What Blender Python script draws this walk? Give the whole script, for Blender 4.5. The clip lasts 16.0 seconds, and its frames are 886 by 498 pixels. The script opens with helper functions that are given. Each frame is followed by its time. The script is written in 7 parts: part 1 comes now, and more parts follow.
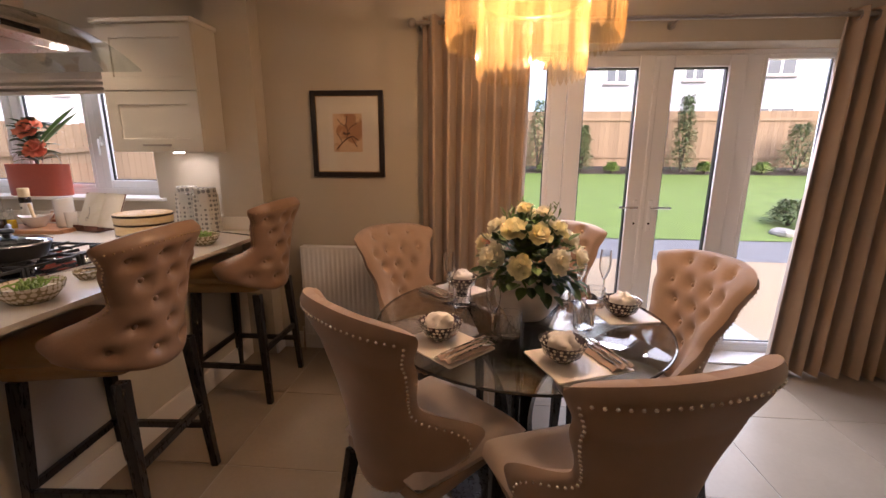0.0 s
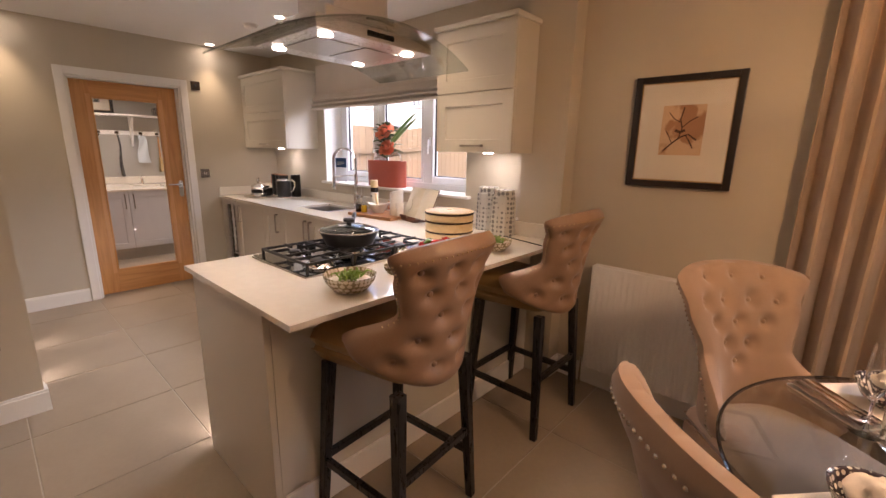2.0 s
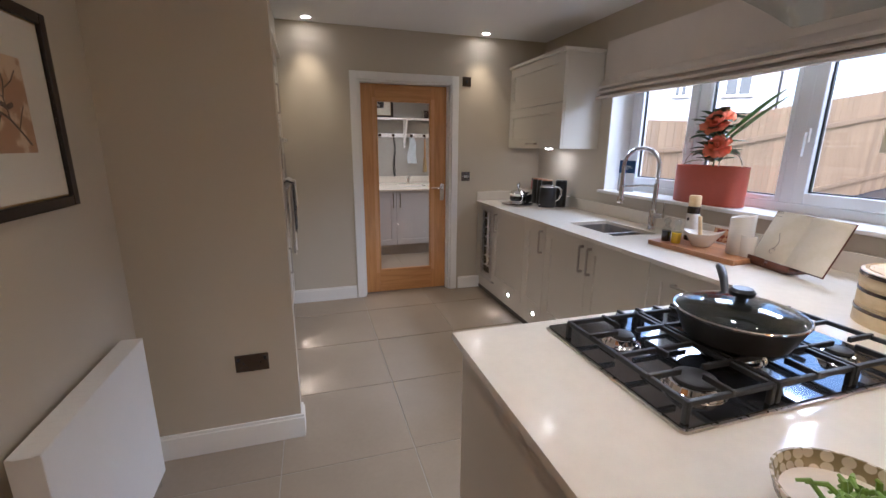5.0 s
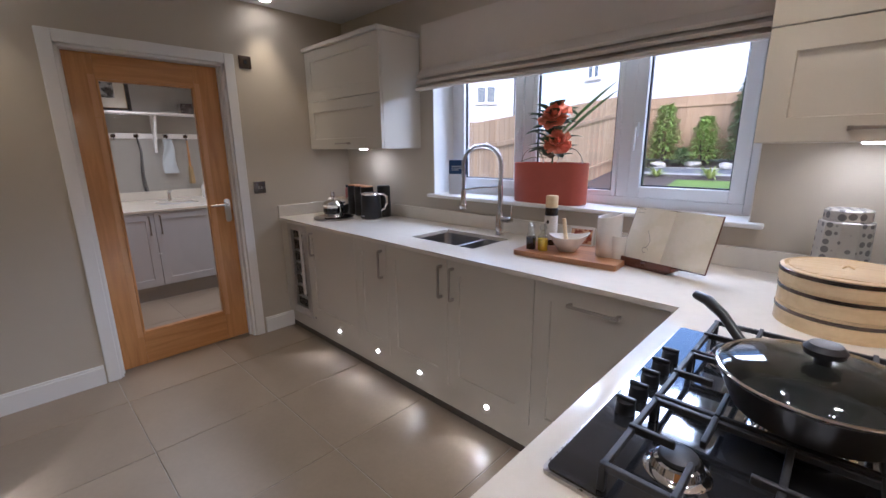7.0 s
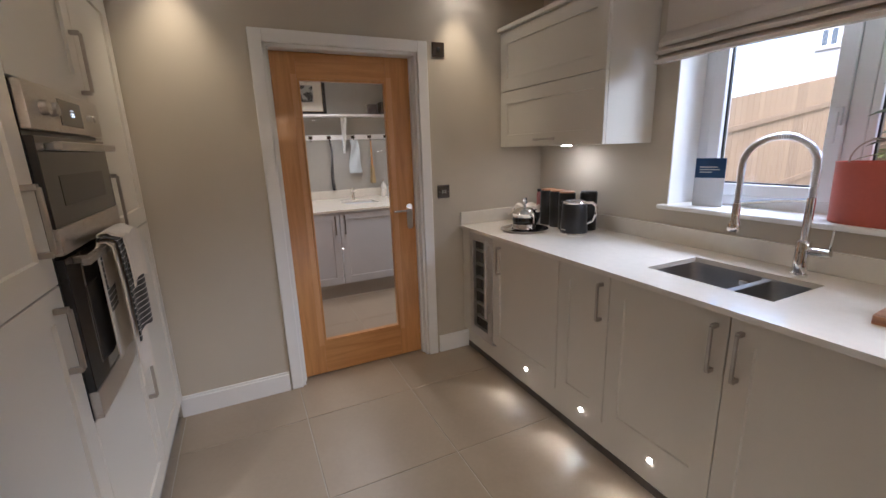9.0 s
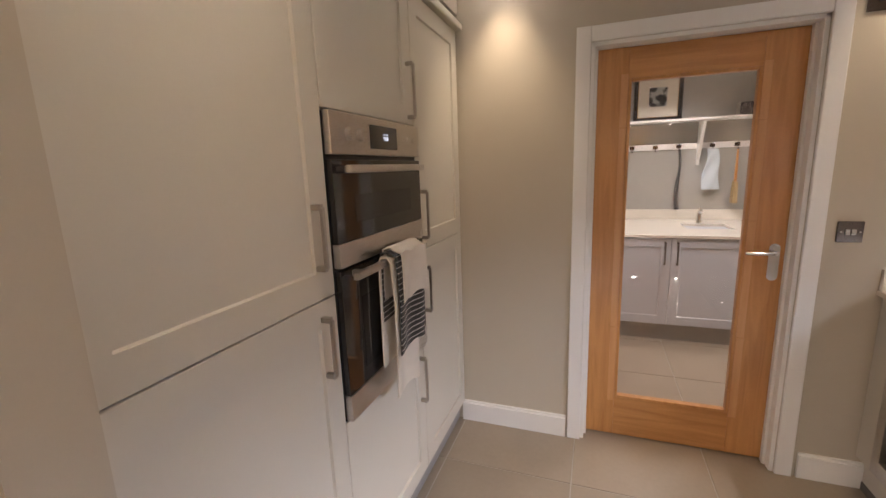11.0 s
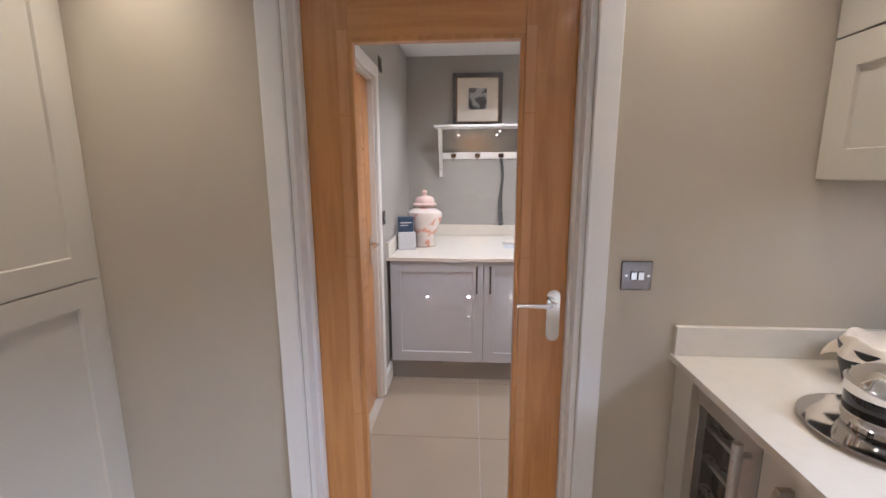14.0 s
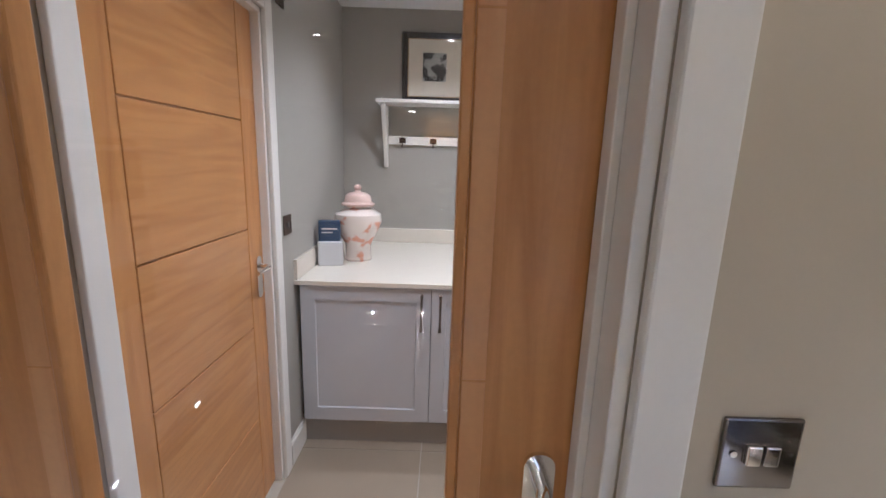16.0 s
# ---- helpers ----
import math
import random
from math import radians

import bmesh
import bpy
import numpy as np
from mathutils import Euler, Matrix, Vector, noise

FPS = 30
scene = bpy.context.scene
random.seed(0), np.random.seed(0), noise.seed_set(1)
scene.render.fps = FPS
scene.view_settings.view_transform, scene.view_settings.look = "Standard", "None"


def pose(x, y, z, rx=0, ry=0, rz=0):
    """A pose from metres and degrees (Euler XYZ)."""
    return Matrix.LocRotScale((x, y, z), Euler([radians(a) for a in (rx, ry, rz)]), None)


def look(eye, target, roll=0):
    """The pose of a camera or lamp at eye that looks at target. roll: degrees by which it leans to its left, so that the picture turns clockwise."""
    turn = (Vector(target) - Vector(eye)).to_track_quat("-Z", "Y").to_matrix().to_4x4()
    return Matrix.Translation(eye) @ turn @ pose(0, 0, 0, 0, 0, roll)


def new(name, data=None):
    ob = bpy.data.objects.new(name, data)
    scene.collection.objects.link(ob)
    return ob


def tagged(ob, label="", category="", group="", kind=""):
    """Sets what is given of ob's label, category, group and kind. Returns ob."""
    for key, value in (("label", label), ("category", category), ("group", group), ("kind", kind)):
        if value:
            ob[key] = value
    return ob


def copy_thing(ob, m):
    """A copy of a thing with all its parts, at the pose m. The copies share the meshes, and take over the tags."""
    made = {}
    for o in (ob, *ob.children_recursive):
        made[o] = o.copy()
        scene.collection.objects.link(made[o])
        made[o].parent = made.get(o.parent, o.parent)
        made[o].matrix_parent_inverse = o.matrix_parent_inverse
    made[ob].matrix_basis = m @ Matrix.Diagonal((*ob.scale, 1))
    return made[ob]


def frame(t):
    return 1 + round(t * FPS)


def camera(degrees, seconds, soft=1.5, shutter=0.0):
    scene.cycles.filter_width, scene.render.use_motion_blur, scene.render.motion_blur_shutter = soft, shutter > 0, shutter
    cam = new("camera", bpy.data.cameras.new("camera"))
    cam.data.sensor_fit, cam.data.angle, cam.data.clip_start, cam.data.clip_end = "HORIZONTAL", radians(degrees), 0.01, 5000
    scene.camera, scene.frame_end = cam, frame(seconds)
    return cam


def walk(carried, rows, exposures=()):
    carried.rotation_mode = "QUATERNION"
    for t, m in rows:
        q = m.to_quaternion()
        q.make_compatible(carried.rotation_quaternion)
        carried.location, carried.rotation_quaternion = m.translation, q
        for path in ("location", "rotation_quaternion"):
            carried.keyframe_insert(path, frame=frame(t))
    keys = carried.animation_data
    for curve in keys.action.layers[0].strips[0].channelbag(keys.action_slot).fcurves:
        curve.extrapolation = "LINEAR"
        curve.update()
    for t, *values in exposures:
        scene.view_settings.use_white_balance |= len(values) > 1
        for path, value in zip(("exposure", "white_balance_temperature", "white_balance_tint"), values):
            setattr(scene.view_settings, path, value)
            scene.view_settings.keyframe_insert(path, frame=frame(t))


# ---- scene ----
cam = camera(93.2, 16.0)
PATH = [
    (0, (-0.003, 0.067, 1.416), (-0.164, 2.012, 0.978), 0.3),
    (0.5, (-0.064, 0.135, 1.409), (-0.392, 2.057, 0.963), 0.8),
    (1, (-0.144, 0.221, 1.404), (-0.679, 2.097, 0.963), 0.6),
    (1.5, (-0.198, 0.325, 1.422), (-1.101, 2.049, 0.96), -0.0),
    (2, (-0.285, 0.451, 1.426), (-1.59, 1.898, 0.973), 1.2),
    (2.5, (-0.397, 0.51, 1.423), (-2.018, 1.582, 0.951), 1.1),
    (3, (-0.57, 0.538, 1.42), (-2.372, 1.267, 0.947), 0.2),
    (3.2, (-0.614, 0.547, 1.441), (-2.46, 1.14, 0.952), -0.2),
    (5.3, (-1.377, 0.686, 1.435), (-3.232, 1.264, 0.961), 0.5),
    (5.5, (-1.445, 0.713, 1.435), (-3.29, 1.32, 0.956), 0.3),
    (6, (-1.659, 0.737, 1.43), (-3.412, 1.573, 0.953), 0.8),
    (6.5, (-1.831, 0.763, 1.408), (-3.41, 1.896, 0.938), 1.6),
    (7, (-1.997, 0.768, 1.416), (-3.35, 2.166, 0.953), -0.6),
    (7.5, (-2.172, 0.806, 1.406), (-3.457, 2.263, 0.933), -0.1),
    (8, (-2.347, 0.893, 1.426), (-3.781, 2.204, 0.953), -0.6),
    (8.5, (-2.497, 0.911, 1.425), (-4.119, 1.982, 0.957), -0.8),
    (9, (-2.657, 0.888, 1.432), (-4.418, 1.714, 0.964), -1.9),
    (9.5, (-2.799, 0.884, 1.431), (-4.684, 1.36, 0.961), -1.5),
    (10, (-2.97, 0.954, 1.438), (-4.916, 0.999, 0.979), 0.0),
    (10.2, (-2.999, 0.984, 1.442), (-4.942, 0.827, 0.993), -0.6),
    (12.3, (-3.234, 1.394, 1.481), (-5.009, 0.531, 1.155), -1.2),
    (12.5, (-3.311, 1.438, 1.458), (-5.131, 0.677, 1.127), -0.8),
    (13, (-3.529, 1.458, 1.455), (-5.452, 1.029, 1.111), -0.5),
    (13.5, (-3.742, 1.515, 1.441), (-5.698, 1.298, 1.086), -0.4),
    (14, (-3.968, 1.617, 1.449), (-5.931, 1.478, 1.089), -0.2),
    (14.5, (-4.208, 1.676, 1.432), (-6.172, 1.596, 1.062), -1.0),
    (15, (-4.434, 1.707, 1.45), (-6.398, 1.675, 1.073), -1.1),
    (15.5, (-4.611, 1.753, 1.452), (-6.571, 1.748, 1.056), 1.2),
    (16, (-4.784, 1.737, 1.456), (-6.742, 1.743, 1.051), 1.9),
]
EXPOSE = [(0.0, 2.24, 6050, 25), (1.5, 2.5, 6250, 26), (2.5, 2.8, 6250, 24), (3.0, 2.75, 6000, 21), (5.5, 2.3, 5050, 16), (6.5, 2.25, 5000, 16), (7.0, 2.14, 5000, 18), (8.0, 2.14, 5050, 18),
          (9.0, 2.4, 5250, 16), (10.0, 2.85, 6100, 21), (12.5, 2.78, 5000, 17), (13.5, 2.97, 5000, 17), (14.5, 2.88, 5050, 17), (16.0, 2.7, 4850, 14)]
walk(cam, [(t, look(eye, target, roll)) for t, eye, target, roll in PATH], EXPOSE)

# ---------------- world and large lights ----------------
world = bpy.data.worlds.new("overcast_sky")
scene.world = world
world.use_nodes = True
wn = world.node_tree.nodes
sky = wn.new("ShaderNodeTexSky")
sky.sky_type = "NISHITA"
sky.sun_disc = False
sky.sun_elevation, sky.sun_rotation = radians(38), radians(150)
sky.air_density, sky.dust_density = 1.0, 4.0
wn["Background"].inputs["Strength"].default_value = 0.125
world.node_tree.links.new(sky.outputs[0], wn["Background"].inputs["Color"])

sun = new("sun", bpy.data.lights.new("sun", "SUN"))
sun.data.energy, sun.data.angle, sun.data.color = 0.7, radians(50), (1, 0.97, 0.93)
sun.matrix_world = pose(0, 0, 20, 52, 0, 150)


def lamp(name, kind, energy, color, m, size=0.05, spot=90, blend=0.6):
    data = bpy.data.lights.new(name, kind)
    data.energy, data.color = energy, color
    if kind == "AREA":
        data.shape, data.size = "DISK", size
    else:
        data.shadow_soft_size = size
    if kind == "SPOT":
        data.spot_size, data.spot_blend = radians(spot), blend
    ob = new(name, data)
    ob.matrix_world = m
    return ob


def sky_lamp(name, energy, x, y, z, w, h, tilt):
    """The sky's light on an opening: a wide lamp outside, over the head of the opening, that looks in and down."""
    data = bpy.data.lights.new(name, "AREA")
    data.energy, data.color, data.shape, data.size, data.size_y = energy, (0.9, 0.95, 1.0), "RECTANGLE", w, h
    data.spread = radians(120)
    ob = new(name, data)
    ob.matrix_world = pose(x, y, z, -tilt, 0, 0)


sky_lamp("garden_door_sky_light", 31, 1.135, 3.5, 2.32, 2.2, 0.5, 36)
sky_lamp("kitchen_window_sky_light", 8, -3.21, 3.46, 2.15, 1.8, 0.4, 50)
WARM, LED = (1.0, 0.77, 0.47), (1.0, 0.88, 0.72)
# the last two are unseen, added to brighten the hall and dining side
DOWNLIGHTS = [(-5.06, 0.68), (-5.07, 2.22), (-3.65, 2.23), (-3.65, 0.68), (-2.2, 0.68), (-2.2, 2.22), (-0.75, 0.68), (1.1, 0.68)]

# ---------------- materials ----------------


def mat(name, col, rough=0.5, metal=0.0, var=0.1, scale=6.0, fine=90.0, bump=0.0, stretch=(1, 1, 1), spec=0.5, coat=0.0, sheen=0.0,
        emit=None, power=0.0, trans=0.0, rand=0.0, rvar=0.12):
    """A principled material with broad and fine variation of colour and gloss."""
    m = bpy.data.materials.new(name)
    m.use_nodes = True
    n, l = m.node_tree.nodes, m.node_tree.links
    b = n["Principled BSDF"]
    b.inputs["Metallic"].default_value = metal
    b.inputs["Specular IOR Level"].default_value = spec
    b.inputs["Coat Weight"].default_value = coat
    b.inputs["Coat Roughness"].default_value = 0.08
    b.inputs["Sheen Weight"].default_value = sheen
    b.inputs["Transmission Weight"].default_value = trans
    tc, mp = n.new("ShaderNodeTexCoord"), n.new("ShaderNodeMapping")
    mp.inputs["Scale"].default_value = stretch
    l.new(tc.outputs["Object"], mp.inputs["Vector"])
    big, small = n.new("ShaderNodeTexNoise"), n.new("ShaderNodeTexNoise")
    big.inputs["Scale"].default_value, small.inputs["Scale"].default_value = scale, fine
    big.inputs["Detail"].default_value, small.inputs["Detail"].default_value = 4, 3
    for t in (big, small):
        l.new(mp.outputs["Vector"], t.inputs["Vector"])
    add = n.new("ShaderNodeMath")
    add.operation = "MULTIPLY_ADD"
    l.new(small.outputs["Fac"], add.inputs[0])
    add.inputs[1].default_value = 0.5
    l.new(big.outputs["Fac"], add.inputs[2])
    ramp = n.new("ShaderNodeMapRange")
    ramp.inputs["From Min"].default_value, ramp.inputs["From Max"].default_value = 0.4, 1.1
    ramp.inputs["To Min"].default_value, ramp.inputs["To Max"].default_value = 1 - var, 1 + var
    l.new(add.outputs[0], ramp.inputs["Value"])
    val = ramp.outputs["Result"]
    if rand:
        oi, rr, mu = n.new("ShaderNodeObjectInfo"), n.new("ShaderNodeMapRange"), n.new("ShaderNodeMath")
        rr.inputs["To Min"].default_value, rr.inputs["To Max"].default_value = 1 - rand, 1 + rand
        mu.operation = "MULTIPLY"
        l.new(oi.outputs["Random"], rr.inputs["Value"])
        l.new(rr.outputs["Result"], mu.inputs[0])
        l.new(val, mu.inputs[1])
        val = mu.outputs[0]
    hsv = n.new("ShaderNodeHueSaturation")
    hsv.inputs["Color"].default_value = (*col, 1)
    l.new(val, hsv.inputs["Value"])
    l.new(hsv.outputs["Color"], b.inputs["Base Color"])
    rm = n.new("ShaderNodeMapRange")
    rm.inputs["To Min"].default_value, rm.inputs["To Max"].default_value = max(0.02, rough * (1 - rvar)), min(1, rough * (1 + rvar))
    l.new(small.outputs["Fac"], rm.inputs["Value"])
    l.new(rm.outputs["Result"], b.inputs["Roughness"])
    if bump:
        bp = n.new("ShaderNodeBump")
        bp.inputs["Strength"].default_value, bp.inputs["Distance"].default_value = bump, 0.002
        l.new(add.outputs[0], bp.inputs["Height"])
        l.new(bp.outputs["Normal"], b.inputs["Normal"])
    if emit:
        b.inputs["Emission Color"].default_value = (*emit, 1)
        b.inputs["Emission Strength"].default_value = power
    return m


def oak(name, axis, col=(0.56, 0.272, 0.085), dark=(0.44, 0.195, 0.055), rough=0.32):
    """Oiled oak veneer with grain along one axis."""
    m = mat(name, col, rough, var=0.1, scale=2.0, coat=0.1)
    n, l = m.node_tree.nodes, m.node_tree.links
    tc, mp = n.new("ShaderNodeTexCoord"), n.new("ShaderNodeMapping")
    sc = [9.0, 9.0, 9.0]
    sc[axis] = 0.7
    mp.inputs["Scale"].default_value = sc
    w = n.new("ShaderNodeTexNoise")
    w.inputs["Scale"].default_value, w.inputs["Detail"].default_value, w.inputs["Distortion"].default_value = 3.0, 8, 1.2
    l.new(tc.outputs["Object"], mp.inputs["Vector"])
    l.new(mp.outputs["Vector"], w.inputs["Vector"])
    cr = n.new("ShaderNodeValToRGB")
    cr.color_ramp.elements[0].color, cr.color_ramp.elements[1].color = (*dark, 1), (*col, 1)
    cr.color_ramp.elements[0].position, cr.color_ramp.elements[1].position = 0.3, 0.62
    l.new(w.outputs["Fac"], cr.inputs["Fac"])
    l.new(cr.outputs["Color"], n["Hue/Saturation/Value"].inputs["Color"] if "Hue/Saturation/Value" in n else n["Hue Saturation Value"].inputs["Color"])
    return m


def gloss_edge(m, ior):
    """How much a clear pane mirrors, rising towards grazing views, the same from both sides."""
    n, l = m.node_tree.nodes, m.node_tree.links
    lw, pw, mul, add = n.new("ShaderNodeLayerWeight"), n.new("ShaderNodeMath"), n.new("ShaderNodeMath"), n.new("ShaderNodeMath")
    f0 = ((ior - 1) / (ior + 1)) ** 2
    lw.inputs["Blend"].default_value = 0.5
    pw.operation, mul.operation, add.operation = "POWER", "MULTIPLY", "ADD"
    pw.inputs[1].default_value, mul.inputs[1].default_value, add.inputs[1].default_value = 4.5, 1 - f0, f0
    l.new(lw.outputs["Facing"], pw.inputs[0])
    l.new(pw.outputs[0], mul.inputs[0])
    l.new(mul.outputs[0], add.inputs[0])
    return add.outputs[0]


def clear_glass(name, tint=(1, 1, 1), rough=0.0, ior=1.45):
    m = bpy.data.materials.new(name)
    m.use_nodes = True
    n, l = m.node_tree.nodes, m.node_tree.links
    n.remove(n["Principled BSDF"])
    tr, gl, fr, mx = n.new("ShaderNodeBsdfTransparent"), n.new("ShaderNodeBsdfGlossy"), gloss_edge(m, ior), n.new("ShaderNodeMixShader")
    tr.inputs["Color"].default_value = (*tint, 1)
    gl.inputs["Roughness"].default_value = rough
    l.new(fr, mx.inputs[0])
    l.new(tr.outputs[0], mx.inputs[1])
    l.new(gl.outputs[0], mx.inputs[2])
    l.new(mx.outputs[0], n["Material Output"].inputs["Surface"])
    return m


def two_tone(name, a, b, scale, cut, rough=0.4, kind="VORONOI", coat=0.3):
    """A glazed or printed pattern of two colours."""
    m = mat(name, a, rough, var=0.06, coat=coat)
    n, l = m.node_tree.nodes, m.node_tree.links
    tc = n.new("ShaderNodeTexCoord")
    if kind == "VORONOI":
        t = n.new("ShaderNodeTexVoronoi")
        t.inputs["Scale"].default_value = scale
        t.inputs["Randomness"].default_value = 0.15
        out = t.outputs["Distance"]
    else:
        t = n.new("ShaderNodeTexNoise")
        t.inputs["Scale"].default_value, t.inputs["Detail"].default_value = scale, 5
        out = t.outputs["Fac"]
    l.new(tc.outputs["Object"], t.inputs["Vector"])
    cr = n.new("ShaderNodeValToRGB")
    cr.color_ramp.elements[0].color, cr.color_ramp.elements[1].color = (*a, 1), (*b, 1)
    cr.color_ramp.elements[0].position, cr.color_ramp.elements[1].position = cut - 0.03, cut + 0.03
    l.new(out, cr.inputs["Fac"])
    l.new(cr.outputs["Color"], n["Hue/Saturation/Value"].inputs["Color"] if "Hue/Saturation/Value" in n else n["Hue Saturation Value"].inputs["Color"])
    return m


PAINT = mat("taupe_wall_paint", (0.5, 0.443, 0.347), 0.75, var=0.035, scale=1.3, fine=180, bump=0.05)
UPAINT = mat("grey_green_wall_paint", (0.375, 0.357, 0.318), 0.75, var=0.035, scale=1.3, fine=180, bump=0.05)
CEIL = mat("white_ceiling_paint", (0.8, 0.79, 0.77), 0.85, var=0.02, scale=1.5, fine=200, bump=0.04)
WHITE = mat("white_satin_paint", (0.8, 0.78, 0.74), 0.35, var=0.03, scale=3, fine=120, bump=0.02)
UPVC = mat("white_plastic_frame", (0.8, 0.8, 0.8), 0.25, var=0.02, scale=3)
TILE = mat("beige_porcelain_tile", (0.31, 0.252, 0.187), 0.33, var=0.09, scale=3.5, fine=45, bump=0.03, rand=0.05, spec=0.4)
GROUT = mat("pale_grout", (0.42, 0.38, 0.32), 0.85, var=0.08, scale=20, fine=150)
UNIT = mat("stone_grey_cabinet_paint", (0.58, 0.54, 0.46), 0.34, var=0.025, scale=2, fine=150, bump=0.015)
UGREY = mat("cool_grey_cabinet_paint", (0.53, 0.545, 0.59), 0.1, var=0.025, scale=2, fine=150, bump=0.015)
KICK = mat("grey_plinth", (0.3, 0.28, 0.26), 0.4, var=0.05)
DARKF = mat("dark_floor_strip", (0.075, 0.06, 0.048), 0.35, var=0.15)
# nickel for the utility handles, the dark reflection put into its colour
DARKN = mat("nickel_with_dark_reflection", (0.17, 0.155, 0.14), 0.3, metal=1, var=0.05, scale=30)
QUARTZ = mat("cream_quartz", (0.72, 0.67, 0.58), 0.13, var=0.035, scale=30, fine=260, coat=0.2)
SINKST = mat("dull_sink_steel", (0.33, 0.32, 0.31), 0.36, metal=1, var=0.08, scale=12)
STEEL = mat("brushed_steel", (0.56, 0.53, 0.5), 0.28, metal=1, var=0.06, scale=12, stretch=(1, 1, 30))
CHROME = mat("chrome", (0.82, 0.81, 0.8), 0.07, metal=1, var=0.02)
NICKEL = mat("brushed_nickel", (0.42, 0.385, 0.34), 0.3, metal=1, var=0.05, scale=30)
PEWTER = mat("dark_bronze_plate", (0.13, 0.1, 0.08), 0.25, metal=0.9, var=0.1)
HOBG = mat("hob_black_glass", (0.02, 0.021, 0.024), 0.05, var=0.1, spec=0.9, coat=1.0)
BLACKG = mat("black_glass", (0.012, 0.011, 0.011), 0.06, var=0.1, coat=0.4)
IRON = mat("black_cast_iron", (0.018, 0.017, 0.016), 0.45, var=0.3, scale=40, fine=300, bump=0.2)
BLACK = mat("black_plastic", (0.016, 0.016, 0.017), 0.3, var=0.15)
EBONY = mat("black_lacquered_wood", (0.01, 0.008, 0.007), 0.28, var=0.25, scale=10, stretch=(1, 1, 0.2), coat=0.1)
OAKV, OAKH = oak("oak_upright", 2), oak("oak_across", 1)
OAKX = oak("oak_across_x", 0)
OAKI = oak("pale_oak_inlay", 2, (0.62, 0.33, 0.135), (0.55, 0.27, 0.1))
LINEN = mat("mink_velvet", (0.36, 0.235, 0.15), 0.8, var=0.12, scale=9, fine=400, bump=0.12, sheen=0.35)
LINENS = mat("pale_seat_fabric", (0.55, 0.43, 0.345), 0.85, var=0.08, scale=9, fine=400, bump=0.12, sheen=0.25)
LEATHER = mat("bronze_faux_leather", (0.33, 0.205, 0.13), 0.36, var=0.16, scale=10, fine=220, bump=0.15, coat=0.15)
LEATHERG = mat("olive_gold_seat_leather", (0.33, 0.215, 0.09), 0.3, var=0.14, scale=10, fine=220, bump=0.15, coat=0.15)
CURT = mat("taupe_curtain_cloth", (0.38, 0.28, 0.195), 0.8, var=0.1, scale=5, fine=500, bump=0.15, sheen=0.3)
BLINDM = mat("cream_blind_cloth", (0.6, 0.54, 0.47), 0.85, var=0.04, scale=6, fine=500, bump=0.15)
GLASS = clear_glass("window_glass")
TABLEG = clear_glass("smoked_table_glass", (0.76, 0.78, 0.77), 0.0, 1.7)
CUTG = clear_glass("drinking_glass", (0.9, 0.92, 0.92), 0.02, 1.8)
DRINKG = mat("clear_drinking_glass", (0.97, 0.98, 0.98), 0.02, var=0.0, trans=1.0)
HOODG = clear_glass("hood_glass", (0.8, 0.83, 0.82), 0.0, 1.5)
BULB = mat("lit_lamp", (1, 1, 1), 0.5, emit=(1, 0.86, 0.66), power=14)
LEDM = mat("lit_led", (1, 1, 1), 0.5, emit=(1, 0.9, 0.75), power=9)
PLINTHL = mat("lit_plinth_led", (1, 1, 1), 0.5, emit=(1, 0.9, 0.75), power=22)

# ---------------- mesh helpers ----------------


def thing(name, label="", category="", m=None, group=""):
    ob = new(name)
    ob.empty_display_size = 0.05
    if m is not None:
        ob.matrix_world = m
    return tagged(ob, label, category, group)


def part(name, bm, material, parent=None, label="", smooth=False, m=None):
    me = bpy.data.meshes.new(name)
    bmesh.ops.recalc_face_normals(bm, faces=bm.faces[:])
    bm.to_mesh(me)
    bm.free()
    me.materials.append(material)
    if smooth:
        me.shade_smooth()
        me.set_sharp_from_angle(angle=radians(40))
    ob = new(name, me)
    if parent:
        ob.parent = parent
    if m is not None:
        ob.matrix_basis = m
    return tagged(ob, label)


def solid(name, bm, material, label, category="", kind="", smooth=False, m=None, group=""):
    """A thing or piece of the setting that is one mesh."""
    ob = part(name, bm, material, None, "", smooth, m)
    return tagged(ob, label, category, group, kind)


def box(x0, y0, z0, x1, y1, z1, bevel=0.0, bm=None, seg=2):
    own = bmesh.new()
    x0, x1, y0, y1, z0, z1 = min(x0, x1), max(x0, x1), min(y0, y1), max(y0, y1), min(z0, z1), max(z0, z1)
    bmesh.ops.create_cube(own, size=1, matrix=Matrix.Translation(((x0 + x1) / 2, (y0 + y1) / 2, (z0 + z1) / 2)) @ Matrix.Diagonal((x1 - x0, y1 - y0, z1 - z0, 1)))
    if bevel:
        bmesh.ops.bevel(own, geom=own.edges[:], offset=bevel, segments=seg, affect="EDGES", profile=0.5)
    return merge(bm, own)


def merge(bm, own, m=None):
    if m is not None:
        bmesh.ops.transform(own, matrix=m, verts=own.verts[:])
    if bm is None:
        return own
    me = bpy.data.meshes.new("tmp")
    own.to_mesh(me)
    own.free()
    bm.from_mesh(me)
    bpy.data.meshes.remove(me)
    return bm


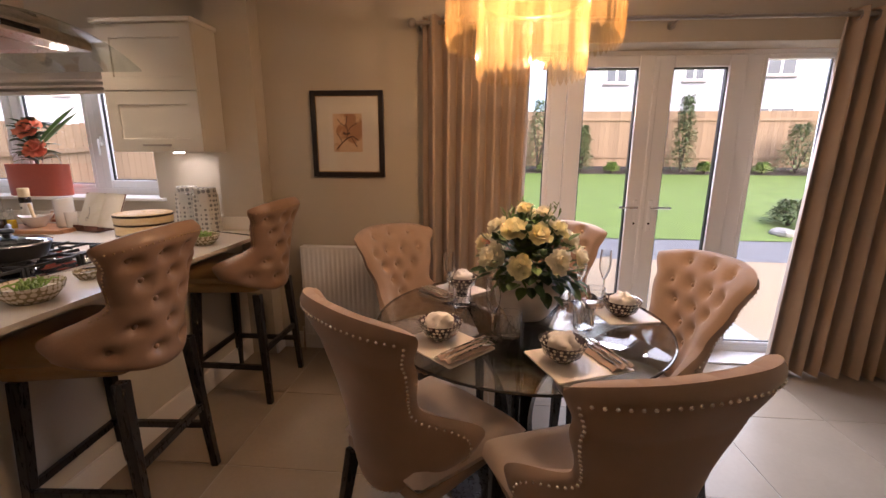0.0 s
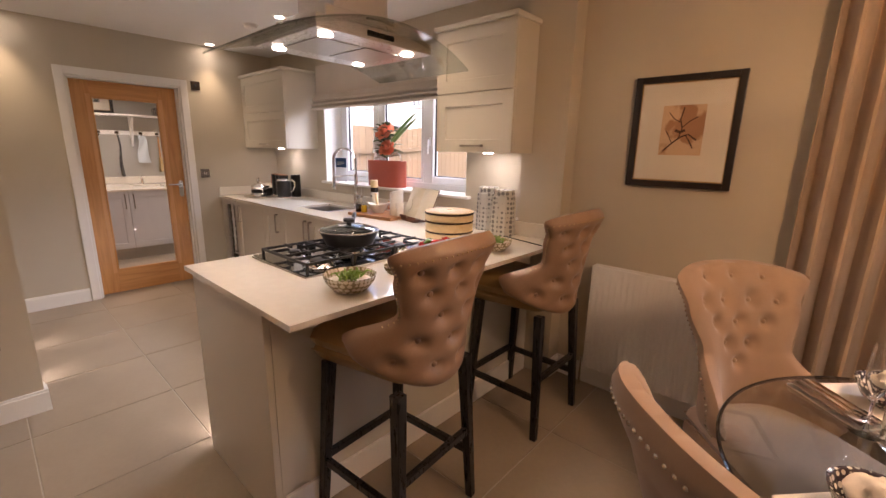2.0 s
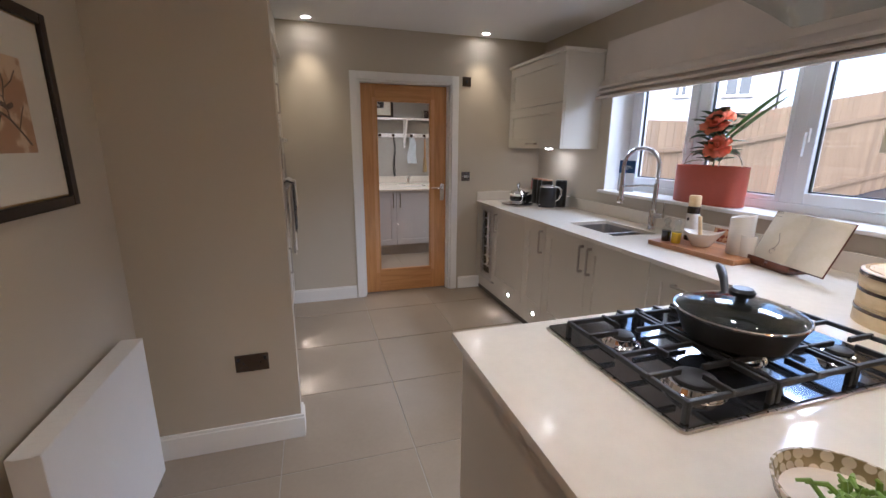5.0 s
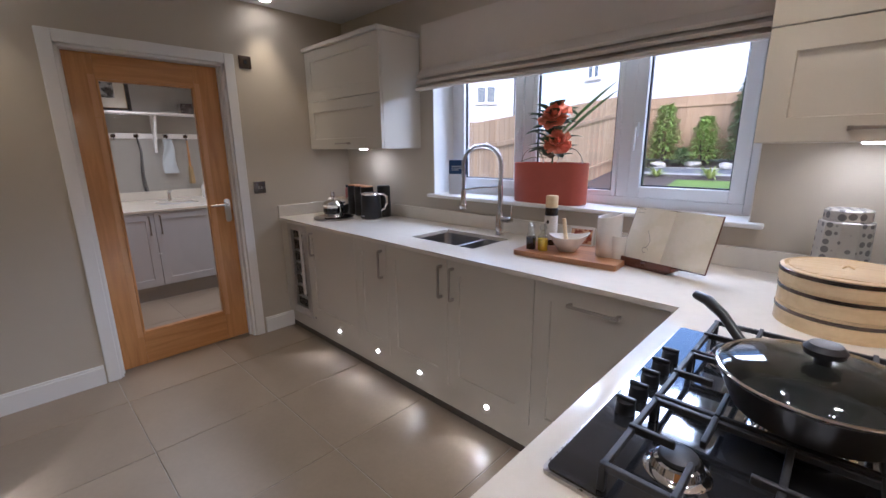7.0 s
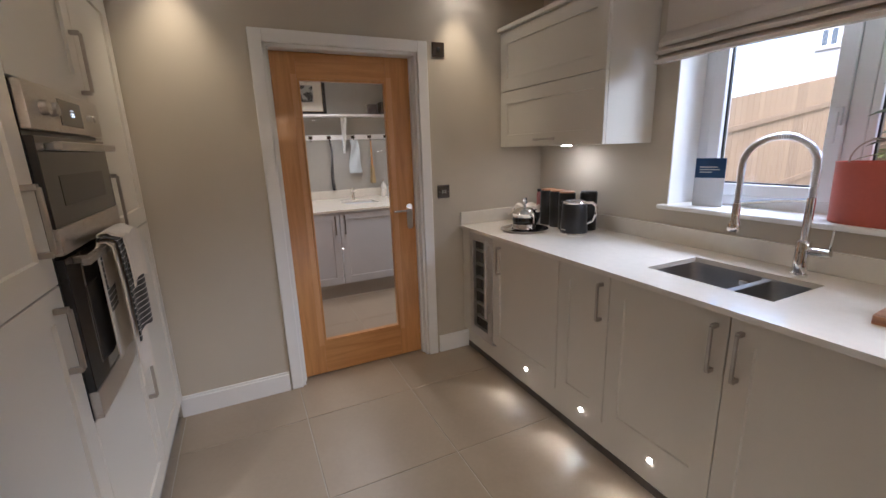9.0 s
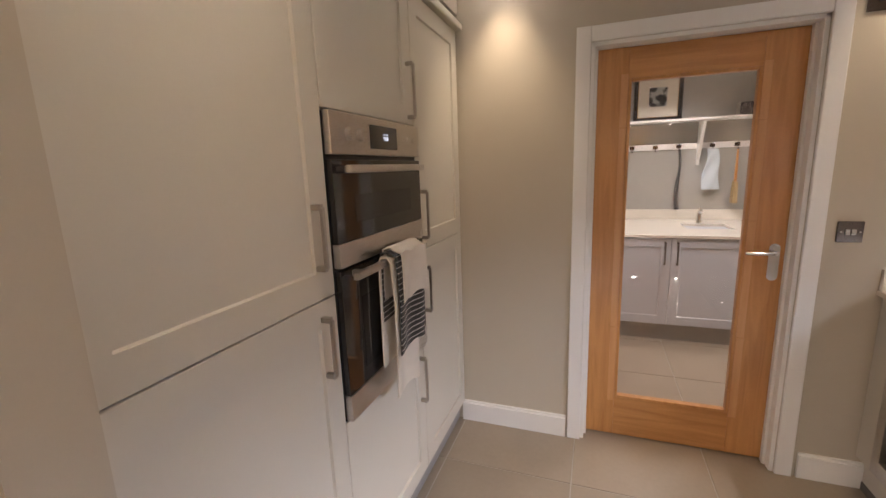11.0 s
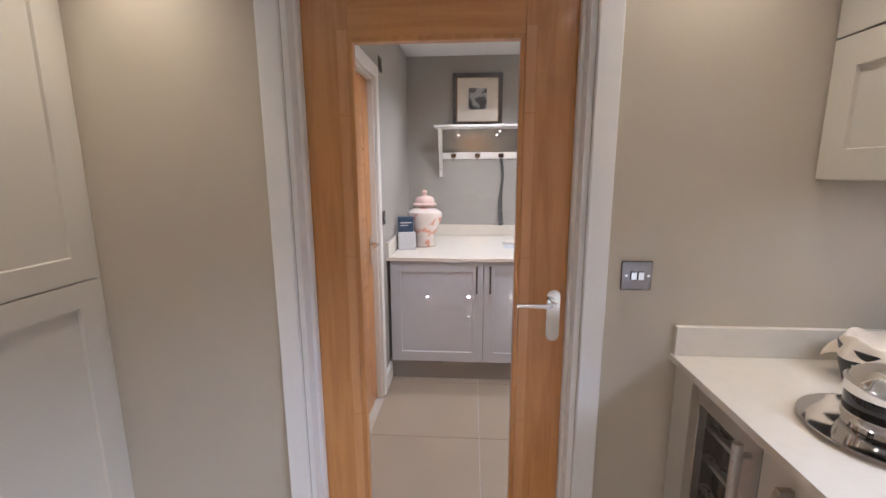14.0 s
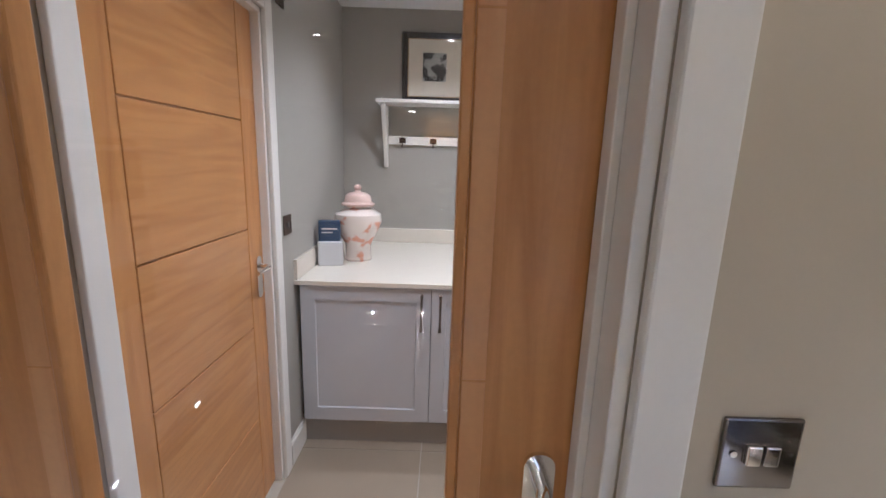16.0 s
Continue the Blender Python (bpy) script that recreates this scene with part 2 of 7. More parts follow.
def rod(p0, p1, r0, r1=None, n=12, bm=None):
    """A tapered round bar between two points."""
    p0, p1 = Vector(p0), Vector(p1)
    own = bmesh.new()
    d = p1 - p0
    bmesh.ops.create_cone(own, cap_ends=True, segments=n, radius1=r0, radius2=r0 if r1 is None else r1, depth=d.length,
                          matrix=Matrix.Translation((p0 + p1) / 2) @ d.to_track_quat("Z", "Y").to_matrix().to_4x4())
    return merge(bm, own)


def bar(p0, p1, w, h, bm=None, taper=1.0, bevel=0.003, up=(0, 0, 1)):
    """A square bar between two points."""
    p0, p1 = Vector(p0), Vector(p1)
    d = p1 - p0
    own = bmesh.new()
    bmesh.ops.create_cube(own, size=1, matrix=Matrix.Diagonal((w, h, d.length, 1)))
    if taper != 1:
        for v in own.verts:
            if v.co.z > 0:
                v.co.x *= taper
                v.co.y *= taper
    if bevel:
        bmesh.ops.bevel(own, geom=own.edges[:], offset=bevel, segments=2, affect="EDGES", profile=0.5)
    z = d.normalized()
    u = Vector(up) if abs(z.dot(Vector(up))) < 0.95 else Vector((1, 0, 0))
    x = u.cross(z).normalized()
    rot = Matrix((x, z.cross(x), z)).transposed().to_4x4()
    return merge(bm, own, Matrix.Translation((p0 + p1) / 2) @ rot)


def lathe(profile, n=32, bm=None, c=(0, 0, 0), cap=False):
    """A turned shape from (radius, height) pairs."""
    own = bmesh.new()
    rings = []
    for r, z in profile:
        if r < 1e-5:
            rings.append([own.verts.new((0, 0, z))])
        else:
            rings.append([own.verts.new((r * math.cos(2 * math.pi * k / n), r * math.sin(2 * math.pi * k / n), z)) for k in range(n)])
    for a, b in zip(rings, rings[1:]):
        for k in range(n):
            f = [a[k % len(a)], a[(k + 1) % len(a)], b[(k + 1) % len(b)], b[k % len(b)]]
            f = [v for i, v in enumerate(f) if v not in f[:i]]
            if len(f) > 2:
                own.faces.new(f)
    return merge(bm, own, Matrix.Translation(c))


def tube(pts, r, n=8, bm=None, closed=False):
    """A round tube along points; r is one radius or one for each point."""
    pts = [Vector(p) for p in pts]
    rs = r if isinstance(r, (list, tuple)) else [r] * len(pts)
    own = bmesh.new()
    rings = []
    ref = Vector((0.13, 0.27, 0.95))
    for i, p in enumerate(pts):
        d = (pts[min(i + 1, len(pts) - 1)] - pts[max(i - 1, 0)]).normalized() if not closed else (pts[(i + 1) % len(pts)] - pts[i - 1]).normalized()
        x = d.cross(ref)
        if x.length < 0.05:
            x = d.cross(Vector((1, 0, 0)))
        x.normalize()
        y = d.cross(x)
        rings.append([own.verts.new(p + rs[i] * (x * math.cos(2 * math.pi * k / n) + y * math.sin(2 * math.pi * k / n))) for k in range(n)])
    pairs = list(zip(rings, rings[1:])) + ([(rings[-1], rings[0])] if closed else [])
    for a, b in pairs:
        for k in range(n):
            own.faces.new((a[k], a[(k + 1) % n], b[(k + 1) % n], b[k]))
    if not closed:
        own.faces.new(rings[0])
        own.faces.new(rings[-1])
    return merge(bm, own)


def ball(c, r, bm=None, u=12, v=8, scale=(1, 1, 1)):
    own = bmesh.new()
    bmesh.ops.create_uvsphere(own, u_segments=u, v_segments=v, radius=r, matrix=Matrix.Translation(c) @ Matrix.Diagonal((*scale, 1)))
    return merge(bm, own)


def sheet(f, nu, nv, bm=None, thick=0.0):
    """A surface f(u, v) over the unit square, with thickness along its normals if asked."""
    own = bmesh.new()
    g = [[own.verts.new(f(i / nu, j / nv)) for j in range(nv + 1)] for i in range(nu + 1)]
    for i in range(nu):
        for j in range(nv):
            own.faces.new((g[i][j], g[i + 1][j], g[i + 1][j + 1], g[i][j + 1]))
    if thick:
        bmesh.ops.recalc_face_normals(own, faces=own.faces[:])
        bmesh.ops.solidify(own, geom=own.faces[:], thickness=thick)
    return merge(bm, own)


def rounded(x0, y0, x1, y1, z0, z1, r, bm=None, seg=5):
    """A slab with rounded upright edges."""
    pts = []
    for cx, cy, a0 in ((x1 - r, y1 - r, 0), (x0 + r, y1 - r, 90), (x0 + r, y0 + r, 180), (x1 - r, y0 + r, 270)):
        for k in range(seg + 1):
            a = radians(a0 + 90 * k / seg)
            pts.append((cx + r * math.cos(a), cy + r * math.sin(a)))
    own = bmesh.new()
    lo = [own.verts.new((x, y, z0)) for x, y in pts]
    hi = [own.verts.new((x, y, z1)) for x, y in pts]
    own.faces.new(lo[::-1])
    own.faces.new(hi)
    for k in range(len(pts)):
        j = (k + 1) % len(pts)
        own.faces.new((lo[k], lo[j], hi[j], hi[k]))
    return merge(bm, own)

# ---------------- the rooms ----------------
XE, W, S, H = -5.2, 2.90, -0.12, 2.42        # west wall, north wall, south wall, ceiling
EAST, BACK, STUB, TALL = 2.75, -1.7, -3.25, 0.435
WX0, WX1, WZ0, WZ1 = -4.144, -2.275, 1.085, 2.12  # kitchen window opening
FX0, FX1, FZ = -0.03, 2.30, 2.085            # garden door opening
DY0, DY1, DZ = 1.075, 1.945, 2.0             # utility door opening
UL, UX, UE = 1.04, -7.75, 3.0                # utility left wall, far wall, right wall
TOP = 0.91


def wall(name, boxes, material=PAINT, label="taupe painted plaster wall"):
    bm = bmesh.new()
    for b in boxes:
        box(*b, bm=bm)
    return solid(name, bm, material, label, "wall", "structure")


wall("wall_north", [(-8.0, W, -0.3, WX0, 3.24, H), (WX0, W, -0.3, WX1, 3.24, WZ0), (WX0, W, WZ1, WX1, 3.24, H),
                    (WX1, W, -0.3, FX0, 3.24, H), (FX0, W, FZ, FX1, 3.24, H), (FX1, W, -0.3, EAST + 0.2, 3.24, H)])
wall("wall_pillar", [(-1.73, 2.775, 0, -1.44, W, H)], label="taupe painted pillar beside the wall cupboard")
wall("wall_west", [(XE - 0.12, S - 0.1, 0, XE, DY0, H), (XE - 0.12, DY1, 0, XE, W, H), (XE - 0.12, DY0, DZ, XE, DY1, H)])
wall("wall_stub", [(STUB - 0.1, S, 0, STUB, 0.522, H)], label="taupe painted wall end beside the tall units")
wall("wall_bulkhead", [(XE, S, 2.20, STUB - 0.1, 0.44, H)], label="taupe boxed-in bulkhead over the tall units")
wall("wall_south", [(XE, S - 0.12, 0, -2.0, S, H), (-2.0, S - 0.12, 2.0, -1.15, S, H), (-1.15, S - 0.12, 0, -1.03, S, H), (-1.15, BACK, 0, -1.03, S - 0.12, H),
                    (-1.15, BACK - 0.12, 0, EAST, BACK, H)])
wall("wall_east", [(EAST, BACK - 0.12, 0, EAST + 0.2, W, H)])
wall("wall_utility", [(UX - 0.12, UL - 0.12, 0, UX, UE, H), (UX, UL - 0.12, 0, -6.47, UL, H), (-5.62, UL - 0.12, 0, XE - 0.12, UL, H), (-6.47, UL - 0.12, 1.99, -5.62, UL, H),
                      (UX, 2.99, 0, XE - 0.12, 3.0, H)], UPAINT, "grey-green painted utility room wall")
solid("ceiling", box(-7.9, BACK - 0.12, H, EAST + 0.2, 3.24, H + 0.15), CEIL, "smooth white painted ceiling", "ceiling", "structure")
solid("floor", box(-7.9, BACK - 0.12, -0.3, EAST + 0.2, 3.24, -0.003), GROUT, "beige tiled floor with pale grout", "floor", "structure")


def skirting(name, runs):
    bm = bmesh.new()
    for (x0, y0), (x1, y1), (nx, ny) in runs:
        t = 0.016
        box(min(x0, x1, x0 + nx * t), min(y0, y1, y0 + ny * t), 0, max(x0, x1, x0 + nx * t, x1 + nx * t), max(y0, y1, y0 + ny * t, y1 + ny * t), 0.108, bm=bm)
        t = 0.010
        box(min(x0, x1, x0 + nx * t), min(y0, y1, y0 + ny * t), 0.108, max(x0, x1, x0 + nx * t, x1 + nx * t), max(y0, y1, y0 + ny * t, y1 + ny * t), 0.122, bm=bm)
    return solid(name, bm, WHITE, "white painted skirting board", "skirting", "structure")


skirting("baseboard", [((XE, 0.42), (XE, 1.0), (1, 0)), ((XE, 2.03), (XE, 2.3), (1, 0)), ((STUB, S), (STUB, 0.538), (1, 0)), ((STUB - 0.1, 0.522), (STUB, 0.522), (0, 1)),
                       ((STUB, S), (-2.08, S), (0, 1)), ((-1.44, W), (-0.03, W), (0, -1)), ((-1.44, 2.775), (-1.44, W), (1, 0)), ((2.30, W), (EAST, W), (0, -1)),
                       ((EAST, BACK), (EAST, W), (-1, 0)), ((UX, UL), (-6.55, UL), (0, 1)), ((-5.55, UL), (XE - 0.12, UL), (0, 1)), ((-1.03, BACK), (EAST, BACK), (0, 1)), ((-1.03, BACK), (-1.03, S), (1, 0))])


def door_trim(name, axis, at, a, b, z, out, depth, stop=(0.075, 0.12)):
    """Lining and architrave round an opening from a to b in the wall at the given place; out is the way to the room."""
    bm = bmesh.new()

    def put(u0, v0, z0, u1, v1, z1, bev=0.004):
        if axis == "x":
            box(u0, v0, z0, u1, v1, z1, bev, bm)
        else:
            box(v0, u0, z0, v1, u1, z1, bev, bm)
    w, l = 0.066, 0.018
    o = at + out * 0.018
    for s, e in ((a, -1), (b, 1)):
        put(min(at, o), s + e * w, 0, max(at, o), s, z + w)
        put(at - out * depth, s, 0, at, s - e * l, z, 0.002)
        put(at - out * stop[1], s - e * l, 0, at - out * stop[0], s - e * (l + 0.012), z - l, 0.002)
    put(min(at, o), a, z, max(at, o), b, z + w)
    put(at - out * depth, a, z - l, at, b, z, 0.002)
    return solid(name, bm, WHITE, "white painted door architrave and lining", "door frame", "structure")


door_trim("trim_utility_door", "x", XE, DY0, DY1, DZ, 1, 0.12, (0.046, 0.076))
door_trim("trim_hall_door", "y", S, -2.0, -1.15, 2.0, 1, 0.12)
door_trim("trim_inner_door", "y", UL, -6.47, -5.62, 1.99, 1, 0.12)


def lever(parent, m, side=1):
    """A lever handle on a long rounded plate; local x out of the door, y along the lever."""
    bm = rounded(-0.021, -0.085, 0.021, 0.085, 0, 0.007, 0.02)
    bmesh.ops.transform(bm, matrix=pose(0, 0, 0, 90, 0, 90), verts=bm.verts[:])
    p = part("handle_plate", bm, CHROME, parent, "polished chrome handle plate", True, m)
    bm = tube([(0.005, 0, 0.045), (0.03, 0, 0.045), (0.045, side * 0.004, 0.045), (0.052, side * 0.016, 0.045), (0.053, side * 0.05, 0.045), (0.053, side * 0.12, 0.045)], [0.009, 0.009, 0.009, 0.009, 0.0085, 0.0075], 10)
    part("lever", bm, CHROME, p, "", True)
    return p


def oak_glazed_door():
    d = tagged(new("door_1"), "oak door with a tall clear glass panel", "door", kind="structure")
    x0, x1 = XE - 0.115, XE - 0.079
    ya, yb, ga, gb, gz0, gz1, top = DY0 + 0.02, DY1 - 0.02, 1.242, 1.766, 0.225, 1.843, DZ - 0.02
    part("stile", box(x0, ya, 0.008, x1, ga, top, 0.002), OAKV, d)
    part("stile", box(x0, gb, 0.008, x1, yb, top, 0.002), OAKV, d)
    part("bottom_rail", box(x0, ga, 0.008, x1 - 0.001, gb, gz0, 0.002), OAKH, d)
    part("top_rail", box(x0, ga, gz1, x1 - 0.001, gb, top, 0.002), OAKH, d)
    bm = bmesh.new()
    for b in ((x0 + 0.004, ga, gz0, x1 + 0.003, ga + 0.014, gz1), (x0 + 0.004, gb - 0.014, gz0, x1 + 0.003, gb, gz1), (x0 + 0.004, ga + 0.014, gz0, x1 + 0.003, gb - 0.014, gz0 + 0.014), (x0 + 0.004, ga + 0.014, gz1 - 0.014, x1 + 0.003, gb - 0.014, gz1)):
        box(*b, 0.003, bm)
    part("glazing_bead", bm, OAKV, d)
    for s, e in ((ga, -1), (gb, 1)):
        for z0, z1 in ((gz0 - 0.02, 0.62), (0.623, 1.18), (1.183, 1.62), (1.623, gz1 + 0.02)):
            part("inlay_strip", box(x1 - 0.001, s + e * 0.002, z0, x1 + 0.0008, s + e * 0.033, z1, 0.0006, seg=1), OAKI, d, "paler inlaid oak strip")
    part("pane", box(x0 + 0.014, ga + 0.005, gz0 + 0.005, x0 + 0.02, gb - 0.005, gz1 - 0.005), GLASS, d, "clear glass pane")
    lever(d, pose(x1, 1.877, 0.996), -1)
    for z in (0.25, 1.0, 1.75):
        part("hinge", box(x1 - 0.002, ya - 0.012, z - 0.045, x1 + 0.003, ya + 0.004, z + 0.045, 0.001), CHROME, d)


def oak_plain_door(name, x0, x1, y, top, label, hx):
    """A flush oak door with grooved boards, set in a wall that runs along x."""
    d = tagged(new(name), label, "door", kind="structure")
    part("leaf_core", box(x0, y - 0.04, 0.008, x1, y - 0.012, top), OAKV, d)
    sw = 0.115
    part("stile", box(x0, y - 0.012, 0.008, x0 + sw, y - 0.002, top, 0.003), OAKV, d)
    part("stile", box(x1 - sw, y - 0.012, 0.008, x1, y - 0.002, top, 0.003), OAKV, d)
    n = 5
    for k in range(n):
        z0, z1 = 0.008 + (top - 0.008) * k / n, 0.008 + (top - 0.008) * (k + 1) / n
        part("board", box(x0 + sw + 0.003, y - 0.012, z0 + 0.002, x1 - sw - 0.003, y - 0.002, z1 - 0.002, 0.003), OAKX, d)
    lever(d, pose(hx, y - 0.002, 0.985, 0, 0, 90), -1 if hx < (x0 + x1) / 2 else 1).matrix_basis = pose(hx, y - 0.002, 0.985, 0, 0, 90)


oak_glazed_door()
oak_plain_door("door_2", -6.452, -5.638, UL - 0.03, 1.972, "oak door with grooved cross boards, closed", -6.40)
oak_plain_door("door_3", -1.982, -1.168, S - 0.03, 1.982, "oak panelled hall door, closed", -1.22)


def casement(win, x0, x1, z0, z1, y, hinge=None, sash=True):
    """A glazed light between x0 and x1 with its sash bars, beads and pane."""
    w = 0.06 if sash else 0.03
    yy = y - (0.012 if sash else 0)
    f = bmesh.new()
    for b in ((x0, yy, z0, x0 + w, y + 0.05, z1), (x1 - w, yy, z0, x1, y + 0.05, z1), (x0 + w, yy, z0, x1 - w, y + 0.05, z0 + w), (x0 + w, yy, z1 - w, x1 - w, y + 0.05, z1)):
        box(*b, 0.006, f)
    part("sash", f, UPVC, win)
    g = bmesh.new()
    for b in ((x0 + w, y + 0.014, z0 + w, x0 + w + 0.007, y + 0.03, z1 - w), (x1 - w - 0.007, y + 0.014, z0 + w, x1 - w, y + 0.03, z1 - w), (x0 + w, y + 0.014, z0 + w, x1 - w, y + 0.03, z0 + w + 0.007)):
        box(*b, bm=g)
    part("gasket", g, BLACK, win)
    part("pane", box(x0 + w, y + 0.018, z0 + w, x1 - w, y + 0.024, z1 - w), GLASS, win, "clear glass pane")
    if hinge is not None:
        h = part("window_handle", box(hinge - 0.012, yy - 0.02, 1.47, hinge + 0.012, yy, 1.54, 0.004), UPVC, win)
        part("lever", bar((hinge, yy - 0.028, 1.52), (hinge, yy - 0.032, 1.40), 0.018, 0.012), UPVC, h)


def kitchen_window():
    w = tagged(new("window_1"), "white framed three-light kitchen window over the sink", "window", kind="structure")
    y = 3.10
    bm = bmesh.new()
    for b in ((WX0, y, WZ0, WX0 + 0.06, y + 0.07, WZ1), (WX1 - 0.06, y, WZ0, WX1, y + 0.07, WZ1), (WX0 + 0.06, y, WZ0, WX1 - 0.06, y + 0.07, WZ0 + 0.07), (WX0 + 0.06, y, WZ1 - 0.06, WX1 - 0.06, y + 0.07, WZ1),
              (-3.535, y, WZ0 + 0.07, -3.47, y + 0.07, WZ1 - 0.06), (-2.925, y, WZ0 + 0.07, -2.86, y + 0.07, WZ1 - 0.06)):
        box(*b, 0.005, bm)
    part("window_frame", bm, UPVC, w)
    casement(w, WX0 + 0.06, -3.535, WZ0 + 0.07, WZ1 - 0.06, y, -3.555)
    casement(w, -3.47, -2.925, WZ0 + 0.07, WZ1 - 0.06, y, None, False)
    casement(w, -2.86, WX1 - 0.06, WZ0 + 0.07, WZ1 - 0.06, y, -2.835)
    part("window_sill", box(WX0 - 0.03, W - 0.045, WZ0, WX1 + 0.05, y, WZ0 + 0.022, 0.006), WHITE, w, "white painted sill board")
    bm = bmesh.new()
    for b in ((WX0, W + 0.002, WZ0 + 0.022, WX0 + 0.006, y, WZ1), (WX1 - 0.006, W + 0.002, WZ0 + 0.022, WX1, y, WZ1), (WX0 + 0.006, W + 0.002, WZ1 - 0.006, WX1 - 0.006, y, WZ1)):
        box(*b, bm=bm)
    part("reveal", bm, WHITE, w)


def garden_doors():
    w = tagged(new("window_2"), "white framed double garden doors with side lights", "garden doors", kind="structure")
    y = 3.10
    bm = bmesh.new()
    for b in ((FX0, y, 0, FX0 + 0.05, y + 0.08, FZ), (FX1 - 0.05, y, 0, FX1, y + 0.08, FZ), (FX0 + 0.05, y, FZ - 0.03, FX1 - 0.05, y + 0.08, FZ), (FX0 + 0.05, y, 0, FX1 - 0.05, y + 0.08, 0.055),
              (0.475, y, 0.055, 0.575, y + 0.08, FZ - 0.03), (1.695, y, 0.055, 1.795, y + 0.08, FZ - 0.03)):
        box(*b, 0.006, bm)
    part("door_frame", bm, UPVC, w)
    casement(w, FX0 + 0.05, 0.475, 0.055, FZ - 0.03, y, None, False)
    casement(w, 1.795, FX1 - 0.05, 0.055, FZ - 0.03, y, None, False)
    for x0, x1, hx, s in ((0.577, 1.134, 1.085, -1), (1.136, 1.693, 1.185, 1)):
        f = bmesh.new()
        lw, z1 = 0.108, FZ - 0.032
        for b in ((x0, y - 0.02, 0.057, x0 + lw, y + 0.05, z1), (x1 - lw, y - 0.02, 0.057, x1, y + 0.05, z1), (x0 + lw, y - 0.02, 0.057, x1 - lw, y + 0.05, 0.2), (x0 + lw, y - 0.02, z1 - 0.075, x1 - lw, y + 0.05, z1)):
            box(*b, 0.007, f)
        d = part("door_leaf", f, UPVC, w)
        g = bmesh.new()
        for b in ((x0 + lw, y + 0.0, 0.2, x0 + lw + 0.008, y + 0.03, z1 - 0.075), (x1 - lw - 0.008, y + 0.0, 0.2, x1 - lw, y + 0.03, z1 - 0.075), (x0 + lw, y, z1 - 0.083, x1 - lw, y + 0.03, z1 - 0.075)):
            box(*b, bm=g)
        part("gasket", g, BLACK, d)
        part("pane", box(x0 + lw, y + 0.012, 0.2, x1 - lw, y + 0.018, z1 - 0.075), GLASS, d, "clear glass pane")
        part("handle_plate", box(hx - 0.015, y - 0.03, 0.9, hx + 0.015, y - 0.02, 1.12, 0.005), UPVC, d, "white lever backplate")
        part("keyhole", rod((hx, y - 0.0315, 0.955), (hx, y - 0.0295, 0.955), 0.008), PEWTER, d)
        h = bmesh.new()
        tube([(hx, y - 0.03, 1.07), (hx, y - 0.062, 1.07), (hx + s * 0.015, y - 0.068, 1.07), (hx + s * 0.12, y - 0.066, 1.068)], [0.009, 0.009, 0.009, 0.008], 8, h)
        part("door_handle", h, CHROME, d)
    part("threshold", box(FX0, W + 0.002, -0.001, FX1, y, 0.012, 0.004), UPVC, w)
    part("overlap_strip", box(1.118, y - 0.032, 0.06, 1.152, y - 0.02, FZ - 0.04, 0.006), UPVC, w)


kitchen_window()
garden_doors()

# ---------------- fitted kitchen ----------------


def pull(parent, x, y, z, length=0.16, along="z", face="y-", material=NICKEL):
    """A square D handle standing off a door face."""
    o = {"y-": (0, -1), "y+": (0, 1), "x+": (1, 0), "x-": (-1, 0)}[face]
    bm = bmesh.new()
    h, d = length / 2, 0.03
    if along == "z":
        ends = ((x, y, z - h), (x, y, z + h))
    elif along == "x":
        ends = ((x - h, y, z), (x + h, y, z))
    else:
        ends = ((x, y - h, z), (x, y + h, z))
    outs = []
    for e in ends:
        f = (e[0] + o[0] * d, e[1] + o[1] * d, e[2])
        bar(e, f, 0.015, 0.015, bm, bevel=0.002)
        outs.append(f)
    bar(outs[0], outs[1], 0.011, 0.011, bm, bevel=0.002)
    return part("handle", bm, material, parent, "brushed nickel bar handle")


def shaker(name, parent, a0, a1, z0, z1, y, out, material=UNIT, axis="x", rail=0.075, thick=0.02):
    """A framed door in one piece, its front in the plane at y, a0 to a1 along the axis; out is +1 or -1."""
    g, dep = 0.0018, 0.009
    a0, a1, z0, z1 = a0 + g, a1 - g, z0 + g, z1 - g
    bm = bmesh.new()
    rings = []
    for ins, d in ((0, -thick), (0, -0.002), (0.002, 0), (rail, 0), (rail + 0.003, -dep), (rail + 0.02, -dep)):
        ring = []
        for u, w in ((a0 + ins, z0 + ins), (a1 - ins, z0 + ins), (a1 - ins, z1 - ins), (a0 + ins, z1 - ins)):
            ring.append(bm.verts.new((u, y + out * d, w) if axis == "x" else (y + out * d, u, w)))
        rings.append(ring)
    for a, b in zip(rings, rings[1:]):
        for k in range(4):
            bm.faces.new((a[k], a[(k + 1) % 4], b[(k + 1) % 4], b[k]))
    bm.faces.new(rings[0])
    bm.faces.new(rings[-1])
    return part(name, bm, material, parent)


def base_unit(x0, x1, doors, label, body_top=TOP - 0.022):
    """A base unit against the north wall: carcass and doors (from, to, handle place or None)."""
    u = thing("base_cabinet", label, "cabinet", group="kitchen base units")
    part("body", box(x0 + 0.001, 2.255, 0.17, x1 - 0.001, W - 0.01, body_top), UNIT, u)
    for a, b, hx in doors:
        d = shaker("door", u, a, b, 0.18, TOP - 0.026, 2.235, -1)
        if hx == "drawer":
            pull(d, (a + b) / 2, 2.235, 0.815, 0.19, "x")
        elif hx is not None:
            pull(d, hx, 2.235, 0.76, 0.16)
    return u


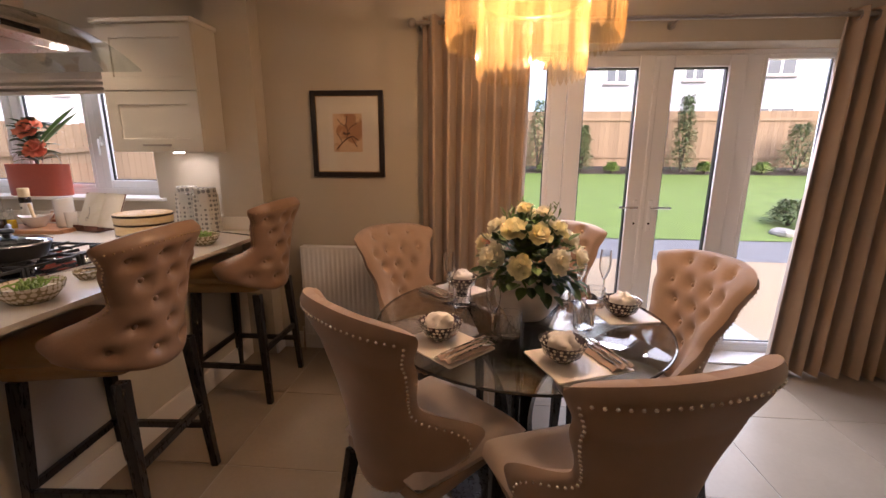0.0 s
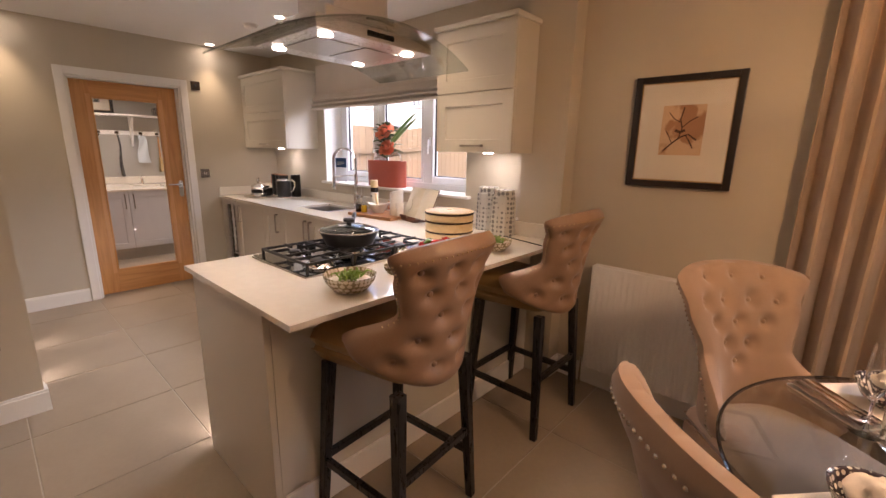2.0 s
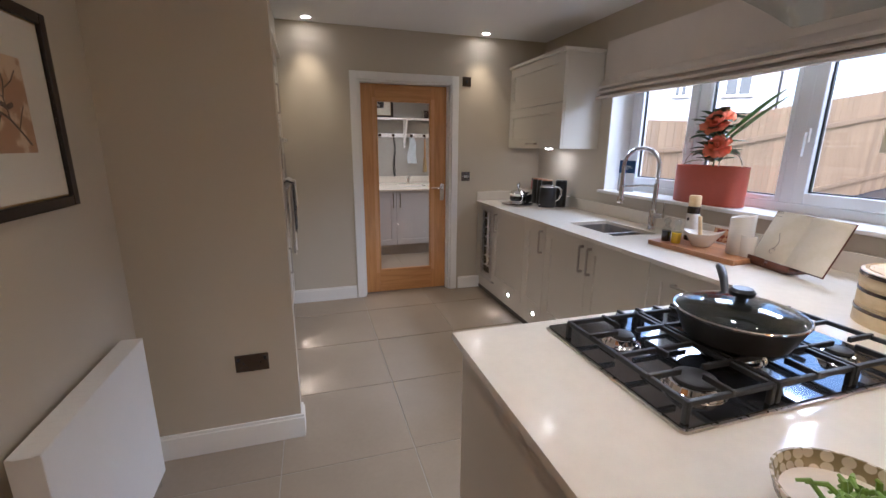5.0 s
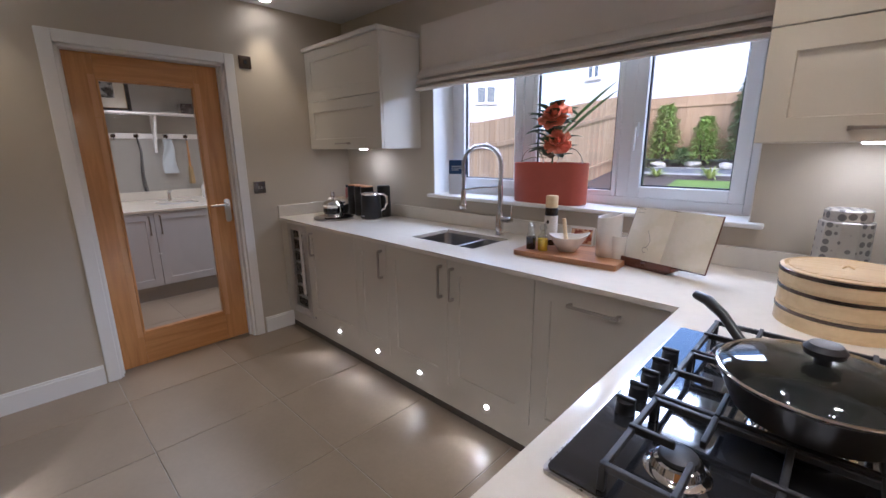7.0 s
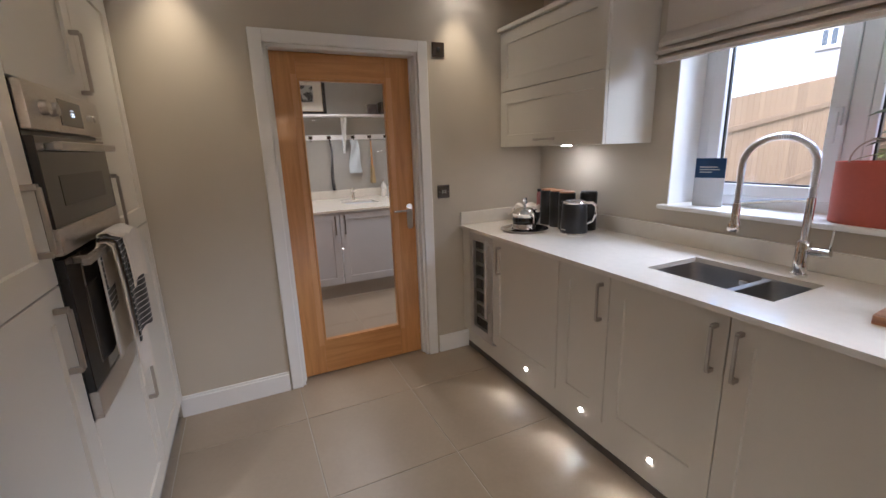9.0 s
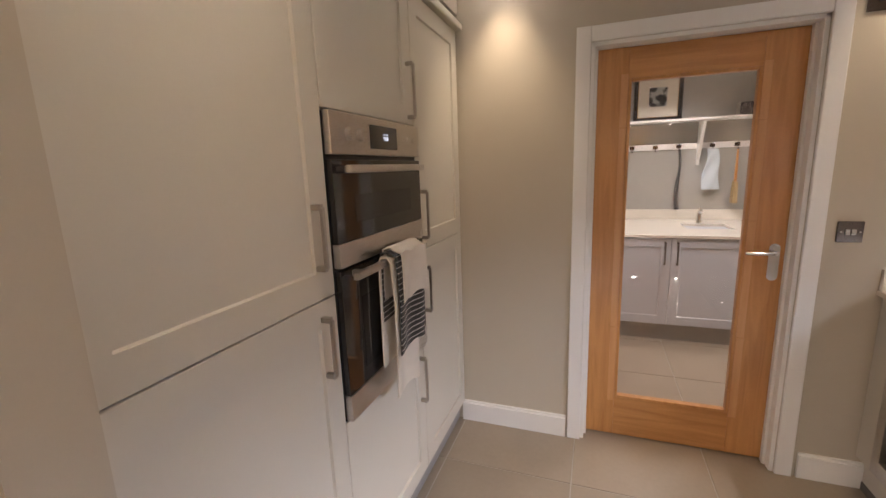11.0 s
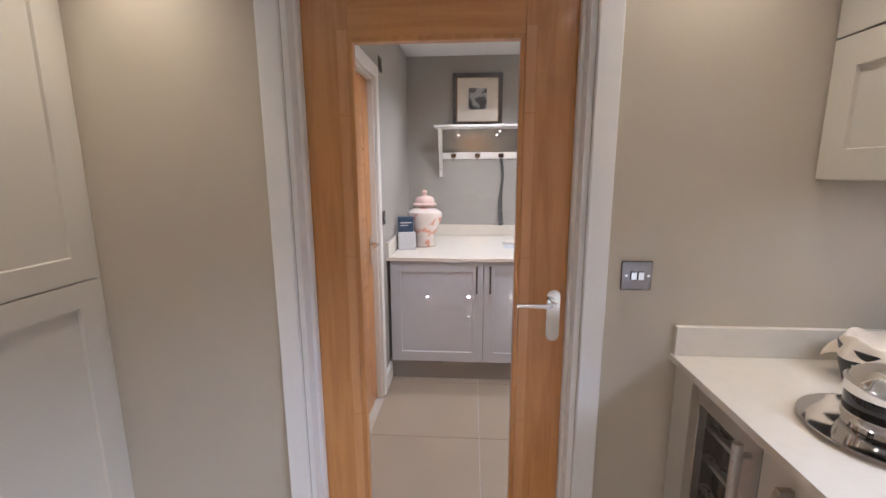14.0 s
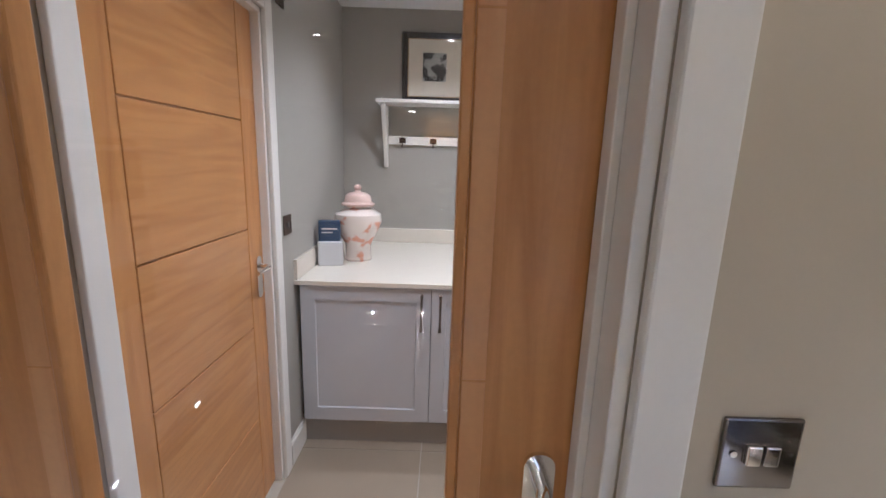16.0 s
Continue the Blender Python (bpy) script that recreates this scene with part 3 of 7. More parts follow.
base_unit(-4.81, -4.20, [(-4.81, -4.20, -4.72)], "stone grey shaker base unit beside the wine cooler")
base_unit(-4.20, -3.88, [(-4.20, -3.88, -3.92)], "narrow stone grey shaker base unit")
base_unit(-3.88, -2.885, [(-3.88, -3.39, -3.43), (-3.39, -2.885, -3.35)], "stone grey double base unit under the sink", TOP - 0.22)
base_unit(-2.885, -2.36, [(-2.885, -2.36, "drawer")], "stone grey integrated appliance front with one bar handle")
pl = thing("plinth", "stone grey plinth board with a dark strip at the floor and round lights", "plinth")
part("board", box(XE, 2.265, 0.04, -2.3, 2.285, 0.168), UNIT, pl)
# dark brown band along the lowest 4 cm of the plinth
part("floor_strip", box(XE, 2.262, 0, -2.3, 2.285, 0.0395, 0.002), DARKF, pl, "dark brown strip along the floor")


def wine_cooler():
    u = thing("wine_cooler", "steel framed wine cooler with a glass door", "wine cooler")
    x0, x1, y = -5.10, -4.812, 2.235
    bm = bmesh.new()
    for b in ((x0, 2.26, 0.15, x0 + 0.015, W - 0.02, 0.885), (x1 - 0.015, 2.26, 0.15, x1, W - 0.02, 0.885), (x0 + 0.015, 2.26, 0.15, x1 - 0.015, W - 0.02, 0.165), (x0 + 0.015, 2.26, 0.87, x1 - 0.015, W - 0.02, 0.885), (x0 + 0.015, W - 0.05, 0.165, x1 - 0.015, W - 0.02, 0.87)):
        box(*b, bm=bm)
    part("body", bm, BLACK, u)
    bm = bmesh.new()
    for b in ((x0, y, 0.155, x0 + 0.045, y + 0.024, 0.88), (x1 - 0.06, y, 0.155, x1, y + 0.024, 0.88), (x0 + 0.045, y, 0.155, x1 - 0.06, y + 0.024, 0.22), (x0 + 0.045, y, 0.83, x1 - 0.06, y + 0.024, 0.88)):
        box(*b, 0.002, bm)
    d = part("door_frame", bm, STEEL, u, "brushed steel door frame")
    part("pane", box(x0 + 0.045, y + 0.006, 0.22, x1 - 0.06, y + 0.012, 0.83), GLASS, d)
    part("handle", rod((x1 - 0.03, y - 0.03, 0.35), (x1 - 0.03, y - 0.03, 0.86), 0.011, bm=rod((x1 - 0.03, y, 0.38), (x1 - 0.03, y - 0.03, 0.38), 0.007, bm=rod((x1 - 0.03, y, 0.83), (x1 - 0.03, y - 0.03, 0.83), 0.007))), STEEL, d, "steel bar handle", True)
    for k in range(6):
        z = 0.27 + 0.095 * k
        part("rack", box(x0 + 0.02, y + 0.035, z, x1 - 0.02, y + 0.06, z + 0.014, 0.003), STEEL, u)
        bm = bmesh.new()
        for c in (x0 + 0.085, x0 + 0.19):
            rod((c, y + 0.05, z + 0.05), (c, y + 0.3, z + 0.05), 0.036, bm=bm)
        part("bottle", bm, BLACKG, u, "dark wine bottle ends", True)
    solid("filler_panel", box(XE, 2.237, 0.15, x0 - 0.001, 2.257, 0.886, 0.001), UNIT, "stone grey filler strip beside the wine cooler", "panel")


wine_cooler()

# the worktop is one slab in an L with the sink cut out
SX0, SX1, SX2, SX3, SY0, SY1 = -3.84, -3.54, -3.52, -3.36, 2.40, 2.72
PX0, PX1, PY0 = -2.334, -1.398, 1.01


def worktop():
    z0, z1, f = TOP - 0.021, TOP, 2.215
    w = thing("worktop", "cream quartz worktop running into the peninsula", "worktop")
    for name, boxes in (("wall_slab", ((XE, f, SX0, W), (SX0, f, SX3, SY0), (SX0, SY1, SX3, W), (SX3, f, PX0, W))), ("peninsula_slab", ((PX0, PY0, -1.73, W), (-1.73, PY0, PX1, 2.775)))):
        bm = bmesh.new()
        for b in boxes:
            box(b[0], b[1], z0, b[2], b[3], z1, bm=bm)
        bmesh.ops.remove_doubles(bm, verts=bm.verts[:], dist=0.0002)
        part(name, bm, QUARTZ, w)
    u = thing("upstand", "low cream quartz upstand behind the worktop", "upstand")
    for b in ((XE + 0.018, W - 0.018, TOP, -1.73, W, 1.0), (XE, 2.22, TOP, XE + 0.018, W, 1.0), (-1.73, 2.757, TOP, -1.44, 2.775, 1.0), (-1.748, 2.757, TOP, -1.73, W - 0.018, 1.0)):
        part("strip", box(*b, 0.002), QUARTZ, u)


worktop()


def sink():
    s = thing("sink", "undermounted one and a half bowl steel sink", "sink")
    for x0, x1, y0, dep in ((SX0, SX1, SY0, 0.19), (SX2, SX3, SY0 + 0.02, 0.13)):
        bm = bmesh.new()
        rings = []
        for ins, z in ((-0.012, TOP - 0.0215), (0.0, TOP - 0.0215), (0.006, TOP - 0.06), (0.012, TOP - dep + 0.03), (0.03, TOP - dep), (0.1, TOP - dep - 0.004)):
            r = []
            rad = 0.05
            a0, b0, a1, b1 = x0 + ins, y0 + ins, x1 - ins, SY1 - ins
            rad = min(rad, (a1 - a0) / 2.2, (b1 - b0) / 2.2)
            for cx, cy, st in ((a1 - rad, b1 - rad, 0), (a0 + rad, b1 - rad, 90), (a0 + rad, b0 + rad, 180), (a1 - rad, b0 + rad, 270)):
                for k in range(6):
                    a = radians(st + 18 * k)
                    r.append(bm.verts.new((cx + rad * math.cos(a), cy + rad * math.sin(a), z)))
            rings.append(r)
            if ins > 0.02 and min(x1 - x0, SY1 - y0) < 0.2:
                break
        for a, b in zip(rings, rings[1:]):
            for k in range(len(a)):
                bm.faces.new((a[k], a[(k + 1) % len(a)], b[(k + 1) % len(a)], b[k]))
        bm.faces.new(rings[-1])
        part("bowl", bm, SINKST, s, "brushed steel sink bowl", True)
        cx, cy = (x0 + x1) / 2, (y0 + SY1) / 2
        part("drain", lathe([(0.0, 0.004), (0.02, 0.003), (0.034, 0.006), (0.042, 0.001)], 20, c=(cx, cy, TOP - dep - 0.002)), CHROME, s, "", True)
    part("divider", box(SX1 - 0.004, SY0 - 0.01, TOP - 0.03, SX2 + 0.004, SY1 + 0.01, TOP - 0.0205, 0.003), SINKST, s)
    part("overflow", box(SX0 + 0.2, SY1 - 0.013, TOP - 0.075, SX0 + 0.24, SY1 - 0.006, TOP - 0.05, 0.005), CHROME, s)


sink()


def spring_tap():
    t = thing("kitchen_tap", "tall chrome pull-out spring kitchen tap", "tap", pose(-3.467, 2.775, TOP))
    part("base", lathe([(0, 0), (0.028, 0), (0.028, 0.012), (0.024, 0.016), (0.024, 0.13), (0.018, 0.14), (0, 0.14)], 24), CHROME, t, "", True)
    part("column", rod((0, 0, 0.13), (0, 0, 0.30), 0.0145, n=20), CHROME, t, "", True)
    arc = [(0, 0, 0.30), (0, 0, 0.40)] + [(-0.10 + 0.10 * math.cos(a), -0.05 + 0.05 * math.cos(a), 0.42 + 0.105 * math.sin(a)) for a in [math.pi * k / 14 for k in range(15)]] + [(-0.20, -0.10, 0.36), (-0.20, -0.10, 0.26)]
    part("hose", tube(arc, 0.0085, 10), NICKEL, t, "", True)
    coil, segs = [], []
    for p, q in zip(arc, arc[1:]):
        segs.append((Vector(p), Vector(q)))
    total = sum((q - p).length for p, q in segs)
    turns, n = 84, 84 * 8
    for i in range(n + 1):
        s = total * i / n
        for p, q in segs:
            L = (q - p).length
            if s <= L or (p, q) == segs[-1]:
                break
            s -= L
        c = p.lerp(q, min(1, s / L))
        d = (q - p).normalized()
        x = d.cross(Vector((0.4, -0.9, 0.1))).normalized()
        a = 2 * math.pi * turns * i / n
        coil.append(c + 0.0125 * (x * math.cos(a) + d.cross(x) * math.sin(a)))
    part("spring", tube(coil, 0.0021, 5), CHROME, t, "chrome coil spring", True)
    part("spray_head", lathe([(0, 0.10), (0.013, 0.10), (0.015, 0.08), (0.015, 0.03), (0.022, 0.02), (0.024, -0.01), (0.02, -0.016), (0, -0.016)], 20, c=(-0.20, -0.10, 0.17)), CHROME, t, "", True)
    part("support_arm", tube([(0, 0, 0.29), (-0.1, -0.05, 0.285), (-0.19, -0.095, 0.27)], 0.006, 8), CHROME, t, "", True)
    part("lever", tube([(0.015, 0, 0.10), (0.06, 0.0, 0.10), (0.085, 0, 0.105)], [0.017, 0.017, 0.014], 14, bm=tube([(0.08, 0, 0.105), (0.083, 0.0, 0.19)], 0.004, 8)), CHROME, t, "", True)


spring_tap()


def wall_unit(x0, x1, label):
    u = thing("wall_cabinet", label, "cabinet", group="kitchen wall units")
    y, z0, z1 = 2.546, 1.425, 2.15
    part("body", box(x0, y + 0.021, z0, x1, W - 0.002, z1, 0.001), UNIT, u)
    zm = 1.78
    shaker("upper_door", u, x0, x1, zm, z1, y, -1)
    d = shaker("lower_door", u, x0, x1, z0, zm, y, -1)
    pull(d, x0 + (x1 - x0) * 0.52, y, z0 + 0.04, 0.15, "x")
    part("cornice", box(x0 - 0.015, y - 0.02, z1, x1 + 0.015, W - 0.002, z1 + 0.028, 0.006), UNIT, u)
    part("under_light", rod(((x0 + x1) / 2, 2.73, z0 - 0.006), ((x0 + x1) / 2, 2.73, z0 - 0.0005), 0.03, n=20), LEDM, u, "round lit lamp under the cupboard")
    lamp("under_cupboard_lamp", "AREA", 0.16, (1.0, 0.93, 0.84), pose((x0 + x1) / 2, 2.73, z0 - 0.009), 0.12)


wall_unit(-5.196, -4.268, "stone grey two-door wall cupboard in the corner")
wall_unit(-2.256, -1.664, "stone grey two-door wall cupboard beside the pillar")


def roman_blind():
    b = thing("roman_blind", "cream folded roman blind above the kitchen window", "blind")
    x0, x1, y = -4.20, -2.262, W - 0.035

    def prof(s):
        pts = [(0, 2.215), (0, 1.945), (-0.03, 1.915), (-0.05, 1.892), (-0.048, 1.88), (-0.012, 1.888), (-0.03, 1.872), (-0.062, 1.852), (-0.06, 1.842), (-0.02, 1.848), (-0.035, 1.83), (-0.07, 1.812), (-0.068, 1.802), (-0.01, 1.806)]
        k = s * (len(pts) - 1)
        i = min(int(k), len(pts) - 2)
        f = k - i
        return pts[i][0] * (1 - f) + pts[i + 1][0] * f, pts[i][1] * (1 - f) + pts[i + 1][1] * f

    def f(u, v):
        d, z = prof(v)
        sag = 0.004 * math.sin(u * 9) * v
        return (x0 + (x1 - x0) * u, y + d - 0.004 + 0.002 * math.sin(u * 23), z + sag)
    part("cloth", sheet(f, 40, 52, thick=0.003), BLINDM, b, "", True)
    part("headrail", box(x0, y + 0.004, 2.18, x1, W - 0.001, 2.212), UPVC, b)


roman_blind()


def tall_units():
    xs = [XE + 0.02, -4.602, -4.002, STUB - 0.1]
    g = "tall kitchen units"
    sp, top = 1.125, 2.125
    # the larder next to the wall
    u = thing("tall_cabinet", "stone grey tall larder unit beside the ovens", "cabinet", group=g)
    part("body", box(xs[0] + 0.001, S + 0.005, 0.12, xs[1] - 0.001, TALL - 0.021, top), UNIT, u)
    d = shaker("upper_door", u, xs[0], xs[1], sp, top, TALL, 1)
    pull(d, xs[1] - 0.045, TALL, sp + 0.15, 0.19, "z", "y+")
    d = shaker("lower_door", u, xs[0], xs[1], 0.125, sp, TALL, 1)
    pull(d, xs[1] - 0.045, TALL, sp - 0.17, 0.19, "z", "y+")
    # the oven housing
    u = thing("oven_housing", "stone grey tall oven housing with doors above and below", "cabinet", group=g)
    part("body", box(xs[1] + 0.001, S + 0.005, 0.12, xs[2] - 0.001, TALL - 0.05, top), UNIT, u)
    d = shaker("upper_door", u, xs[1], xs[2], 1.628, top, TALL, 1)
    pull(d, xs[1] + 0.045, TALL, 1.75, 0.19, "z", "y+")
    d = shaker("lower_door", u, xs[1], xs[2], 0.125, 0.722, TALL, 1)
    pull(d, xs[1] + 0.045, TALL, 0.58, 0.19, "z", "y+")
    # the fridge unit next to the wall end
    u = thing("tall_cabinet", "stone grey tall fridge unit beside the wall end", "cabinet", group=g)
    part("body", box(xs[2] + 0.001, S + 0.005, 0.12, xs[3] - 0.001, TALL - 0.021, top), UNIT, u)
    d = shaker("upper_door", u, xs[2], xs[3], sp, top, TALL, 1)
    pull(d, xs[2] + 0.07, TALL, sp + 0.17, 0.16, "z", "y+")
    d = shaker("lower_door", u, xs[2], xs[3], 0.125, sp, TALL, 1)
    pull(d, xs[2] + 0.07, TALL, sp - 0.13, 0.16, "z", "y+")
    solid("cornice", box(XE, S, top + 0.002, STUB - 0.1, TALL + 0.03, top + 0.035, 0.008), UNIT, "stone grey cornice over the tall units", "cornice")
    solid("tall_plinth", box(XE, TALL - 0.06, 0, STUB - 0.1, TALL - 0.04, 0.12), KICK, "grey plinth board under the tall units", "plinth")
    solid("scribe_strip", box(XE, TALL - 0.05, 0.12, XE + 0.0195, TALL - 0.012, 2.127), UNIT, "stone grey filler strip at the wall", "panel")


tall_units()


def double_oven():
    o = thing("double_oven", "steel and black glass built-in double oven", "oven")
    x0, x1, y = -4.598, -4.006, TALL + 0.004
    part("body", box(x0, TALL - 0.048, 0.726, x1, y - 0.004, 1.622), BLACK, o)
    p = part("control_panel", box(x0, y - 0.004, 1.508, x1, y + 0.018, 1.622, 0.003), STEEL, o, "brushed steel control panel")
    part("display", box(-4.40, y + 0.018, 1.528, -4.215, y + 0.0195, 1.60), BLACKG, p, "black display")
    bm = bmesh.new()
    for k, (dx, on) in enumerate(((0.0, 0), (0.012, 1), (0.028, 1))):
        if k == 0:
            for z in (1.562, 1.571):
                box(-4.30, y + 0.0195, z, -4.298, y + 0.0202, z + 0.002, bm=bm)
        else:
            xx = -4.302 - dx
            for b in ((xx, 1.557, xx + 0.008, 1.559), (xx, 1.565, xx + 0.008, 1.567), (xx, 1.574, xx + 0.008, 1.576), (xx, 1.558, xx + 0.0018, 1.566)):
                box(b[0], y + 0.0195, b[1], b[2], y + 0.0202, b[3], bm=bm)
    part("clock_digits", bm, mat("lit_digits", (1, 1, 1), emit=(0.9, 0.95, 1), power=0.3), p)
    for x in (-4.095, -4.155):
        part("knob", rod((x, y + 0.018, 1.565), (x, y + 0.034, 1.565), 0.019, 0.017, n=24), STEEL, p, "", True)
    for x in (-4.46, -4.50, -4.54):
        part("button", rod((x, y + 0.018, 1.565), (x, y + 0.021, 1.565), 0.012, n=16), STEEL, p, "", True)
    for z0, z1, fr in ((1.196, 1.494, 0.068), (0.728, 1.186, 0.082)):
        d = part("oven_door", box(x0, y - 0.004, z0 + fr, x1, y + 0.016, z1, 0.002), BLACKG, o, "black glass oven door")
        part("steel_strip", box(x0, y - 0.004, z0, x1, y + 0.019, z0 + fr, 0.002), STEEL, d, "brushed steel strip")
        bm = bmesh.new()
        zc = z1 - (0.026 if z1 > 1.3 else 0.014)
        box(x0 + 0.06, y + 0.042, zc - 0.011, x1 - 0.018, y + 0.062, zc + 0.011, 0.004, bm)
        for x in (x0 + 0.09, x1 - 0.065):
            box(x - 0.01, y + 0.016, zc - 0.009, x + 0.01, y + 0.044, zc + 0.009, 0.002, bm)
        part("handle", bm, STEEL, d, "flat steel bar handle")
        part("inner_frame", box(x0 + 0.1, y + 0.0162, z0 + fr + 0.05, x1 - 0.1, y + 0.017, z1 - 0.1), mat("oven_window", (0.03, 0.028, 0.025), 0.1, var=0.2), d)


double_oven()


def stripe_cloth():
    m = mat("black_striped_towel", (0.03, 0.03, 0.03), 0.9, var=0.1, sheen=0.2)
    n, l = m.node_tree.nodes, m.node_tree.links
    tc, wv, cr = n.new("ShaderNodeTexCoord"), n.new("ShaderNodeTexWave"), n.new("ShaderNodeValToRGB")
    wv.bands_direction = "Z"
    wv.inputs["Scale"].default_value, wv.inputs["Distortion"].default_value = 17, 0.4
    cr.color_ramp.elements[0].color, cr.color_ramp.elements[1].color = (0.02, 0.02, 0.02, 1), (0.7, 0.66, 0.6, 1)
    cr.color_ramp.elements[0].position, cr.color_ramp.elements[1].position = 0.94, 0.985
    l.new(tc.outputs["Object"], wv.inputs["Vector"])
    l.new(wv.outputs["Fac"], cr.inputs["Fac"])
    for k in n:
        if k.bl_idname == "ShaderNodeHueSaturation":
            l.new(cr.outputs["Color"], k.inputs["Color"])
    return m


def tea_towels():
    cream = mat("cream_cotton_towel", (0.68, 0.62, 0.53), 0.9, var=0.06, scale=20, fine=500, bump=0.3, sheen=0.2)
    dark = stripe_cloth()
    y, zc = TALL + 0.056, 1.172

    def hang(x0, x1, drop_f, drop_b, lift, wav, ph):
        L = drop_f + drop_b + 0.05

        def f(u, v):
            s = v * L
            w = wav * math.sin(u * 7 + ph) * min(1, abs(s - drop_b) * 5)
            x = x0 + (x1 - x0) * u + 0.01 * math.sin(v * 5 + ph)
            if s < drop_b:
                return (x, y - 0.018 + lift * 0.1 + w * 0.3, zc - 0.0 + 0.012 + lift - (drop_b - s))
            if s < drop_b + 0.05:
                a = math.pi * (s - drop_b) / 0.05
                return (x, y - 0.018 * math.cos(a) - 0.0, zc + 0.014 + lift + 0.008 * math.sin(a))
            return (x, y + 0.022 + lift + w, zc + 0.012 + lift - (s - drop_b - 0.05) + 0.006 * math.sin(u * 11))
        return sheet(f, 24, 40, thick=0.004)
    solid("tea_towel", hang(-4.185, -4.36, 0.47, 0.36, 0.0, 0.009, 1.3), cream, "long cream tea towel hung over the oven handle", "towel", smooth=True)
    solid("tea_towel", hang(-4.20, -4.40, 0.335, 0.22, 0.012, 0.009, 1.3), dark, "black and cream striped tea towel over the oven handle", "towel", smooth=True)
    solid("tea_towel", hang(-4.215, -4.415, 0.17, 0.16, 0.024, 0.009, 1.3), cream, "folded cream tea towel over the oven handle", "towel", smooth=True)


tea_towels()


def peninsula():
    u = thing("peninsula_base", "stone grey panelled peninsula cabinet under the worktop", "cabinet")
    part("end_panel", box(PX0 + 0.05, PY0 + 0.015, 0, -1.62, PY0 + 0.04, TOP - 0.022, 0.002), UNIT, u)
    part("back_panel", box(-1.645, PY0 + 0.041, 0, -1.62, 2.775, TOP - 0.022, 0.002), UNIT, u)
    part("body", box(PX0 + 0.05, PY0 + 0.041, 0.15, -1.646, 2.234, TOP - 0.023), UNIT, u)
    for a, b in ((1.055, 1.56), (1.56, 2.07)):
        d = shaker("drawer_front", u, a, b, 0.152, TOP - 0.026, PX0 + 0.05, -1, axis="y")
        pull(d, PX0 + 0.03 + 0.02, (a + b) / 2, 0.8, 0.19, "y", "x-")
    part("filler_panel", box(PX0 + 0.05, 2.07, 0.15, PX0 + 0.07, 2.234, TOP - 0.022), UNIT, u)
    part("corner_post", box(-2.361, 2.235, 0.15, PX0 + 0.07, 2.26, TOP - 0.022), UNIT, u)
    part("plinth", box(PX0 + 0.09, PY0 + 0.045, 0, PX0 + 0.11, 2.29, 0.15), UNIT, u, "stone grey plinth board")
    part("skirting", box(-1.62, PY0 + 0.05, 0, -1.605, 2.76, 0.13, 0.003), WHITE, u, "white painted skirting")


peninsula()


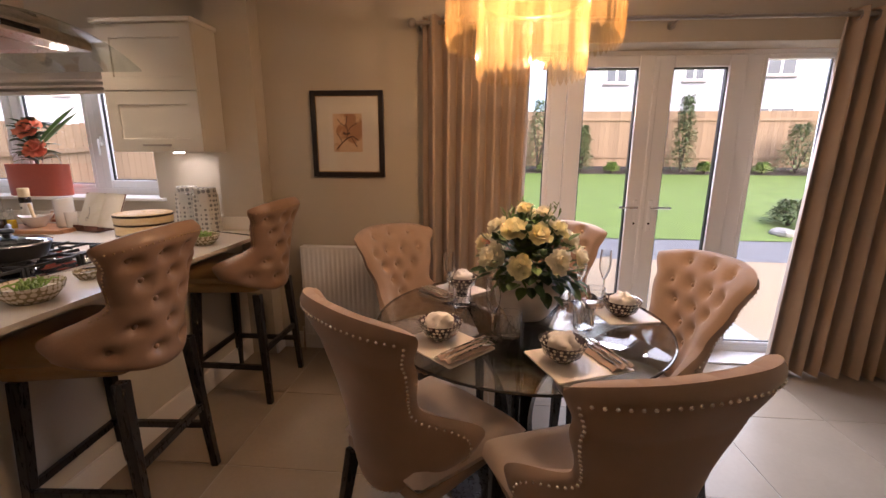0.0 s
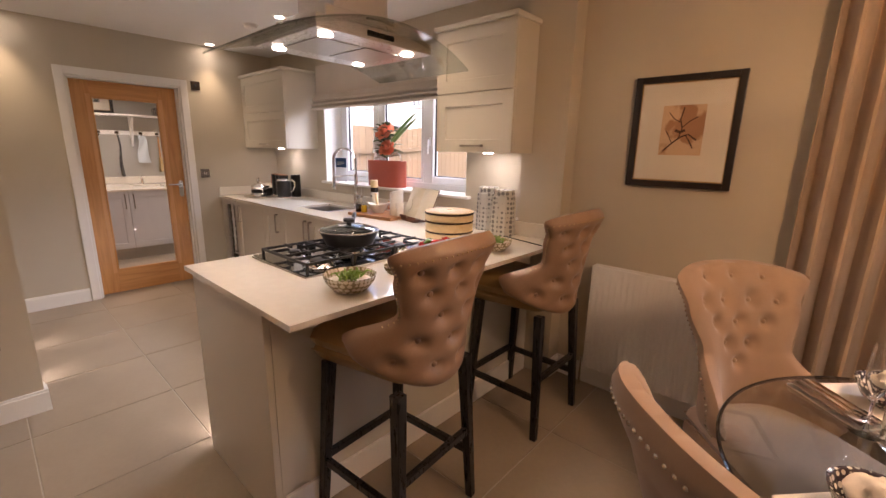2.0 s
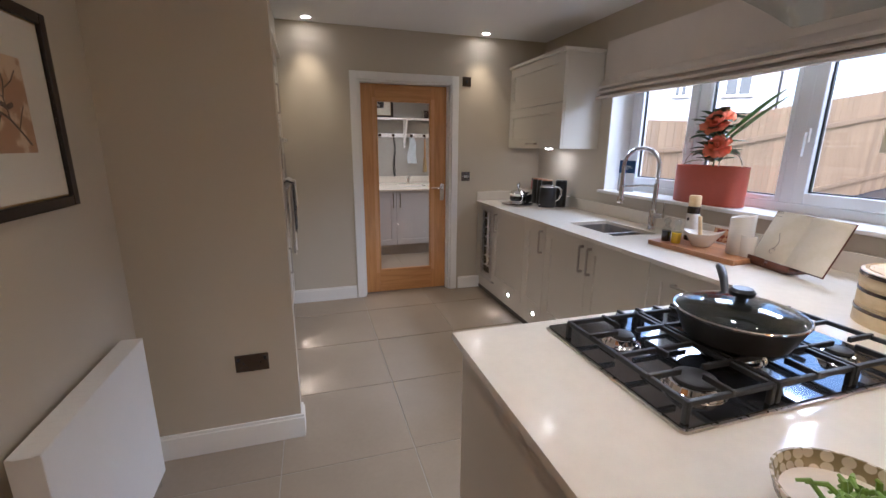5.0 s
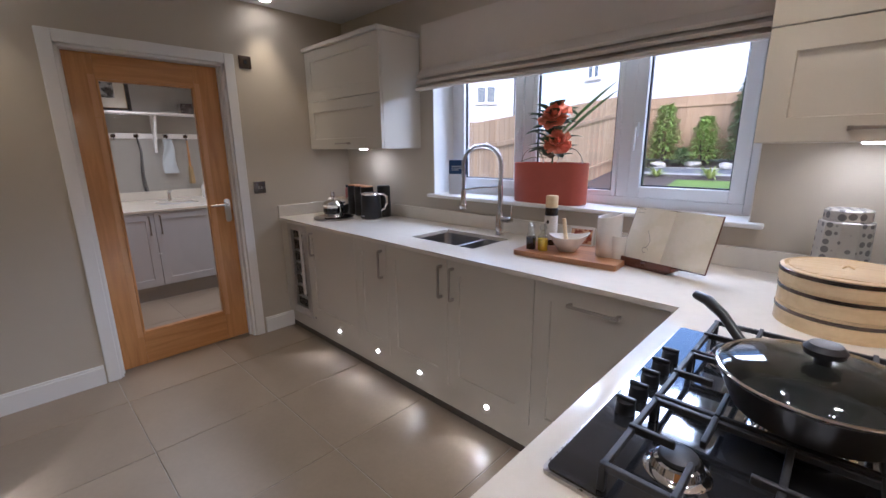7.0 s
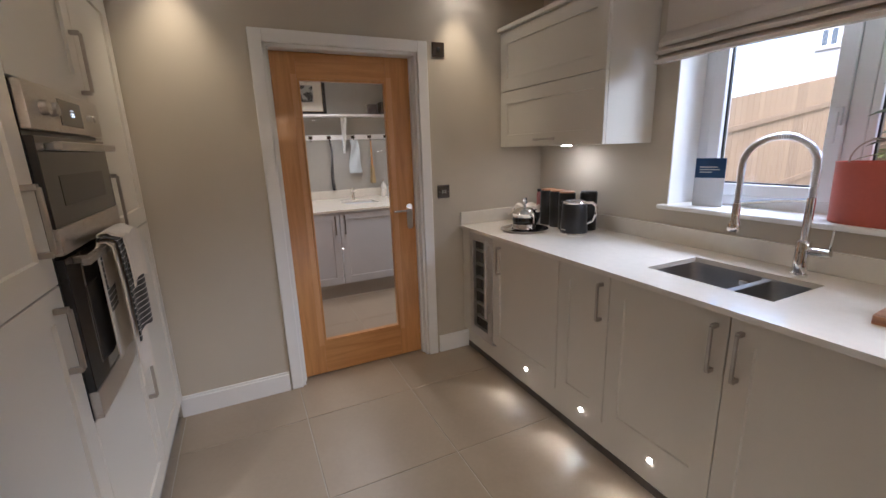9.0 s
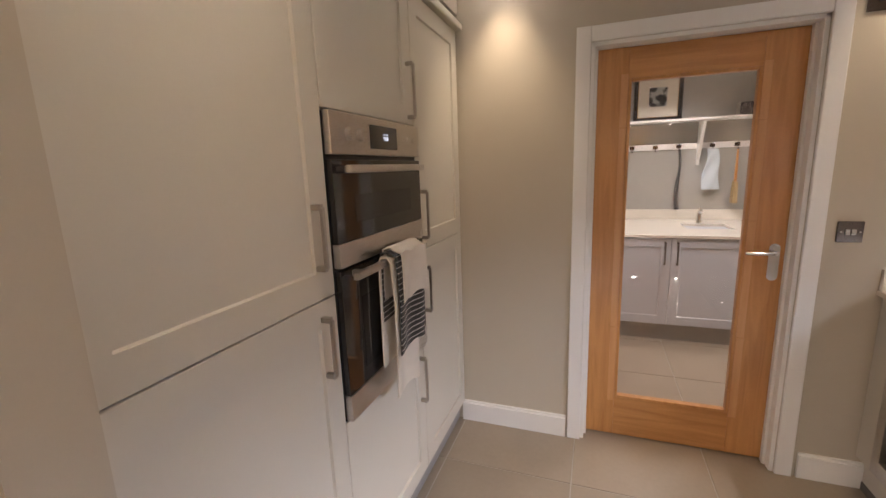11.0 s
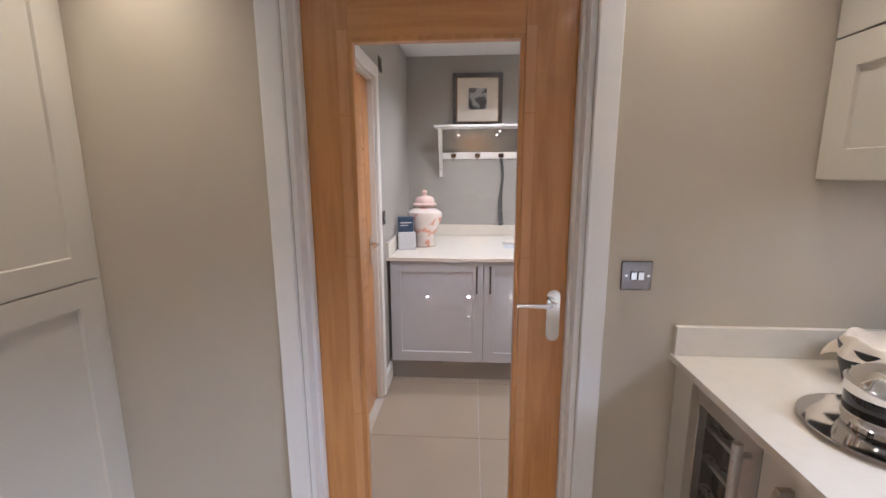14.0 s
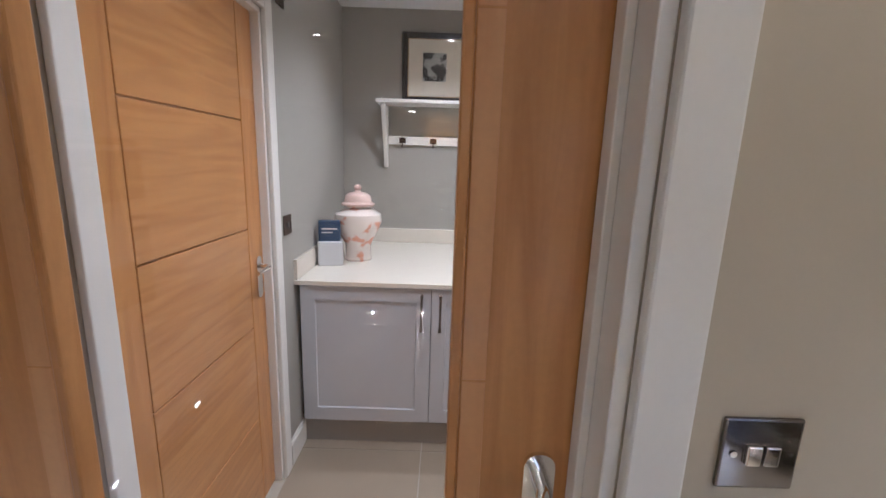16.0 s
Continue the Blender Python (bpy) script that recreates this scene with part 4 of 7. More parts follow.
def hob():
    h = thing("gas_hob", "five-burner gas hob with black glass top and iron pan supports", "hob")
    x0, x1, y0, y1, z = -2.285, -1.785, 1.285, 2.03, TOP
    part("tray", rounded(x0, y0, x1, y1, z, z + 0.007, 0.012), STEEL, h, "thin steel rim")
    part("glass_top", rounded(x0 + 0.006, y0 + 0.006, x1 - 0.006, y1 - 0.006, z + 0.007, z + 0.011, 0.01), HOBG, h, "black glass plate")
    zb = z + 0.011
    burners = [(x0 + 0.16, y0 + 0.14, 0.033), (x1 - 0.11, y0 + 0.14, 0.05), ((x0 + x1) / 2 + 0.04, (y0 + y1) / 2, 0.062), (x0 + 0.16, y1 - 0.14, 0.05), (x1 - 0.11, y1 - 0.14, 0.033)]
    for bx, by, r in burners:
        b = part("burner", lathe([(r + 0.016, 0.0), (r + 0.014, 0.003), (r + 0.006, 0.006), (r + 0.002, 0.018), (r - 0.006, 0.021)], 48, c=(bx, by, zb)), CHROME, h, "polished burner ring", True)
        part("burner_cap", lathe([(r - 0.006, 0.020), (r - 0.003, 0.023), (r - 0.005, 0.028), (r - 0.012, 0.031), (0, 0.033)], 40, c=(bx, by, zb)), IRON, b, "", True)
    for k in range(3):
        a, b = y0 + 0.012 + k * (y1 - y0 - 0.024) / 3 + 0.003, y0 + 0.012 + (k + 1) * (y1 - y0 - 0.024) / 3 - 0.003
        bm = bmesh.new()
        zt, xa, xb = zb + 0.042, x0 + 0.085, x1 - 0.014
        for yy in (a + 0.006, b - 0.006):
            bar((xa, yy, zt), (xb, yy, zt), 0.010, 0.012, bm, bevel=0.002)
            for xx in (xa + 0.005, xb - 0.005):
                bar((xx, yy, zb), (xx, yy, zt), 0.012, 0.012, bm, bevel=0.002)
        for xx in (xa + 0.006, xb - 0.006, (xa + xb) / 2):
            bar((xx, a, zt), (xx, b, zt), 0.010, 0.012, bm, bevel=0.002)
        c = (a + b) / 2
        for xx in ((xa * 3 + xb) / 4, (xa + 3 * xb) / 4):
            bar((xx, a, zt + 0.003), (xx, c - 0.03, zt + 0.003), 0.009, 0.014, bm, bevel=0.002)
            bar((xx, c + 0.03, zt + 0.003), (xx, b, zt + 0.003), 0.009, 0.014, bm, bevel=0.002)
        for s, e in ((xa, (xa * 3 + xb) / 4 - 0.03), ((xa + xb) / 2 - 0.035, (xa + xb) / 2 + 0.035), ((xa + 3 * xb) / 4 + 0.03, xb)):
            bar((s, c, zt + 0.003), (e, c, zt + 0.003), 0.009, 0.014, bm, bevel=0.002)
        part("pan_support", bm, IRON, h, "black cast iron pan support")
    for k in range(5):
        y = (y0 + y1) / 2 + (k - 2) * 0.068
        part("knob", rod((x0 + 0.042, y, zb), (x0 + 0.042, y, zb + 0.024), 0.019, 0.017, n=20, bm=box(x0 + 0.024, y - 0.005, zb + 0.024, x0 + 0.06, y + 0.005, zb + 0.032, 0.002)), BLACK, h, "", True)


hob()


def frying_pan():
    p = thing("frying_pan", "black non-stick saute pan with a glass lid on the hob", "pan", pose(-1.985, 1.645, TOP + 0.063))
    coat = mat("non_stick_coating", (0.03, 0.028, 0.027), 0.35, var=0.2, scale=60)
    part("pan_body", lathe([(0, 0), (0.10, 0), (0.115, 0.004), (0.14, 0.06), (0.144, 0.066), (0.14, 0.066), (0.135, 0.06), (0.11, 0.008), (0, 0.006)], 48), coat, p, "", True)
    lid = part("lid", lathe([(0.143, 0.068), (0.138, 0.074), (0.12, 0.082), (0.08, 0.092), (0.03, 0.097), (0, 0.098), (0, 0.095), (0.08, 0.089), (0.12, 0.079), (0.138, 0.069)], 48), HOODG, p, "clear glass lid", True)
    part("lid_rim", tube([(0.142 * math.cos(a), 0.142 * math.sin(a), 0.070) for a in [2 * math.pi * k / 40 for k in range(40)]], 0.0035, 8, closed=True), CHROME, lid, "", True)
    part("lid_knob", lathe([(0.012, 0.096), (0.012, 0.108), (0.027, 0.112), (0.029, 0.122), (0.022, 0.13), (0, 0.131)], 24), BLACK, lid, "", True)
    d = Vector((-0.75, 0.66, 0)).normalized()
    part("pan_handle", tube([d * 0.135 + Vector((0, 0, 0.05)), d * 0.17 + Vector((0, 0, 0.06)), d * 0.22 + Vector((0, 0, 0.09)), d * 0.27 + Vector((0, 0, 0.105)), d * 0.31 + Vector((0, 0, 0.105))], [0.010, 0.010, 0.011, 0.0125, 0.010], 10), BLACK, p, "", True)


frying_pan()


def cooker_hood():
    h = thing("island_hood", "steel island cooker hood with a curved glass canopy", "cooker hood")
    cx, cy, z = -2.01, 1.665, 1.86
    part("chimney", box(cx - 0.14, cy - 0.14, z + 0.11, cx + 0.14, cy + 0.14, H, 0.003), STEEL, h, "brushed steel chimney")
    bm = bmesh.new()
    box(cx - 0.26, cy - 0.30, z, cx + 0.26, cy + 0.30, z + 0.05, 0.004, bm)
    part("motor_body", bm, STEEL, h, "brushed steel body")
    part("upper_body", box(cx - 0.2, cy - 0.22, z + 0.05, cx + 0.2, cy + 0.22, z + 0.11, 0.006), STEEL, h)
    for s in (-1, 1):
        part("filter", box(cx - 0.14, cy + s * 0.115 - 0.105, z - 0.003, cx + 0.14, cy + s * 0.115 + 0.105, z, 0.001), NICKEL, h, "dark mesh grease filter")

    def f(u, v):
        y = cy + (u - 0.5) * 0.97
        t = abs(u - 0.5) * 2
        half = 0.335 + 0.035 * (1 - t * t)
        return (cx + (v - 0.5) * 2 * half, y, z + 0.062 - 0.105 * t * t)
    part("glass_canopy", sheet(f, 32, 8, thick=0.007), HOODG, h, "curved clear glass canopy", True)
    part("control_strip", box(cx + 0.26, cy - 0.07, z + 0.014, cx + 0.263, cy + 0.07, z + 0.036), BLACKG, h)
    for sx, sy in ((-1, -1), (1, -1), (-1, 1), (1, 1)):
        x, y = cx + sx * 0.185, cy + sy * 0.215
        part("hood_lamp", rod((x, y, z - 0.004), (x, y, z + 0.0), 0.028, n=24), BULB, h, "lit round hood lamp")
        lamp("hood_spot", "SPOT", 1.1, LED, pose(x, y, z - 0.012), 0.025, 110, 0.8)


cooker_hood()

# ---------------- dining furniture ----------------


def upholstered_back(z0, z1, half, wrap, lean, th, tuft_side, rows, base=0.72, rim=0.9):
    """The wing back: an hourglass shell, wrapped round the seat, buttoned on one side. Returns the shell and the places of buttons and nail heads."""
    def spline(keys, t):
        for (a, x), (b, y) in zip(keys, keys[1:]):
            if t <= b:
                f = (t - a) / (b - a)
                f = f * f * (3 - 2 * f)
                return x + (y - x) * f
        return keys[-1][1]

    def mid(u, v):
        w = spline([(0, half * base), (0.2, half * 0.93), (0.52, half * 0.66), (0.8, half * 0.84), (1.0, half)], v)
        fw = spline([(0, wrap * 0.9), (0.22, wrap), (0.52, wrap * 0.3), (0.8, wrap * 0.28), (1, wrap * 0.42)], v)
        a = abs(u)
        x = w * u * (1 - 0.08 * a * a)
        y = -0.21 - lean * v ** 1.6 + fw * a ** 2.4 - 0.035 * max(0, v - 0.8) / 0.2
        dip = 0.035 * (a ** 2) * (1 - v) ** 2 * 3
        crown = 0.025 * math.cos(u * 1.4) * v ** 4
        return Vector((x, y, z0 + (z1 - z0) * v + dip + crown - 0.02 * a ** 4 * v ** 6))

    def nrm(u, v):
        e = 0.01
        du = mid(min(1, u + e), v) - mid(max(-1, u - e), v)
        dv = mid(u, min(1, v + e)) - mid(u, max(0, v - e))
        return dv.cross(du).normalized()      # towards the front (+y)
    buttons = []
    for v, n, off in rows:
        for k in range(n):
            buttons.append(((k - (n - 1) / 2) * off, v))
    pts = [mid(u, v) for u, v in buttons]

    def surf(u, v, s):
        edge = (max(0, 1 - abs(u) ** 7) ** 0.5) * (max(0, 1 - abs(2 * v - 1) ** 12) ** 0.5)
        p, n = mid(u, v), nrm(u, v)
        d = th / 2 * edge
        if s == tuft_side:
            d += 0.012 * edge
            for q in pts:
                r = (p - q).length
                d -= 0.034 * math.exp(-(r / 0.025) ** 2) * edge
        return p + n * (s * d)
    bm = bmesh.new()
    for s in (1, -1):
        sheet(lambda a, b: surf(2 * a - 1, b, s), 36, 44, bm)
    bmesh.ops.remove_doubles(bm, verts=bm.verts[:], dist=0.0006)
    spots = [surf(u, v, tuft_side) + nrm(u, v) * (0.002 * tuft_side) for u, v in buttons]
    path = []
    for k in range(34):
        path.append((rim, 0.03 + 0.91 * k / 33))
    path += [(rim - 2 * rim * k / 26, 0.955) for k in range(1, 26)]
    path += [(-rim, 0.94 - 0.91 * k / 33) for k in range(34)]
    path += [(-rim + 2 * rim * k / 22, 0.03) for k in range(1, 22)]
    return bm, spots, [surf(u, v, -1) for u, v in path]


BRASSN = mat("dull_brass_nail_heads", (0.5, 0.36, 0.19), 0.3, metal=1, var=0.1)
STUD = mat("nickel_nail_heads", (0.85, 0.79, 0.68), 0.22, metal=1, var=0.1)


def dots(name, places, r, material, parent):
    """Small round heads, one object each, that share a mesh."""
    bm = ball((0, 0, 0), r, None, 8, 5)
    me = bpy.data.meshes.new(name)
    bm.to_mesh(me)
    bm.free()
    me.shade_smooth()
    me.materials.append(material)
    for p in places:
        o = new(name, me)
        o.parent = parent
        o.location = p


def cushion(w0, w1, y0, y1, z0, z1, bm=None):
    """A seat pad, w0 wide behind and w1 in front, with rounded edges and a crowned top."""
    def top(s):
        def f(a, b):
            u, v = 2 * a - 1, 2 * b - 1
            e = (max(0, 1 - abs(u) ** 9) ** 0.5) * (max(0, 1 - abs(v) ** 9) ** 0.5)
            w = w0 + (w1 - w0) * b
            zc, h = (z0 + z1) / 2, (z1 - z0) / 2
            return (u * w / 2, y0 + (y1 - y0) * b, zc + s * h * e * (1 if s < 0 else 1 + 0.18 * (1 - u * u) * (1 - v * v)))
        return f
    own = bmesh.new()
    for s in (1, -1):
        sheet(top(s), 24, 24, own)
    bmesh.ops.remove_doubles(own, verts=own.verts[:], dist=0.0006)
    return merge(bm, own)


def dining_chair():
    c = thing("dining_chair", "mink velvet dining chair, button-backed inside, nail-studded, black legs", "chair", group="chairs round the table")
    shell, nb, nails = upholstered_back(0.36, 1.0, 0.292, 0.26, 0.12, 0.062, 1, [(0.92, 3, 0.46), (0.80, 4, 0.44), (0.68, 3, 0.5), (0.56, 2, 0.5), (0.45, 1, 0.5)])
    part("backrest", shell, LINEN, c, "", True)
    dots("button", nb, 0.011, LINEN, c)
    dots("nail_head", nails, 0.0052, STUD, c)
    part("seat", cushion(0.40, 0.50, -0.20, 0.27, 0.405, 0.505), LINENS, c, "paler velvet seat pad", True)
    part("seat_frame", box(-0.205, -0.19, 0.375, 0.205, 0.245, 0.43, 0.012), LINEN, c, "", True)
    for x, y, dx, dy in ((-0.19, 0.225, -0.01, 0.01), (0.19, 0.225, 0.01, 0.01), (-0.165, -0.19, -0.015, -0.08), (0.165, -0.19, 0.015, -0.08)):
        part("leg", bar((x + dx, y + dy, 0), (x, y, 0.39), 0.027, 0.027, taper=1.5), EBONY, c, "black lacquered leg")
    return c


def bar_stool():
    c = thing("bar_stool", "bronze faux-leather wing-back bar stool, buttoned outside, black legs", "bar stool", group="bar stools at the peninsula")
    shell, nb, nails = upholstered_back(0.635, 1.15, 0.275, 0.25, 0.07, 0.07, -1, [(0.86, 4, 0.46), (0.70, 3, 0.52), (0.54, 2, 0.6), (0.36, 3, 0.5), (0.18, 4, 0.42)], 0.86, 0.965)
    part("backrest", shell, LEATHER, c, "", True)
    dots("button", nb, 0.012, LEATHER, c)
    dots("nail_head", nails[14:79], 0.0034, BRASSN, c)
    part("seat", cushion(0.31, 0.455, -0.18, 0.255, 0.685, 0.80), LEATHERG, c, "olive gold leather seat pad", True)
    part("seat_frame", cushion(0.29, 0.44, -0.175, 0.248, 0.64, 0.745), LEATHERG, c, "", True)
    feet = {}
    for x, y in ((-1, -1), (1, -1), (-1, 1), (1, 1)):
        a, b = (x * 0.215, y * 0.215, 0), (x * 0.185, y * 0.18, 0.655)
        feet[(x, y)] = (Vector(a), Vector(b))
        part("leg", bar(a, b, 0.031, 0.031, taper=1.35), EBONY, c, "black lacquered leg")

    def at(k, z):
        a, b = feet[k]
        return a.lerp(b, z / 0.655)
    for p, q, z in (((-1, -1), (-1, 1), 0.22), ((1, -1), (1, 1), 0.22), ((-1, 1), (1, 1), 0.24), ((-1, -1), (1, -1), 0.32)):
        part("stretcher", bar(at(p, z), at(q, z), 0.024, 0.03), EBONY, c)
    return c


ch = dining_chair()
ch.matrix_basis = pose(-0.177, 1.374, 0, 0, 0, -41.5)
for x, y, rz in ((0.335, 1.14, 20), (-0.272, 2.187, -133), (0.647, 1.733, 101.6), (0.403, 2.373, 158.8)):
    copy_thing(ch, pose(x, y, 0, 0, 0, rz))
st = bar_stool()
st.matrix_basis = pose(-1.393, 1.435, 0, 0, 0, 94)
copy_thing(st, pose(-1.393, 2.375, 0, 0, 0, 90))

TX, TY, TZ, TR = 0.17, 1.67, 0.785, 0.56


def round_table():
    t = thing("round_table", "round smoked glass table on a black star pedestal", "table", pose(TX, TY, 0))
    part("tabletop", lathe([(0, TZ - 0.012), (TR - 0.006, TZ - 0.012), (TR, TZ - 0.009), (TR, TZ - 0.003), (TR - 0.005, TZ), (0, TZ)], 96), TABLEG, t, "smoked clear glass top", True)
    part("rim", tube([((TR + 0.001) * math.cos(a), (TR + 0.001) * math.sin(a), TZ - 0.006) for a in [2 * math.pi * k / 96 for k in range(96)]], 0.0045, 6, closed=True), BLACKG, t, "dark polished glass rim", True)
    part("base_plate", lathe([(0, 0), (0.27, 0), (0.275, 0.006), (0.27, 0.022), (0, 0.024)], 48), EBONY, t, "", True)
    for k in range(4):
        a = radians(45 + 90 * k)
        c, s = math.cos(a), math.sin(a)

        def f(u, v):
            r0, r1 = 0.03, 0.20 - 0.17 * math.sin(math.pi * v) ** 0.9 + 0.09 * v
            r = r0 + (max(r1, 0.05) - r0) * u
            return (r * c, r * s, 0.024 + (TZ - 0.014 - 0.024) * v)
        part("pedestal_fin", sheet(f, 6, 24, thick=0.03), EBONY, t, "black lacquered curved fin")
    return t


round_table()

CHINA = two_tone("blue_brown_patterned_china", (0.66, 0.6, 0.5), (0.05, 0.035, 0.04), 70, 0.42, 0.2)
LINENP = mat("cream_placemat", (0.72, 0.64, 0.53), 0.5, var=0.05, scale=20)
NAPKIN = mat("mink_napkin", (0.36, 0.26, 0.2), 0.85, var=0.1, scale=30, fine=500, bump=0.2)
CREAMW = mat("white_wool_ball", (0.72, 0.66, 0.58), 0.9, var=0.12, scale=30, fine=90, bump=0.6)


def place_setting(x, y, rz):
    """A square mat, bowl, napkin and cutlery; local -y is the diner's side."""
    m = pose(x, y, TZ, 0, 0, rz)
    solid("placemat", rounded(-0.13, -0.1, 0.13, 0.11, 0.0005, 0.005, 0.006), LINENP, "cream rectangular table mat on the glass table", "placemat", m=m, group="place settings")
    b = thing("china_bowl", "small patterned china bowl holding a white ball", "bowl", m @ pose(-0.045, 0.02, 0.005), "place settings")
    part("bowl", lathe([(0, 0), (0.03, 0), (0.033, 0.004), (0.058, 0.025), (0.073, 0.06), (0.076, 0.068), (0.071, 0.067), (0.052, 0.028), (0.03, 0.009), (0, 0.008)], 36), CHINA, b, "", True)
    bm = ball((0, 0, 0.058), 0.046, None, 32, 22, (1, 1, 0.8))
    for v in bm.verts:
        q = Vector(v.co) - Vector((0, 0, 0.058))
        v.co += q.normalized() * (0.016 * noise.noise(q * 38) + 0.006 * noise.noise(q * 90))
    part("ornament_ball", bm, CREAMW, b, "white textured ball", True)

    def nap(u, v):
        return (0.055 + 0.075 * u, -0.095 + 0.2 * v, 0.008 + 0.009 * abs(math.sin(u * 7.5)) + 0.002 * math.sin(v * 15))
    solid("napkin", sheet(nap, 20, 14, thick=0.003), NAPKIN, "folded mink cloth napkin under the cutlery", "napkin", smooth=True, m=m, group="place settings")
    for k, kind in enumerate(("knife", "fork", "spoon")):
        xx = 0.07 + 0.022 * k
        bm = bmesh.new()
        tube([(xx, -0.085, 0.022), (xx, -0.03, 0.023), (xx, 0.02, 0.023), (xx, 0.06, 0.022)], [0.0045, 0.004, 0.0028, 0.003], 6, bm)
        if kind == "spoon":
            ball((xx, 0.085, 0.022), 0.02, bm, 10, 6, (0.75, 1.2, 0.22))
        elif kind == "knife":
            box(xx - 0.007, 0.055, 0.021, xx + 0.005, 0.125, 0.0235, 0.001, bm)
        else:
            box(xx - 0.009, 0.055, 0.021, xx + 0.009, 0.08, 0.0235, 0.001, bm)
            for q in (-0.0075, -0.0025, 0.0025, 0.0075):
                box(xx + q - 0.0013, 0.08, 0.021, xx + q + 0.0013, 0.115, 0.0235, bm=bm)
        solid(kind, bm, CHROME, f"polished steel {kind} on a napkin", "cutlery", smooth=True, m=m, group="place settings")


def flute(x, y):
    p = [(0, 0), (0.032, 0), (0.032, 0.002), (0.006, 0.006), (0.0035, 0.02), (0.0035, 0.085), (0.008, 0.095), (0.022, 0.13), (0.026, 0.16), (0.0225, 0.225), (0.0215, 0.225), (0.0248, 0.16), (0.0205, 0.131), (0.006, 0.099), (0, 0.098)]
    solid("champagne_flute", lathe(p, 28, c=(0, 0, 0)), DRINKG, "tall clear champagne flute on the glass table", "glass", smooth=True, m=pose(x, y, TZ), group="table glasses")


def tumbler(x, y):
    g = thing("tumbler", "short cut-glass tumbler on the glass table", "glass", pose(x, y, TZ), "table glasses")
    part("glass_body", lathe([(0, 0), (0.034, 0), (0.036, 0.003), (0.040, 0.09), (0.038, 0.09), (0.034, 0.012), (0, 0.012)], 28), DRINKG, g, "", True)
    bm = bmesh.new()
    for k in range(14):
        a0 = 2 * math.pi * k / 14
        for s in (-1, 1):
            tube([(0.0365 * math.cos(a0), 0.0365 * math.sin(a0), 0.008), (0.0385 * math.cos(a0 + s * 0.45), 0.0385 * math.sin(a0 + s * 0.45), 0.058)], 0.0013, 4, bm)
    part("cut_pattern", bm, CUTG, g)


for r, a in ((0.40, -68), (0.40, -133), (0.41, 134), (0.43, 12), (0.42, 66)):
    place_setting(TX + r * math.cos(radians(a)), TY + r * math.sin(radians(a)), a + 90)
for x, y in ((0.058, 1.44), (-0.118, 1.80), (0.45, 1.87), (0.57, 1.93)):
    flute(x, y)
for x, y in ((0.122, 1.48), (-0.062, 1.765), (0.40, 1.575), (0.375, 1.86), (0.50, 1.80)):
    tumbler(x, y)


def leaf(bm, base, d, length, width, droop=0.3, curl=0.15):
    """A pointed leaf blade from base along d."""
    d = Vector(d).normalized()
    side = d.cross(Vector((0, 0, 1)))
    if side.length < 0.05:
        side = Vector((1, 0, 0))
    side.normalize()
    up = side.cross(d)
    rows = []
    for k in range(6):
        t = k / 5
        w = width * math.sin(math.pi * min(1, t * 0.92 + 0.06)) ** 0.8 * (1 if t < 1 else 0.02)
        c = Vector(base) + d * (length * t) - Vector((0, 0, 1)) * (droop * length * t * t) + up * 0.0
        rows.append([bm.verts.new(c - side * w / 2 + up * curl * w), bm.verts.new(c), bm.verts.new(c + side * w / 2 + up * curl * w)])
    for a, b in zip(rows, rows[1:]):
        bm.faces.new((a[0], a[1], b[1], b[0]))
        bm.faces.new((a[1], a[2], b[2], b[1]))


def blossom(bm, c, d, r, petals=13, rings=4):
    """A full ruffled flower head, open outside and closed within."""
    q = Vector(d).normalized().to_track_quat("Z", "Y").to_matrix()
    c = Vector(c)
    for ring in range(rings):
        f = ring / max(1, rings - 1)
        n = max(5, petals - 2 * ring)
        rad, lift, tilt = r * (1 - 0.62 * f), r * 0.28 * f, 0.15 + 1.15 * f
        for k in range(n):
            a = 2 * math.pi * (k + 0.5 * ring) / n + random.uniform(-0.2, 0.2)
            out, side = Vector((math.cos(a), math.sin(a), 0)), Vector((-math.sin(a), math.cos(a), 0))
            ti, rr = tilt + random.uniform(-0.2, 0.2), rad * random.uniform(0.82, 1.12)
            rows = []
            for t, w in ((0.1, 0.22), (0.5, 0.62), (0.82, 0.66), (1.0, 0.42)):
                ww = w * rr * random.uniform(0.85, 1.1)
                p = out * (rr * t * math.cos(ti * t)) + Vector((0, 0, lift + rr * t * math.sin(ti) * t))
                ruf = Vector((0, 0, rr * 0.09 * random.uniform(-1, 1) * t))
                rows.append((bm.verts.new(c + q @ (p - side * ww / 2 + ruf)), bm.verts.new(c + q @ (p - Vector((0, 0, 0.08 * rr)))), bm.verts.new(c + q @ (p + side * ww / 2 - ruf))))
            for a2, b2 in zip(rows, rows[1:]):
                bm.faces.new((a2[0], a2[1], b2[1], b2[0]))
                bm.faces.new((a2[1], a2[2], b2[2], b2[1]))


LEAFD = mat("dark_green_leaf", (0.05, 0.095, 0.03), 0.4, var=0.35, scale=25)
LEAFY = mat("light_green_leaf", (0.12, 0.19, 0.05), 0.45, var=0.3, scale=25)


